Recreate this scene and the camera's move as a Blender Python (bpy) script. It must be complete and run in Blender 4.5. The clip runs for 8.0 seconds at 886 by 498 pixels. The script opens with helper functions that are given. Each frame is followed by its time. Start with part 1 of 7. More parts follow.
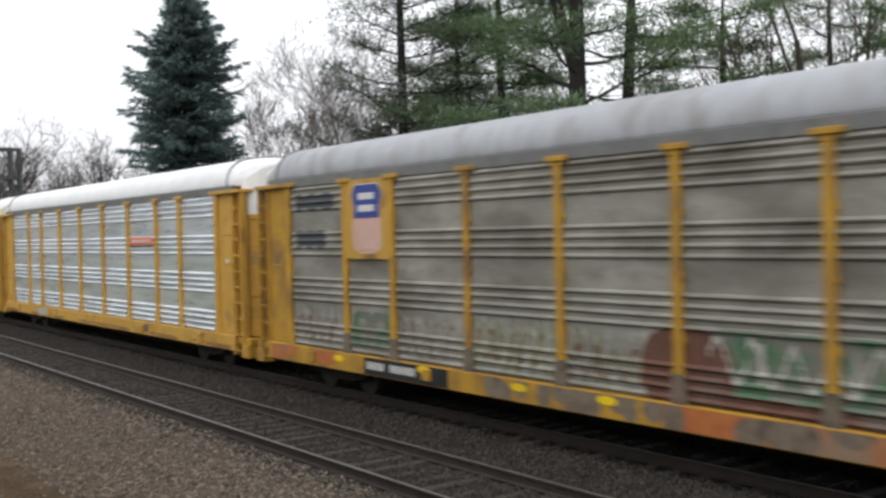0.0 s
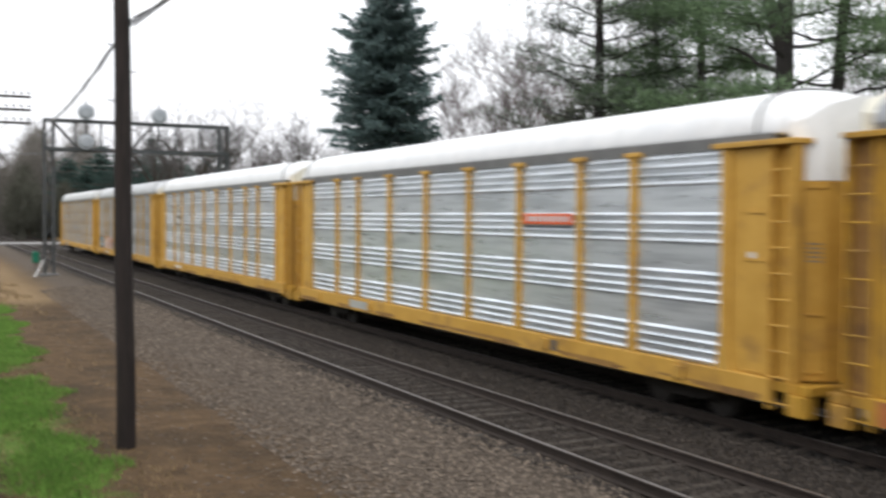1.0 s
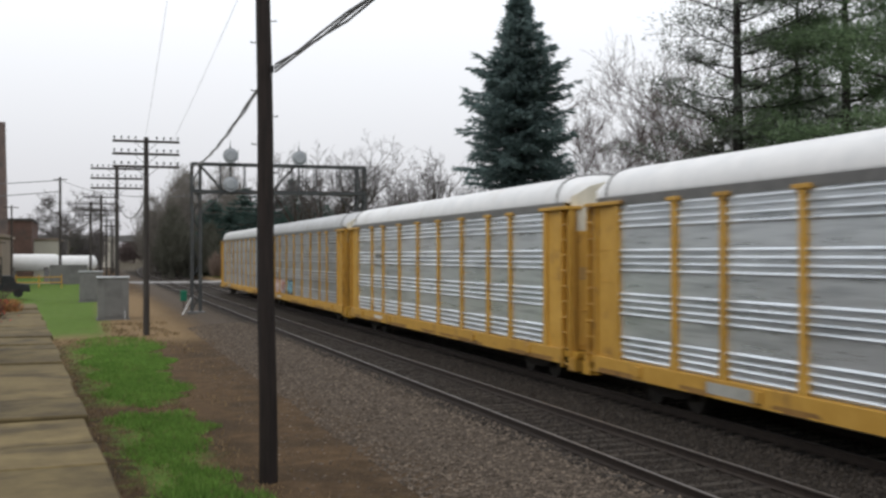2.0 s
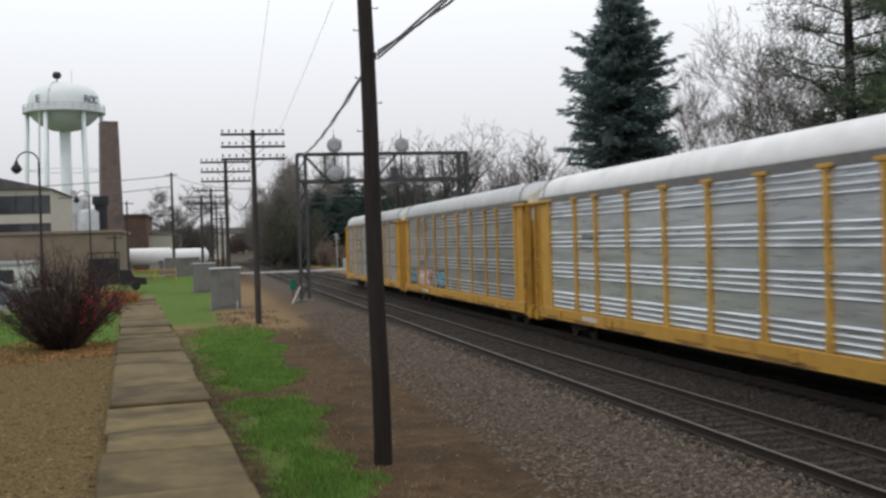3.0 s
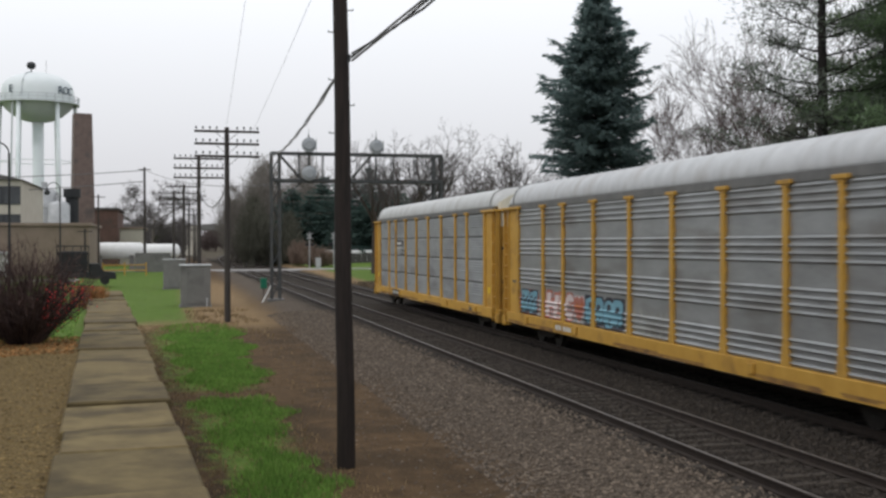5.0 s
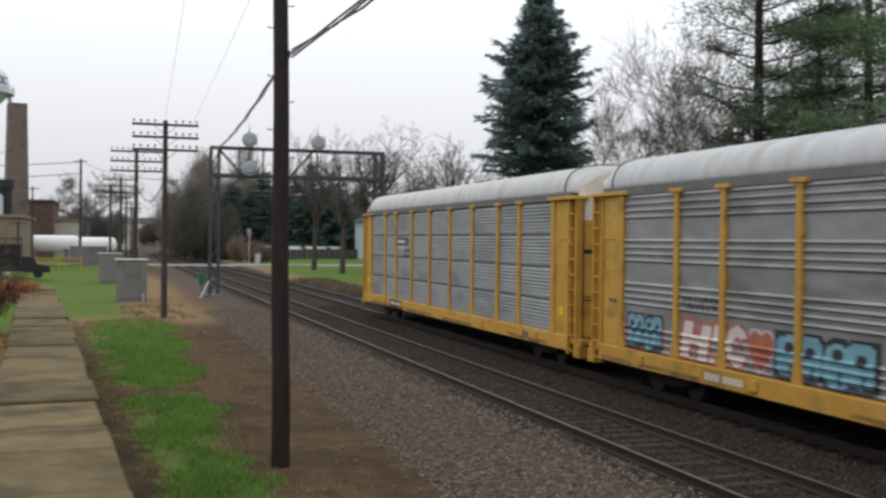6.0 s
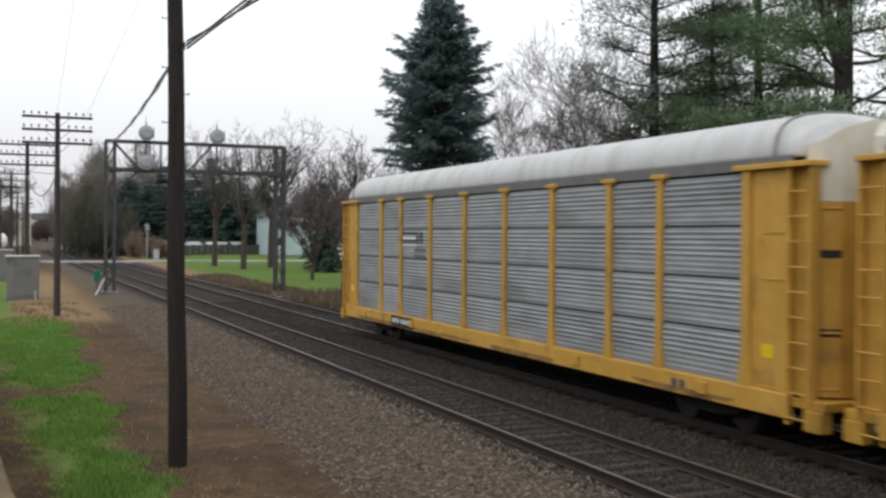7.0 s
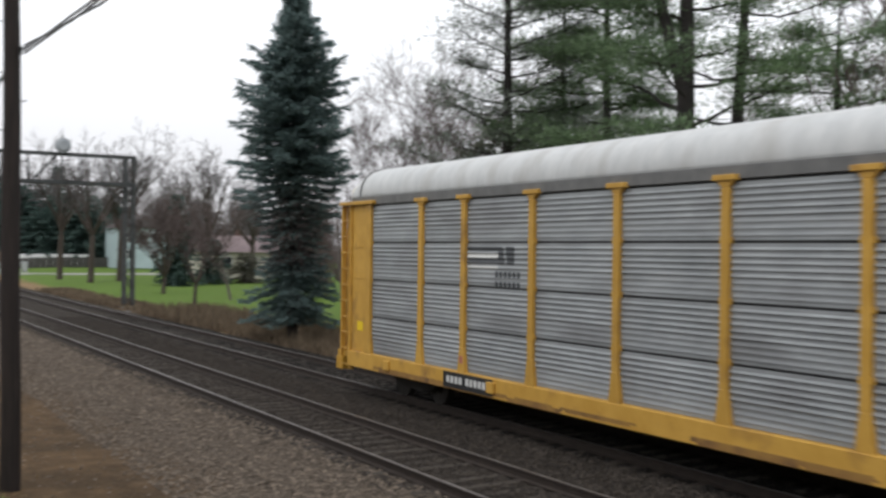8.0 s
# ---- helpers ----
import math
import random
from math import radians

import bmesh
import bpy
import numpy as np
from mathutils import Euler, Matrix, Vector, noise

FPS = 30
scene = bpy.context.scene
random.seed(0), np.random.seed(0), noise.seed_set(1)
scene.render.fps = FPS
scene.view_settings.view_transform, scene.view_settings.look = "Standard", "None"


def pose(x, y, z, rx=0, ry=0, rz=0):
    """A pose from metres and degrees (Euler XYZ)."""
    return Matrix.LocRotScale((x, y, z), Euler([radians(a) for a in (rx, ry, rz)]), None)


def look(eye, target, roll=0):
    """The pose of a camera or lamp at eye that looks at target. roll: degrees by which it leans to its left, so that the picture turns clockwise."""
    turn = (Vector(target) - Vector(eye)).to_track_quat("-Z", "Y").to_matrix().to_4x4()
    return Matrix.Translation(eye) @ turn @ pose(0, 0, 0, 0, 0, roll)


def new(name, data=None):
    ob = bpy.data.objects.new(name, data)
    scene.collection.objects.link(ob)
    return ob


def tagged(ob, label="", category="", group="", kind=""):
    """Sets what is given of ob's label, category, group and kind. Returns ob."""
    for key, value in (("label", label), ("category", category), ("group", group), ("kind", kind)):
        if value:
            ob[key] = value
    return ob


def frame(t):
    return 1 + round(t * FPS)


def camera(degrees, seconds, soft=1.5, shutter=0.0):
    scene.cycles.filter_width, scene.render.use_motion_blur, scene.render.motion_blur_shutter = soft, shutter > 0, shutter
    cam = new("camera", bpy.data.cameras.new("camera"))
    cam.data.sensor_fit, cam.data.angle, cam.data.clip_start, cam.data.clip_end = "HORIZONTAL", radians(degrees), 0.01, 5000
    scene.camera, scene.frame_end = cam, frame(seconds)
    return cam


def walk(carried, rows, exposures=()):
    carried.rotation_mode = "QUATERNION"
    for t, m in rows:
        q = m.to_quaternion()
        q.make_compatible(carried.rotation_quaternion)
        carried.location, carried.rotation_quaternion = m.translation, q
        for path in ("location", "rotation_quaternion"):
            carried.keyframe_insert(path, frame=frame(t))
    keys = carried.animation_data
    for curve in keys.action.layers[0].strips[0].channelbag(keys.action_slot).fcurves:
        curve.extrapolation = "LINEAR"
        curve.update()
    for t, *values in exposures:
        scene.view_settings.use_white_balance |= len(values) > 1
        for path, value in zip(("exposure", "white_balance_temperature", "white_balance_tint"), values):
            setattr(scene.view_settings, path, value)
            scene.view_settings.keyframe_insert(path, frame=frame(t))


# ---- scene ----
cam = camera(45.2, 8.0, soft=2.6, shutter=0.4)
PATH = [
    (0, pose(0.252, 0, 3.617, 89.15, 1.27, -35.63)),
    (0.3, pose(0.221, 0, 3.616, 89.03, -0.99, -34.39)),
    (0.5, pose(0.201, 0, 3.616, 88.83, -2.24, -33.54)),
    (0.7, pose(0.074, 0, 3.603, 87.93, -0.95, -30.52)),
    (1, pose(-0.116, 0, 3.583, 88.33, -0.42, -25.76)),
    (1.5, pose(-0.082, 0, 3.623, 89.48, 0.83, -20.52)),
    (1.7, pose(-0.097, 0, 3.613, 90.25, 0.47, -19.75)),
    (2.8, pose(-0.177, 0, 3.558, 89.59, 1.51, -13.97)),
    (3, pose(-0.191, 0, 3.548, 89.54, 1.78, -12.97)),
    (3.5, pose(-0.145, 0, 3.598, 89.41, 1.67, -12.46)),
    (4, pose(-0.173, 0, 3.554, 89.26, 0.96, -13.25)),
    (4.5, pose(-0.139, 0, 3.567, 89.84, 1.03, -12.60)),
    (4.7, pose(-0.126, 0, 3.574, 89.81, 0.69, -13.35)),
    (5.8, pose(-0.058, 0, 3.612, 89.33, -0.50, -16.32)),
    (6, pose(-0.046, 0, 3.619, 89.55, -0.66, -17.53)),
    (6.5, pose(0.020, 0, 3.636, 89.21, -0.66, -20.69)),
    (7, pose(0.021, 0, 3.611, 89.31, -0.42, -22.72)),
    (7.5, pose(0.083, 0, 3.662, 89.58, -0.74, -24.85)),
    (8, pose(0.161, 0, 3.632, 90.12, -0.71, -30.34)),
]
walk(cam, PATH, exposures=[(0.0, 0.36), (0.5, 0.44), (1.0, 0.57), (1.5, 0.24), (1.8, 0.03), (3.0, -0.08), (4.5, -0.08), (6.0, 0.02), (7.0, 0.17), (8.0, 0.23)])

# ---- world and light: bright overcast sky ----
world = bpy.data.worlds.new("overcast")
scene.world = world
world.use_nodes = True
wn, wl = world.node_tree.nodes, world.node_tree.links
wn.clear()
w_out, w_bg = wn.new("ShaderNodeOutputWorld"), wn.new("ShaderNodeBackground")
w_sky = wn.new("ShaderNodeTexSky")
w_sky.sky_type, w_sky.sun_disc, w_sky.dust_density, w_sky.air_density = "NISHITA", False, 4.0, 1.0
w_sky.sun_elevation, w_sky.sun_rotation = radians(56), radians(-117)
w_dim = wn.new("ShaderNodeVectorMath")
w_dim.operation = "SCALE"
w_dim.inputs["Scale"].default_value = 0.08
w_co, w_sep, w_ramp = wn.new("ShaderNodeTexCoord"), wn.new("ShaderNodeSeparateXYZ"), wn.new("ShaderNodeValToRGB")
w_ramp.color_ramp.elements[0].position, w_ramp.color_ramp.elements[0].color = 0.0, (0.70, 0.695, 0.73, 1)
w_ramp.color_ramp.elements[1].position, w_ramp.color_ramp.elements[1].color = 0.22, (1.135, 1.16, 1.205, 1)
w_mix = wn.new("ShaderNodeMix")
w_mix.data_type = "RGBA"
w_mix.inputs["Factor"].default_value = 0.9
wl.new(w_sky.outputs["Color"], w_dim.inputs[0])
wl.new(w_co.outputs["Generated"], w_sep.inputs[0])
wl.new(w_sep.outputs["Z"], w_ramp.inputs[0])
wl.new(w_dim.outputs[0], w_mix.inputs["A"])
wl.new(w_ramp.outputs["Color"], w_mix.inputs["B"])
wl.new(w_mix.outputs["Result"], w_bg.inputs["Color"])
w_bg.inputs["Strength"].default_value = 1.0
wl.new(w_bg.outputs[0], w_out.inputs["Surface"])

sun = new("sun", bpy.data.lights.new("sun", "SUN"))
sun.data.energy, sun.data.angle, sun.data.color = 0.6, radians(30), (1.0, 0.98, 0.95)
sun.matrix_basis = look((-20, -10, 33), (0, 0, 0))


# ---- materials ----
def mat(name, c1, c2, scale=3.0, rough=0.8, metal=0.0, bump=0.3, bscale=60.0, dist=0.01, stain=None, stain_at=(0.52, 0.7), stain_scale=0.8, stretch=(1, 1, 1), spec=0.3, island=False, leaf=0.0, spread=(0.93, 1.07), mottle=(0.5, 1.6)):
    """Two-tone grain, an optional stain colour at a larger scale, and a fine bump."""
    m = bpy.data.materials.new(name)
    m.use_nodes = True
    n, l = m.node_tree.nodes, m.node_tree.links
    b = n["Principled BSDF"]
    b.inputs["Metallic"].default_value = metal
    b.inputs["Specular IOR Level"].default_value = spec
    co, info, add, mp = n.new("ShaderNodeTexCoord"), n.new("ShaderNodeObjectInfo"), n.new("ShaderNodeVectorMath"), n.new("ShaderNodeMapping")
    mul = n.new("ShaderNodeMath")
    mul.operation = "MULTIPLY"
    mul.inputs[1].default_value = 37.0
    l.new(info.outputs["Random"], mul.inputs[0])
    l.new(co.outputs["Object"], add.inputs[0])
    l.new(mul.outputs[0], add.inputs[1])
    mp.inputs["Scale"].default_value = stretch
    l.new(add.outputs[0], mp.inputs["Vector"])
    t1 = n.new("ShaderNodeTexNoise")
    t1.inputs["Scale"].default_value, t1.inputs["Detail"].default_value, t1.inputs["Roughness"].default_value = scale, 6.0, 0.65
    l.new(mp.outputs[0], t1.inputs["Vector"])
    r1 = n.new("ShaderNodeValToRGB")
    r1.color_ramp.elements[0].position, r1.color_ramp.elements[0].color = 0.32, (*c1, 1)
    r1.color_ramp.elements[1].position, r1.color_ramp.elements[1].color = 0.68, (*c2, 1)
    l.new(t1.outputs["Fac"], r1.inputs[0])
    col = r1.outputs["Color"]
    if stain:
        t2 = n.new("ShaderNodeTexNoise")
        t2.inputs["Scale"].default_value, t2.inputs["Detail"].default_value = stain_scale, 8.0
        l.new(mp.outputs[0], t2.inputs["Vector"])
        r2 = n.new("ShaderNodeValToRGB")
        r2.color_ramp.elements[0].position, r2.color_ramp.elements[0].color = stain_at[0], (0, 0, 0, 1)
        r2.color_ramp.elements[1].position, r2.color_ramp.elements[1].color = stain_at[1], (1, 1, 1, 1)
        l.new(t2.outputs["Fac"], r2.inputs[0])
        mx = n.new("ShaderNodeMix")
        mx.data_type = "RGBA"
        mx.inputs["B"].default_value = (*stain, 1)
        l.new(r2.outputs["Color"], mx.inputs["Factor"])
        l.new(col, mx.inputs["A"])
        col = mx.outputs["Result"]
    # each piece a little lighter or darker than the next
    vary = n.new("ShaderNodeHueSaturation")
    vm = n.new("ShaderNodeMapRange")
    vm.inputs["To Min"].default_value, vm.inputs["To Max"].default_value = mottle if island else spread
    if island:
        g = n.new("ShaderNodeNewGeometry")
        l.new(g.outputs["Random Per Island"], vm.inputs["Value"])
    else:
        l.new(info.outputs["Random"], vm.inputs["Value"])
    l.new(vm.outputs[0], vary.inputs["Value"])
    l.new(col, vary.inputs["Color"])
    l.new(vary.outputs[0], b.inputs["Base Color"])
    rr = n.new("ShaderNodeMapRange")
    rr.inputs["To Min"].default_value, rr.inputs["To Max"].default_value = max(rough - 0.12, 0.02), min(rough + 0.12, 1.0)
    l.new(t1.outputs["Fac"], rr.inputs["Value"])
    l.new(rr.outputs[0], b.inputs["Roughness"])
    if bump:
        t3, bp = n.new("ShaderNodeTexNoise"), n.new("ShaderNodeBump")
        t3.inputs["Scale"].default_value, t3.inputs["Detail"].default_value = bscale, 4.0
        bp.inputs["Strength"].default_value, bp.inputs["Distance"].default_value = bump, dist
        l.new(mp.outputs[0], t3.inputs["Vector"])
        l.new(t3.outputs["Fac"], bp.inputs["Height"])
        l.new(bp.outputs[0], b.inputs["Normal"])
    if leaf:
        tr, ms = n.new("ShaderNodeBsdfTranslucent"), n.new("ShaderNodeMixShader")
        l.new(vary.outputs[0], tr.inputs["Color"])
        ms.inputs[0].default_value = leaf
        l.new(b.outputs[0], ms.inputs[1])
        l.new(tr.outputs[0], ms.inputs[2])
        l.new(ms.outputs[0], n["Material Output"].inputs["Surface"])
    return m


YELLOW = mat("yellow_paint", (0.465, 0.258, 0.044), (0.565, 0.328, 0.066), 2.0, 0.55, bump=0.08, stain=(0.20, 0.105, 0.04), stain_at=(0.56, 0.80), stain_scale=1.3)
YELLOW_DIRTY = mat("yellow_paint_dirty", (0.40, 0.22, 0.03), (0.52, 0.29, 0.035), 2.5, 0.7, bump=0.1, stain=(0.20, 0.112, 0.045), stain_at=(0.46, 0.74), stain_scale=1.2)
SAFETY = mat("safety_yellow", (0.75, 0.52, 0.01), (0.8, 0.56, 0.02), 3, 0.5, bump=0)
GALV = mat("galvanised_bright", (0.70, 0.742, 0.785), (0.84, 0.88, 0.92), 2.2, 0.30, 0.70, bump=0.05, stain=(0.55, 0.588, 0.622), stain_at=(0.46, 0.66), stain_scale=2.6, stretch=(1, 0.16, 2.2))
GALV_DULL = mat("galvanised_dull", (0.31, 0.32, 0.325), (0.41, 0.42, 0.425), 2.2, 0.45, 0.6, bump=0.06, stain=(0.25, 0.245, 0.235), stain_scale=0.9, stretch=(1, 0.4, 1.4))
GALV_GREY = mat("galvanised_grey", (0.275, 0.29, 0.297), (0.365, 0.38, 0.387), 2.2, 0.58, 0.4, bump=0.06, stain=(0.235, 0.24, 0.245), stain_scale=0.9, stretch=(1, 0.4, 1.4))
GALV_GRIMY = mat("galvanised_grimy", (0.225, 0.216, 0.180), (0.36, 0.348, 0.302), 2.2, 0.6, 0.25, bump=0.08, stain=(0.15, 0.138, 0.112), stain_at=(0.45, 0.7), stain_scale=0.9, stretch=(1, 0.5, 1.2))
ROOF_WHITE = mat("roof_white", (0.72, 0.73, 0.74), (0.82, 0.82, 0.82), 1.5, 0.5, bump=0.06, stain=(0.6, 0.59, 0.57), stain_at=(0.55, 0.8))
ROOF_GREY = mat("roof_grey", (0.46, 0.47, 0.48), (0.58, 0.59, 0.6), 1.5, 0.5, 0.2, bump=0.06, stain=(0.40, 0.39, 0.38), stain_at=(0.5, 0.75), stretch=(1, 2, 1))
ROOF_PALE = mat("roof_pale", (0.44, 0.45, 0.45), (0.54, 0.545, 0.54), 1.5, 0.55, 0.1, bump=0.06, stain=(0.39, 0.385, 0.37), stain_at=(0.5, 0.75), stretch=(1, 2, 1))
ROOF_DULL = mat("roof_dull", (0.30, 0.31, 0.33), (0.38, 0.39, 0.41), 1.5, 0.55, 0.2, bump=0.06, stain=(0.24, 0.23, 0.22), stain_at=(0.5, 0.75), stretch=(1, 2, 1))
CREAM = mat("cream_paint", (0.60, 0.57, 0.47), (0.70, 0.67, 0.57), 2.0, 0.6, bump=0.05, stain=(0.42, 0.39, 0.31), stain_at=(0.55, 0.8))
WHITE = mat("white_paint", (0.74, 0.74, 0.73), (0.82, 0.82, 0.81), 2.0, 0.5, bump=0.04, stain=(0.6, 0.6, 0.58), stain_at=(0.6, 0.85))
EAVE = mat("eave_steel", (0.15, 0.15, 0.15), (0.22, 0.22, 0.215), 3.0, 0.6, 0.2, bump=0.1)
SILL_STAIN = mat("sill_rust_stain", (0.22, 0.115, 0.04), (0.34, 0.19, 0.05), 3.0, 0.75, bump=0.1, stain=(0.14, 0.075, 0.035), stain_scale=2.0)
GRIME = mat("sill_grime", (0.13, 0.10, 0.072), (0.21, 0.165, 0.12), 4.0, 0.85, bump=0.15, stain=(0.075, 0.058, 0.045), stain_scale=3.0)
UNDER = mat("underframe_grime", (0.016, 0.014, 0.012), (0.035, 0.03, 0.026), 3.0, 0.85, bump=0.3)
WHEEL = mat("wheel_steel", (0.025, 0.022, 0.02), (0.05, 0.045, 0.04), 6.0, 0.6, 0.5, bump=0.15)
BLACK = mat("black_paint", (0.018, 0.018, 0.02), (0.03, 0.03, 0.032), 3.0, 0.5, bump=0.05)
MARK = mat("marking_white", (0.55, 0.55, 0.53), (0.65, 0.65, 0.63), 6.0, 0.6, bump=0)
MARK_DARK = mat("marking_dark", (0.05, 0.055, 0.06), (0.09, 0.095, 0.1), 6.0, 0.6, bump=0)
ORANGE = mat("orange_plate", (0.62, 0.10, 0.025), (0.72, 0.14, 0.04), 4.0, 0.5, bump=0)
P_BLUE = mat("spray_blue", (0.14, 0.30, 0.38), (0.22, 0.42, 0.50), 3.0, 0.6, bump=0.05)
P_PINK = mat("spray_pink", (0.58, 0.49, 0.48), (0.68, 0.61, 0.60), 3.0, 0.6, bump=0.05)
P_RED = mat("spray_red", (0.36, 0.12, 0.085), (0.44, 0.17, 0.125), 3.0, 0.6, bump=0.05)
P_BLACK = mat("spray_black", (0.025, 0.025, 0.035), (0.05, 0.05, 0.06), 3.0, 0.6, bump=0.05)
P_GREEN = mat("spray_green", (0.07, 0.13, 0.075), (0.10, 0.18, 0.10), 3.0, 0.6, bump=0.05, stain=(0.17, 0.16, 0.135), stain_at=(0.42, 0.6), stain_scale=3.0)
P_BROWN = mat("spray_brown", (0.11, 0.05, 0.035), (0.16, 0.08, 0.055), 3.0, 0.65, bump=0.05, stain=(0.17, 0.14, 0.12))
P_RUST = mat("spray_orange", (0.34, 0.10, 0.03), (0.45, 0.16, 0.05), 3.0, 0.65, bump=0.05, stain=(0.25, 0.17, 0.11))
P_GREY = mat("spray_grey", (0.34, 0.34, 0.31), (0.44, 0.44, 0.40), 3.0, 0.6, bump=0.05, stain=(0.22, 0.22, 0.19))
P_FAINT = mat("spray_faint_grey", (0.30, 0.295, 0.255), (0.44, 0.43, 0.38), 5.0, 0.65, bump=0.05, stain=(0.23, 0.22, 0.18), stain_scale=2.5)
P_OLIVE = mat("spray_olive", (0.17, 0.18, 0.11), (0.25, 0.26, 0.16), 3.0, 0.6, bump=0.05, stain=(0.2, 0.19, 0.16))
EMBLEM_BLUE = mat("emblem_blue", (0.03, 0.05, 0.22), (0.05, 0.07, 0.28), 3.0, 0.5, bump=0)
EMBLEM_PINK = mat("emblem_pink", (0.56, 0.30, 0.21), (0.64, 0.36, 0.27), 3.0, 0.5, bump=0)
RAIL_SIDE = mat("rail_rust", (0.026, 0.020, 0.017), (0.050, 0.038, 0.031), 6.0, 0.8, 0.2, bump=0.2)
RAIL_TOP = mat("rail_head", (0.15, 0.135, 0.125), (0.24, 0.22, 0.205), 3.0, 0.48, 0.8, bump=0.05)
TIE = mat("tie_wood", (0.030, 0.024, 0.019), (0.062, 0.051, 0.041), 4.0, 0.9, bump=0.5, bscale=25, stretch=(1, 6, 6))
STONE = mat("ballast_stone", (0.018, 0.0145, 0.0115), (0.048, 0.039, 0.032), 9.0, 0.9, bump=0.3, bscale=40, island=True)
# near-black: the shade under the train is put into this stone colour
STONE_DARK = mat("shaded_ballast_stone", (0.006, 0.005, 0.0045), (0.015, 0.0125, 0.0105), 9.0, 0.85, bump=0.3, bscale=40, island=True)
GRAVEL = mat("tan_gravel_stone", (0.108, 0.074, 0.031), (0.250, 0.178, 0.080), 9.0, 0.9, bump=0.2, bscale=60, island=True)
STONE_PALE = mat("dusty_ballast_stone", (0.066, 0.052, 0.040), (0.180, 0.144, 0.112), 9.0, 0.9, bump=0.3, bscale=40, island=True)
TWIG_FAR = mat("grey_limbs", (0.085, 0.075, 0.075), (0.145, 0.13, 0.128), 2.0, 0.95, bump=0)
CHIMNEY_BRICK = mat("old_chimney_brick", (0.145, 0.105, 0.095), (0.20, 0.15, 0.135), 1.2, 0.9, bump=0.3, bscale=6, stain=(0.12, 0.10, 0.095))
POLE = mat("creosoted_wood", (0.014, 0.011, 0.010), (0.033, 0.025, 0.022), 3.0, 0.85, bump=0.6, bscale=14, stretch=(6, 6, 0.5))
POLE_GREY = mat("weathered_pole", (0.035, 0.03, 0.028), (0.07, 0.062, 0.056), 3.0, 0.9, bump=0.4, bscale=14, stretch=(6, 6, 0.5))
STEEL_GREY = mat("signal_steel", (0.05, 0.053, 0.055), (0.095, 0.10, 0.10), 3.0, 0.6, 0.3, bump=0.15, stain=(0.07, 0.05, 0.04), stain_at=(0.55, 0.75))
CABLE = mat("cable", (0.09, 0.09, 0.095), (0.16, 0.16, 0.165), 8.0, 0.5, bump=0)
CONCRETE = mat("coping_concrete", (0.098, 0.072, 0.031), (0.178, 0.135, 0.062), 2.6, 0.9, bump=0.6, bscale=35, stain=(0.062, 0.046, 0.021), stain_at=(0.46, 0.66), stain_scale=1.6, spread=(0.78, 1.18))
CONCRETE_GREY = mat("box_concrete", (0.155, 0.152, 0.148), (0.20, 0.197, 0.19), 1.1, 0.85, bump=0.15, stain=(0.125, 0.122, 0.118))
ROAD = mat("road_concrete", (0.26, 0.25, 0.24), (0.34, 0.325, 0.315), 0.5, 0.85, bump=0.1)
TANK = mat("tower_paint", (0.70, 0.755, 0.765), (0.78, 0.82, 0.83), 0.3, 0.45, bump=0.03, stain=(0.58, 0.66, 0.655), stain_scale=0.2)
TANK_UNDER = mat("tower_belly", (0.50, 0.53, 0.545), (0.58, 0.61, 0.625), 0.3, 0.5, bump=0.03)
BRICK = mat("chimney_brick", (0.10, 0.062, 0.052), (0.15, 0.09, 0.075), 1.2, 0.9, bump=0.3, bscale=6, stain=(0.09, 0.07, 0.062))
TAN = mat("tan_wall", (0.20, 0.155, 0.118), (0.265, 0.21, 0.165), 0.5, 0.85, bump=0.1)
BEIGE = mat("beige_wall", (0.46, 0.43, 0.36), (0.55, 0.52, 0.45), 0.5, 0.8, bump=0.05)
SLATE = mat("slate_roof", (0.07, 0.065, 0.065), (0.13, 0.12, 0.12), 1.0, 0.8, bump=0.2)
ROOF_RED = mat("shingle_roof", (0.15, 0.112, 0.115), (0.21, 0.162, 0.162), 1.0, 0.85, bump=0.2)
SIDING = mat("siding_blue", (0.37, 0.46, 0.48), (0.44, 0.53, 0.55), 0.7, 0.7, bump=0.05)
GLASS = mat("window_glass", (0.03, 0.035, 0.04), (0.06, 0.065, 0.07), 0.6, 0.12, bump=0, spec=0.5)
METAL_DARK = mat("dark_metal", (0.02, 0.022, 0.024), (0.04, 0.042, 0.045), 3.0, 0.5, 0.3, bump=0.05)
GREY_METAL = mat("grey_metal", (0.36, 0.37, 0.38), (0.48, 0.49, 0.5), 1.0, 0.5, 0.3, bump=0.05)
CAR_BLUE = mat("car_paint_grey", (0.16, 0.2, 0.24), (0.2, 0.24, 0.28), 0.8, 0.3, 0.4, bump=0)
TYRE = mat("tyre", (0.02, 0.02, 0.02), (0.03, 0.03, 0.03), 5.0, 0.9, bump=0.2)
GREEN_BOX = mat("green_plastic", (0.01, 0.13, 0.075), (0.015, 0.17, 0.10), 3.0, 0.6, bump=0)
BARK = mat("bark_brown", (0.05, 0.04, 0.034), (0.10, 0.08, 0.068), 4.0, 0.95, bump=0.6, bscale=12, stretch=(3, 3, 0.6))
BARK_PINE = mat("bark_pine", (0.020, 0.018, 0.018), (0.044, 0.038, 0.036), 4.0, 0.95, bump=0.5, bscale=12, stretch=(3, 3, 0.6))
BARK_GREY = mat("bark_grey", (0.12, 0.10, 0.095), (0.21, 0.18, 0.17), 4.0, 0.95, bump=0.4, bscale=12, stretch=(3, 3, 0.6))
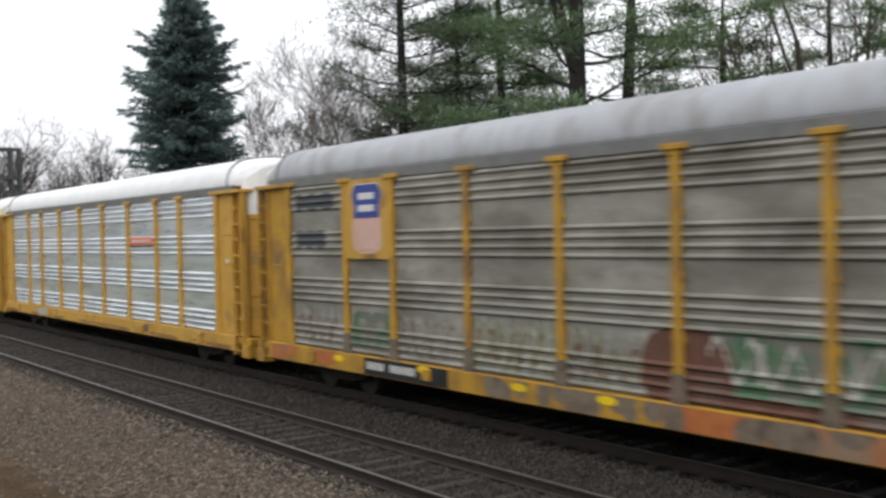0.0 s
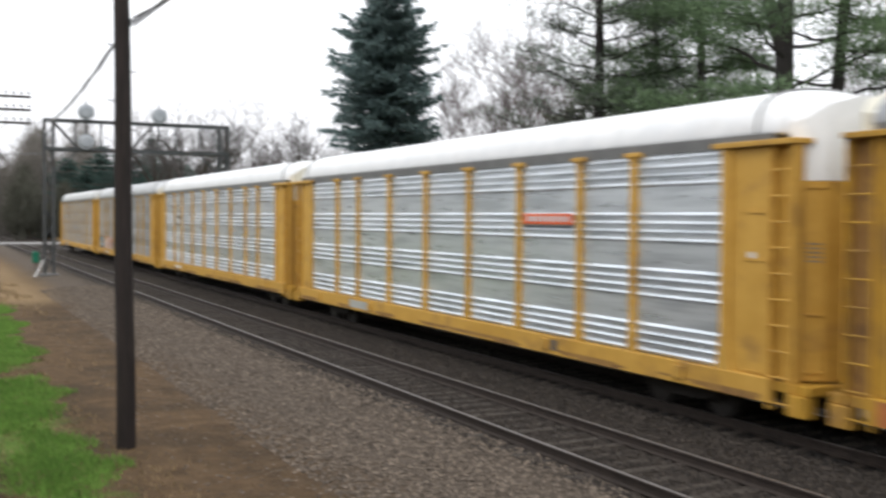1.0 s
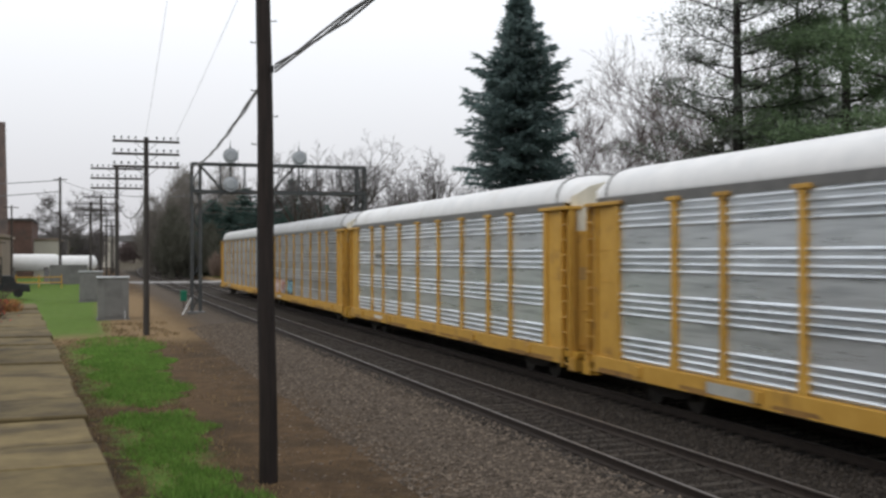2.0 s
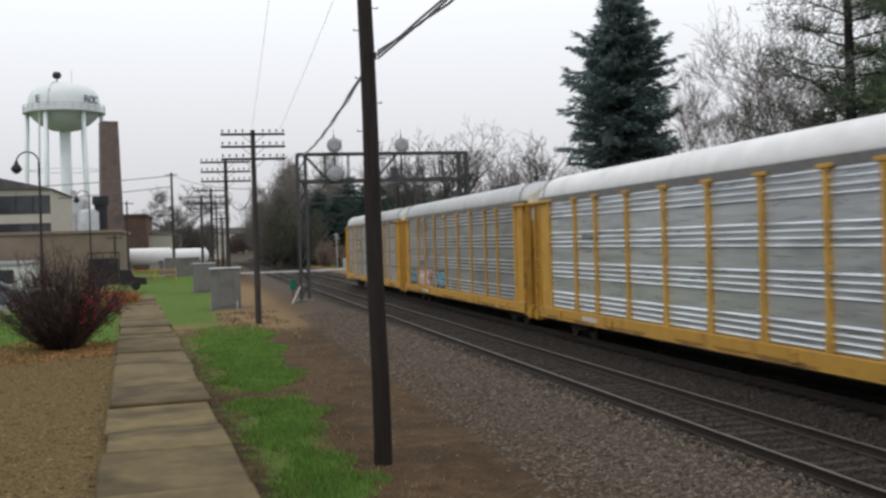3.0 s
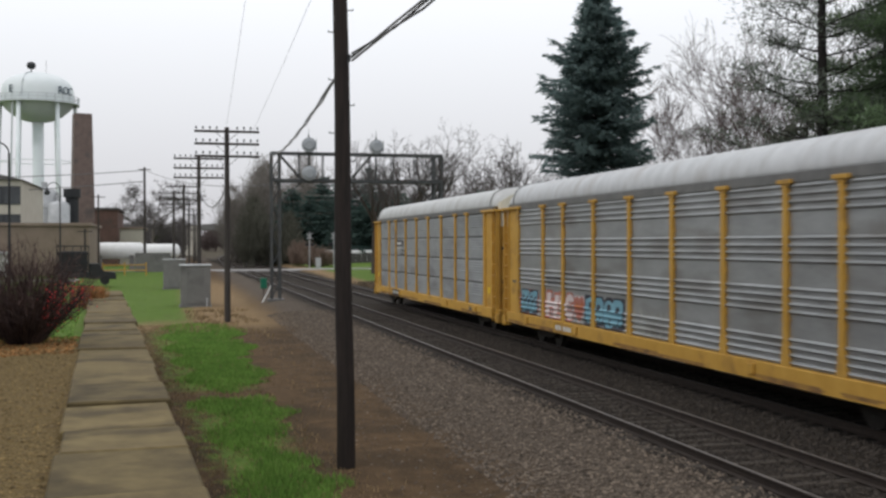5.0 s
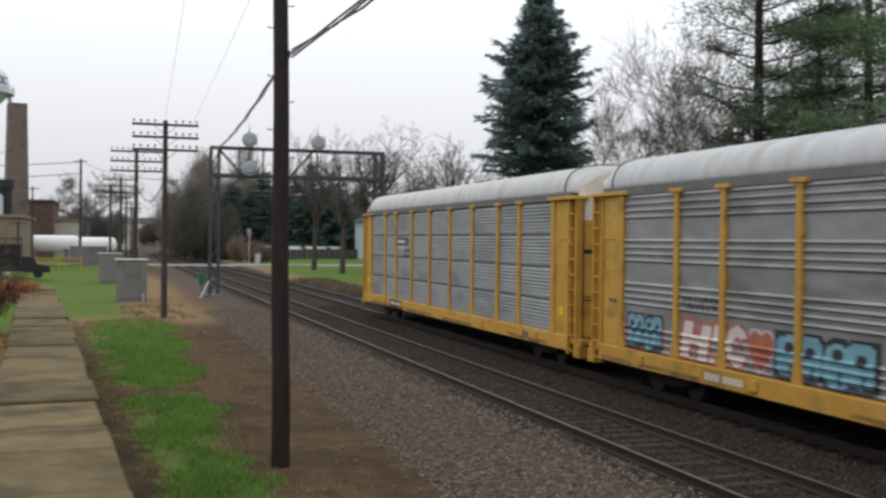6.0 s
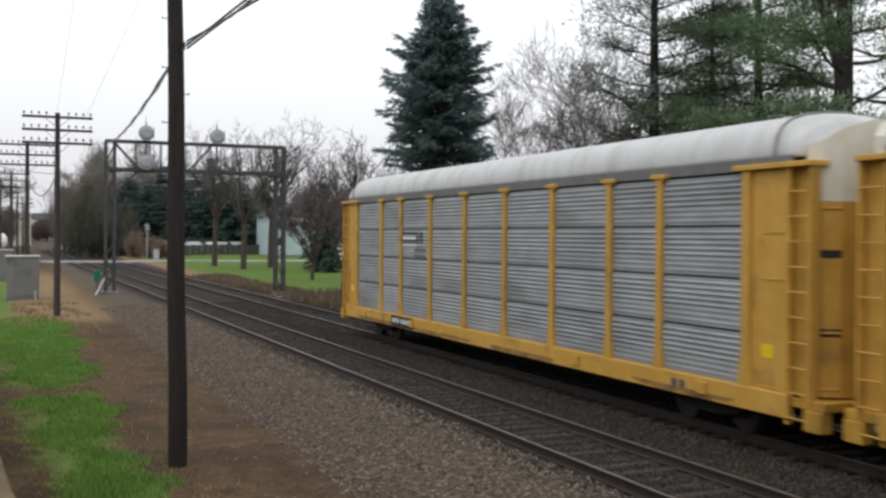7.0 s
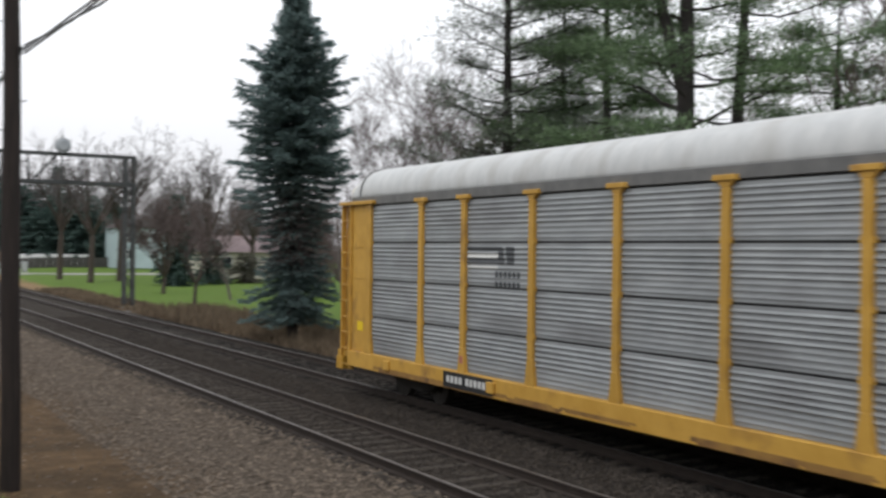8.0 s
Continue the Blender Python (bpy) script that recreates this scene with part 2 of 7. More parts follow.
TWIG = mat("twig_brown", (0.080, 0.061, 0.057), (0.145, 0.113, 0.106), 2.0, 0.95, bump=0)
SPRUCE = mat("spruce_needles", (0.122, 0.178, 0.174), (0.192, 0.255, 0.246), 0.9, 0.85, bump=0, island=True, leaf=0.5, mottle=(0.7, 1.3))
PINE = mat("pine_needles", (0.115, 0.175, 0.098), (0.195, 0.270, 0.148), 0.6, 0.85, bump=0, island=True, leaf=0.5, mottle=(0.7, 1.3))
PINE_DULL = mat("thin_pine_needles", (0.12, 0.145, 0.12), (0.19, 0.215, 0.175), 0.8, 0.85, bump=0, island=True, leaf=0.45, mottle=(0.7, 1.3))
FIR = mat("dark_conifer", (0.062, 0.104, 0.092), (0.100, 0.150, 0.130), 0.5, 0.85, bump=0, island=True, leaf=0.4, mottle=(0.75, 1.25))
YEW = mat("brown_green_yew", (0.095, 0.094, 0.074), (0.150, 0.148, 0.116), 0.6, 0.88, bump=0, island=True, leaf=0.4, mottle=(0.7, 1.3))
BUD = mat("bud_foliage", (0.125, 0.112, 0.098), (0.19, 0.172, 0.152), 0.3, 0.9, bump=0, island=True, mottle=(0.75, 1.25))
DRY = mat("dry_grass", (0.19, 0.135, 0.075), (0.31, 0.23, 0.13), 2.0, 0.95, bump=0, island=True, leaf=0.4)
GRASS = mat("grass_blades", (0.112, 0.218, 0.042), (0.200, 0.338, 0.074), 0.8, 0.8, bump=0, island=True, leaf=0.4, mottle=(0.6, 1.45))
WEED = mat("brown_weeds", (0.13, 0.098, 0.066), (0.21, 0.162, 0.112), 1.0, 0.95, bump=0, island=True, leaf=0.4, mottle=(0.65, 1.3))
SCRUB = mat("rusty_scrub", (0.16, 0.115, 0.09), (0.24, 0.18, 0.145), 0.5, 0.9, bump=0, island=True, mottle=(0.7, 1.3))
BERRY = mat("red_berries", (0.32, 0.015, 0.02), (0.45, 0.03, 0.03), 3.0, 0.5, bump=0, island=True)
LEAF_LITTER = mat("leaf_litter", (0.22, 0.10, 0.035), (0.36, 0.19, 0.07), 3.0, 0.9, bump=0, island=True)
SHRUB_STEM = mat("shrub_stem", (0.045, 0.029, 0.027), (0.092, 0.060, 0.054), 3.0, 0.9, bump=0, island=True)
FENCE = mat("fence_wood", (0.05, 0.048, 0.045), (0.09, 0.085, 0.08), 2.0, 0.9, bump=0.1)


# ---- building helpers ----
class Shape:
    """Vertices and faces of one mesh, put together from simple solids."""

    def __init__(self):
        self.v, self.f = [], []

    def add(self, verts, faces):
        k = len(self.v)
        self.v += [tuple(p) for p in verts]
        self.f += [tuple(i + k for i in q) for q in faces]
        return self

    def box(self, x0, x1, y0, y1, z0, z1):
        return self.add([(x, y, z) for z in (z0, z1) for y in (y0, y1) for x in (x0, x1)],
                        [(0, 2, 3, 1), (4, 5, 7, 6), (0, 1, 5, 4), (2, 6, 7, 3), (0, 4, 6, 2), (1, 3, 7, 5)])

    def tube(self, p, q, r0, r1=None, n=8, caps=True):
        r1 = r0 if r1 is None else r1
        p, q = Vector(p), Vector(q)
        d = (q - p).normalized()
        a = d.cross(Vector((0, 0, 1)) if abs(d.z) < 0.9 else Vector((1, 0, 0))).normalized()
        b = d.cross(a)
        ring = [(math.cos(2 * math.pi * i / n), math.sin(2 * math.pi * i / n)) for i in range(n)]
        vs = [p + (a * c + b * s) * r0 for c, s in ring] + [q + (a * c + b * s) * r1 for c, s in ring]
        fs = [(i, (i + 1) % n, n + (i + 1) % n, n + i) for i in range(n)]
        if caps:
            fs += [tuple(reversed(range(n))), tuple(range(n, 2 * n))]
        return self.add(vs, fs)

    def chain(self, pts, r, n=6):
        """One tube bent through all the points."""
        pts = [Vector(p) for p in pts]
        vs, fs = [], []
        for i, p in enumerate(pts):
            d = (pts[min(i + 1, len(pts) - 1)] - pts[max(i - 1, 0)]).normalized()
            a = d.cross(Vector((0, 0, 1)) if abs(d.z) < 0.95 else Vector((0, 1, 0))).normalized()
            b = d.cross(a)
            vs += [p + (a * math.cos(2 * math.pi * k / n) + b * math.sin(2 * math.pi * k / n)) * r for k in range(n)]
        for i in range(len(pts) - 1):
            fs += [(i * n + k, i * n + (k + 1) % n, (i + 1) * n + (k + 1) % n, (i + 1) * n + k) for k in range(n)]
        return self.add(vs, fs + [tuple(reversed(range(n))), tuple(range(len(vs) - n, len(vs)))])

    def extrude(self, prof, y0, y1, closed=True):
        """A profile of (x, z) carried along y."""
        k = len(prof)
        vs = [(x, y0, z) for x, z in prof] + [(x, y1, z) for x, z in prof]
        fs = [(i, (i + 1) % k, k + (i + 1) % k, k + i) for i in range(k if closed else k - 1)]
        if closed:
            fs += [tuple(reversed(range(k))), tuple(range(k, 2 * k))]
        return self.add(vs, fs)

    def lathe(self, prof, n=24, centre=(0, 0)):
        """A profile of (radius, z) turned round the z axis."""
        k = len(prof)
        vs = [(centre[0] + r * math.cos(2 * math.pi * i / n), centre[1] + r * math.sin(2 * math.pi * i / n), z) for i in range(n) for r, z in prof]
        fs = [(i * k + j, ((i + 1) % n) * k + j, ((i + 1) % n) * k + j + 1, i * k + j + 1) for i in range(n) for j in range(k - 1)]
        return self.add(vs, fs)

    def mesh(self, name, material, bevel=0.0, smooth=False):
        me = bpy.data.meshes.new(name)
        me.from_pydata(self.v, [], self.f)
        bm = bmesh.new()
        bm.from_mesh(me)
        bmesh.ops.recalc_face_normals(bm, faces=bm.faces)
        if bevel:
            sharp = [e for e in bm.edges if len(e.link_faces) == 2 and e.calc_face_angle() > 0.6]
            bmesh.ops.bevel(bm, geom=sharp, offset=bevel, segments=1, affect="EDGES", clamp_overlap=True)
        bm.to_mesh(me)
        bm.free()
        if smooth:
            me.polygons.foreach_set("use_smooth", [True] * len(me.polygons))
        me.materials.append(material)
        return me


def raw(name, verts, faces, material, smooth=False):
    """A mesh from arrays."""
    me = bpy.data.meshes.new(name)
    me.from_pydata(verts.tolist() if hasattr(verts, "tolist") else verts, [], faces.tolist() if hasattr(faces, "tolist") else faces)
    if smooth:
        me.polygons.foreach_set("use_smooth", [True] * len(me.polygons))
    me.materials.append(material)
    return me


def thing(name, label, category, m=None, group="", kind="", data=None):
    ob = new(name, data)
    if m is not None:
        ob.matrix_basis = m
    return tagged(ob, label, category, group, kind)


def part(name, me, parent, label="", m=None):
    ob = new(name, me)
    ob.parent = parent
    if m is not None:
        ob.matrix_basis = m
    return tagged(ob, label) if label else ob


def smooth01(a, b, x):
    t = np.clip((np.asarray(x, float) - a) / (b - a), 0, 1)
    return t * t * (3 - 2 * t)


# ---- ground ----
NEAR_A, NEAR_B, FAR_C, FAR_D = 8.70, 10.36, 12.93, 14.64     # rail centre lines


def bend(y):
    """The tracks swing gently to the right beyond the crossing."""
    return np.where(np.asarray(y) > 150, (np.asarray(y) - 150.0) ** 2 / 4800, 0.0)


def wall_edge(y):
    """Track-side edge of the coping wall."""
    return 0.60 - 0.0605 * np.asarray(y, float)


def ground_z(x, y):
    x, y = np.asarray(x, float), np.asarray(y, float)
    xx = x - bend(y)
    low = -0.42 + 0.22 * smooth01(5.0, 7.4, xx) - 0.30 * smooth01(15.7, 17.4, xx) + 0.1 * smooth01(17.4, 30, xx)
    low = low + 0.15 * smooth01(15.7, 17.4, xx) * smooth01(40, 110, y)
    low = low + (0.0 - low) * smooth01(105, 140, y) * (1 - smooth01(5.0, 7.4, xx) * (1 - smooth01(15.7, 17.4, xx))) - 0.0
    low = low + 0.4 * smooth01(150, 172, y) * smooth01(18, 34, xx)
    high = 1.86 - 0.95 * smooth01(24, 55, y) - 0.9 * smooth01(52, 95, y)
    side = 1 - smooth01(-0.75, -0.25, x - wall_edge(np.minimum(y, 44.0)))
    late = 1 - smooth01(-9, 0.0, x - wall_edge(44.0))
    side = np.where(y < 39.5, side, side + (late - side) * smooth01(39.5, 46, y))
    wob = 0.02 * np.sin(1.7 * x + 0.6 * y) + 0.018 * np.sin(0.9 * y - 2.3 * x)
    return low + (high - low) * side + wob * (1 - smooth01(6.5, 8.0, xx) * (1 - smooth01(15.5, 17, xx)))


def ground_material():
    """Ballast, bare dirt, dry grass, lawn and gravel, laid out by place with ragged edges."""
    m = bpy.data.materials.new("ground_mixed")
    m.use_nodes = True
    n, l = m.node_tree.nodes, m.node_tree.links
    b = n["Principled BSDF"]
    b.inputs["Roughness"].default_value = 0.95
    b.inputs["Specular IOR Level"].default_value = 0.15
    co, sep = n.new("ShaderNodeTexCoord"), n.new("ShaderNodeSeparateXYZ")
    l.new(co.outputs["Object"], sep.inputs[0])

    def math_node(op, a, c=0.0):
        q = n.new("ShaderNodeMath")
        q.operation = op
        for i, v in enumerate((a, c)):
            if isinstance(v, (int, float)):
                q.inputs[i].default_value = v
            else:
                l.new(v, q.inputs[i])
        return q.outputs[0]

    def noise_node(scale, detail=6.0, rough=0.6):
        q = n.new("ShaderNodeTexNoise")
        q.inputs["Scale"].default_value, q.inputs["Detail"].default_value, q.inputs["Roughness"].default_value = scale, detail, rough
        l.new(co.outputs["Object"], q.inputs["Vector"])
        return q.outputs["Fac"]

    def tones(fac, c1, c2, a=0.3, z=0.7):
        q = n.new("ShaderNodeValToRGB")
        q.color_ramp.elements[0].position, q.color_ramp.elements[0].color = a, (*c1, 1)
        q.color_ramp.elements[1].position, q.color_ramp.elements[1].color = z, (*c2, 1)
        l.new(fac, q.inputs[0])
        return q.outputs["Color"]

    def step(v, a, z):
        q = n.new("ShaderNodeMapRange")
        q.interpolation_type = "SMOOTHSTEP"
        q.inputs["From Min"].default_value, q.inputs["From Max"].default_value = a, z
        l.new(v, q.inputs["Value"])
        return q.outputs[0]

    def over(base, top, fac):
        q = n.new("ShaderNodeMix")
        q.data_type = "RGBA"
        l.new(fac, q.inputs["Factor"])
        l.new(base, q.inputs["A"])
        l.new(top, q.inputs["B"])
        return q.outputs["Result"]

    fine, mid, coarse = noise_node(14.0), noise_node(2.2), noise_node(0.45)
    px = math_node("ADD", sep.outputs["X"], math_node("MULTIPLY", math_node("SUBTRACT", mid, 0.5), 2.6))
    py = sep.outputs["Y"]
    wall_d = math_node("ADD", px, math_node("MULTIPLY", py, 0.0605))          # distance from the wall's line
    cell = n.new("ShaderNodeTexVoronoi")
    cell.inputs["Scale"].default_value = 16.0
    l.new(co.outputs["Object"], cell.inputs["Vector"])
    ballast = tones(math_node("ADD", math_node("MULTIPLY", cell.outputs["Color"], 0.5), math_node("MULTIPLY", fine, 0.5)), (0.016, 0.013, 0.010), (0.052, 0.042, 0.033), 0.25, 0.75)
    dirt = tones(mid, (0.064, 0.040, 0.021), (0.140, 0.089, 0.047))
    dirt = over(dirt, tones(fine, (0.030, 0.020, 0.0115), (0.096, 0.063, 0.035)), step(coarse, 0.42, 0.62))
    lawn = tones(noise_node(3.0), (0.074, 0.132, 0.022), (0.132, 0.202, 0.040))
    lawn = over(lawn, tones(fine, (0.085, 0.095, 0.030), (0.150, 0.155, 0.055)), step(noise_node(0.9), 0.58, 0.74))
    straw = tones(fine, (0.17, 0.11, 0.055), (0.30, 0.21, 0.115))
    gravel = tones(noise_node(34.0, 4.0, 0.8), (0.060, 0.040, 0.0155), (0.240, 0.171, 0.074), 0.38, 0.62)
    # dirt by the wall, ballast towards the tracks
    col = over(dirt, over(tones(fine, (0.056, 0.044, 0.034), (0.148, 0.118, 0.092)), ballast, step(px, 7.4, 8.8)), step(px, 4.7, 6.6))
    # the train's shade painted into its track bed, over slightly darker ballast
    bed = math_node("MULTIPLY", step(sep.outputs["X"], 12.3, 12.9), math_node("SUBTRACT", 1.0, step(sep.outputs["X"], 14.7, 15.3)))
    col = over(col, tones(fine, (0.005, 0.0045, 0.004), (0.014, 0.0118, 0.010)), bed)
    # the grass strip beside the wall, with bare gaps
    strip = math_node("MULTIPLY", step(wall_d, 1.6, 2.3), math_node("SUBTRACT", 1.0, step(px, 1.6, 2.5)))
    strip = math_node("MULTIPLY", strip, math_node("SUBTRACT", 1.0, step(py, 48.0, 53.0)))
    gully = math_node("MULTIPLY", step(py, 27.3, 28.3), math_node("SUBTRACT", 1.0, step(py, 29.0, 30.2)))
    strip = math_node("MULTIPLY", strip, math_node("SUBTRACT", 1.0, gully))
    col = over(col, lawn, strip)
    pale = math_node("MULTIPLY", math_node("MULTIPLY", step(py, 48, 54), math_node("SUBTRACT", 1.0, step(px, 4.0, 6.5))), math_node("SUBTRACT", 1.0, step(py, 100, 130)))
    col = over(col, straw, pale)
    far_lawn = math_node("MULTIPLY", math_node("SUBTRACT", 1.0, step(px, 0.2, 1.5)), step(math_node("ADD", py, math_node("MULTIPLY", mid, 6.0)), 55, 62))
    col = over(col, lawn, far_lawn)
    # upper level: gravel near, lawn beyond
    upper = math_node("SUBTRACT", 1.0, step(wall_d, -0.4, 0.0))
    col = over(col, over(gravel, lawn, step(math_node("ADD", py, math_node("MULTIPLY", mid, 1.2)), 19.8, 20.6)), upper)
    lot = math_node("MULTIPLY", math_node("MULTIPLY", math_node("SUBTRACT", 1.0, step(wall_d, -7.0, -5.5)), step(py, 46, 48)), math_node("SUBTRACT", 1.0, step(py, 66, 70)))
    col = over(col, tones(mid, (0.20, 0.195, 0.19), (0.28, 0.275, 0.27)), lot)
    # the far side of the tracks
    far_px = math_node("SUBTRACT", px, math_node("MULTIPLY", math_node("POWER", math_node("MAXIMUM", math_node("SUBTRACT", py, 150.0), 0.0), 2.0), 1 / 4800))
    col = over(col, straw, step(far_px, 16.2, 17.6))
    col = over(col, lawn, step(math_node("ADD", far_px, math_node("MULTIPLY", math_node("SUBTRACT", coarse, 0.5), 5.0)), 18.6, 20.4))
    col = over(col, tones(coarse, (0.07, 0.06, 0.045), (0.12, 0.10, 0.07)), step(py, 235, 300))
    l.new(col, b.inputs["Base Color"])
    bump = n.new("ShaderNodeBump")
    bump.inputs["Strength"].default_value, bump.inputs["Distance"].default_value = 0.9, 0.05
    l.new(math_node("ADD", cell.outputs["Distance"], fine), bump.inputs["Height"])
    l.new(bump.outputs[0], b.inputs["Normal"])
    return m


def spaced(*runs):
    out = []
    for a, z, d in runs:
        out += list(np.arange(a, z, d))
    return np.array(out + [runs[-1][1]])


def build_ground():
    u = spaced((-2600, -300, 230), (-300, -40, 20), (-40, -4, 2), (-4, 3, 0.16), (3, 20, 0.4), (20, 60, 2.5), (60, 300, 20), (300, 2600, 230))
    v = spaced((-400, -40, 40), (-40, 0, 4), (0, 60, 0.6), (60, 180, 2.5), (180, 500, 16), (500, 4000, 350))
    uu, vv = np.meshgrid(u, v)
    shear = -0.0605 * np.clip(vv, -10, 44) * (1 - smooth01(8, 40, np.abs(uu)))
    xx = uu + shear
    zz = ground_z(xx, vv)
    verts = np.stack([xx, vv, zz], -1).reshape(-1, 3)
    nu, nv = len(u), len(v)
    i = (np.arange(nv - 1)[:, None] * nu + np.arange(nu - 1)[None]).ravel()
    faces = np.stack([i, i + 1, i + nu + 1, i + nu], 1)
    me = raw("ground", verts, faces, ground_material(), smooth=True)
    thing("ground", "trackside ground of ballast, bare dirt, grass and gravel", "ground", kind="structure", data=me)


build_ground()


def sheet_strip(name, xs, ys, lift, material, label, category):
    """A thin slab that follows the ground, for a road."""
    uu, vv = np.meshgrid(xs, ys)
    top = np.stack([uu, vv, np.maximum(ground_z(uu, vv), -0.05) + lift], -1).reshape(-1, 3)
    low = top - np.array([0, 0, 0.25])
    nu, nv = len(xs), len(ys)
    i = (np.arange(nv - 1)[:, None] * nu + np.arange(nu - 1)[None]).ravel()
    f = np.stack([i, i + 1, i + nu + 1, i + nu], 1)
    k = nu * nv
    edge = [j for j in range(nu)] + [j * nu + nu - 1 for j in range(1, nv)] + [(nv - 1) * nu + j for j in range(nu - 2, -1, -1)] + [j * nu for j in range(nv - 2, 0, -1)]
    side = np.array([(a, edge[(j + 1) % len(edge)], edge[(j + 1) % len(edge)] + k, a + k) for j, a in enumerate(edge)])
    me = raw(name, np.vstack([top, low]), np.vstack([f, side]), material)
    return thing(name, label, category, kind="structure", data=me)


sheet_strip("road", spaced((-120, 4, 4), (4, 20, 2), (20, 160, 5)), np.array([143.0, 145.0, 147.0, 149.0, 150.5]), 0.03, ROAD, "pale concrete road over the level crossing", "road")
sheet_strip("driveway", spaced((-60, -12, 4), (-12, -9, 1)), np.array([108.0, 110.0, 112.0, 113.0]), 0.03, ROAD, "pale concrete drive across the lawn", "road")


# ---- tracks ----
def track(x_left, x_right, label):
    ob = thing("track", label, "railway track", group="tracks", kind="structure")
    ys = np.concatenate([np.arange(-60, 150, 10), np.arange(150, 700, 12)]).astype(float)
    rail = [(-0.075, -0.172), (0.075, -0.172), (0.075, -0.158), (0.012, -0.140), (0.012, -0.046), (0.037, -0.036), (0.037, -0.006), (0.030, -0.002), (-0.030, -0.002), (-0.037, -0.006), (-0.037, -0.036), (-0.012, -0.046), (-0.012, -0.140), (-0.075, -0.158)]
    head = [(-0.031, -0.002), (0.031, -0.002), (0.026, 0.0), (-0.026, 0.0)]
    for x in (x_left, x_right):
        for nm, prof, material, lab in (("rail", rail, RAIL_SIDE, ""), ("rail_head", head, RAIL_TOP, "worn shiny rail head")):
            k = len(prof)
            vs = [(x + bend(y) + a, y, z) for y in ys for a, z in prof]
            fs = [(j * k + i, j * k + (i + 1) % k, (j + 1) * k + (i + 1) % k, (j + 1) * k + i) for j in range(len(ys) - 1) for i in range(k)]
            part(nm, raw(nm, vs, fs, material), ob, lab)
    mid = (x_left + x_right) / 2
    tie = Shape().box(-1.32, 1.32, -0.11, 0.11, -0.34, -0.160).mesh("tie", TIE, 0.012)
    plate = Shape()
    for x in (x_left - mid, x_right - mid):
        plate.box(x - 0.18, x + 0.18, -0.09, 0.09, -0.160, -0.150)
    plates = plate.mesh("tie_plate", RAIL_SIDE)
    rng = random.Random(3)
    y = 6.0
    while y < 118:
        t = part("tie", tie, ob, m=pose(mid + rng.uniform(-0.05, 0.05), y, rng.uniform(-0.038, -0.012), 0, 0, rng.uniform(-1.2, 1.2)))
        if y < 45:
            part("tie_plate", plates, t)
        y += 0.54
    far = Shape()
    for y in np.arange(118, 330, 0.54):
        far.box(mid + float(bend(y)) - 1.32, mid + float(bend(y)) + 1.32, y - 0.11, y + 0.11, -0.34, -0.178)
    tagged(part("distant_ties", raw("distant_ties", far.v, far.f, TIE), ob), kind="stuff")
    return ob


track(NEAR_A, NEAR_B, "empty railway track with worn rails on wooden ties")
track(FAR_C, FAR_D, "railway track under the train, dark ballast with painted shade")


def stones(name, count, xr, yr, size, material, seed, label, keep=None, lift=0.0):
    """Loose stones lying on the ground: squashed eight-sided lumps."""
    rng = np.random.default_rng(seed)
    y = yr[0] + (yr[1] - yr[0]) * rng.random(count) ** 1.7
    x = xr[0] + (xr[1] - xr[0]) * rng.random(count)
    if keep is not None:
        ok = keep(x, y)
        x, y = x[ok], y[ok]
    k = len(x)
    s = size * (0.5 + rng.random(k) ** 2)
    base = np.array([(1, 0, 0), (0, 1, 0), (-1, 0, 0), (0, -1, 0), (0, 0, 0.8), (0, 0, -0.6)], float)
    p = base[None] * (0.6 + 0.8 * rng.random((k, 6, 1))) * s[:, None, None]
    a = rng.random(k) * 6.283
    ca, sa = np.cos(a)[:, None], np.sin(a)[:, None]
    q = np.stack([p[..., 0] * ca - p[..., 1] * sa, p[..., 0] * sa + p[..., 1] * ca, p[..., 2]], -1)
    q += np.stack([x, y, ground_z(x, y) + s * 0.25 + lift], -1)[:, None]
    tri = np.array([(0, 1, 4), (1, 2, 4), (2, 3, 4), (3, 0, 4), (1, 0, 5), (2, 1, 5), (3, 2, 5), (0, 3, 5)])
    f = (np.arange(k)[:, None, None] * 6 + tri[None]).reshape(-1, 3)
    thing(name, label, "gravel", kind="stuff", data=raw(name, q.reshape(-1, 3), f, material))


def off_rails(x, y):
    return (np.abs(x - NEAR_A) > 0.1) & (np.abs(x - NEAR_B) > 0.1) & (np.abs(x - FAR_C) > 0.1) & (np.abs(x - FAR_D) > 0.1)


stones("ballast_shoulder", 32000, (5.1, 8.6), (9, 60), 0.034, STONE_PALE, 9, "dusty brown crushed stone ballast shoulder")
stones("ballast", 34000, (8.2, 12.6), (9, 60), 0.038, STONE, 5, "grey brown crushed stone ballast", off_rails)
# stones between the far rails carry the train's shade in their colour
stones("dark_ballast", 11000, (12.5, 16.0), (9, 60), 0.045, STONE_DARK, 7, "dark ballast under the train, its shade painted in", off_rails)
stones("ballast_spill", 2200, (3.4, 6.2), (10, 45), 0.026, STONE_PALE, 6, "scattered ballast stones on bare dirt")
stones("gravel", 16000, (-4.5, -0.5), (5, 20), 0.014, GRAVEL, 8, "fine tan gravel beside the coping wall", lambda x, y: x < wall_edge(y) - 1.1)


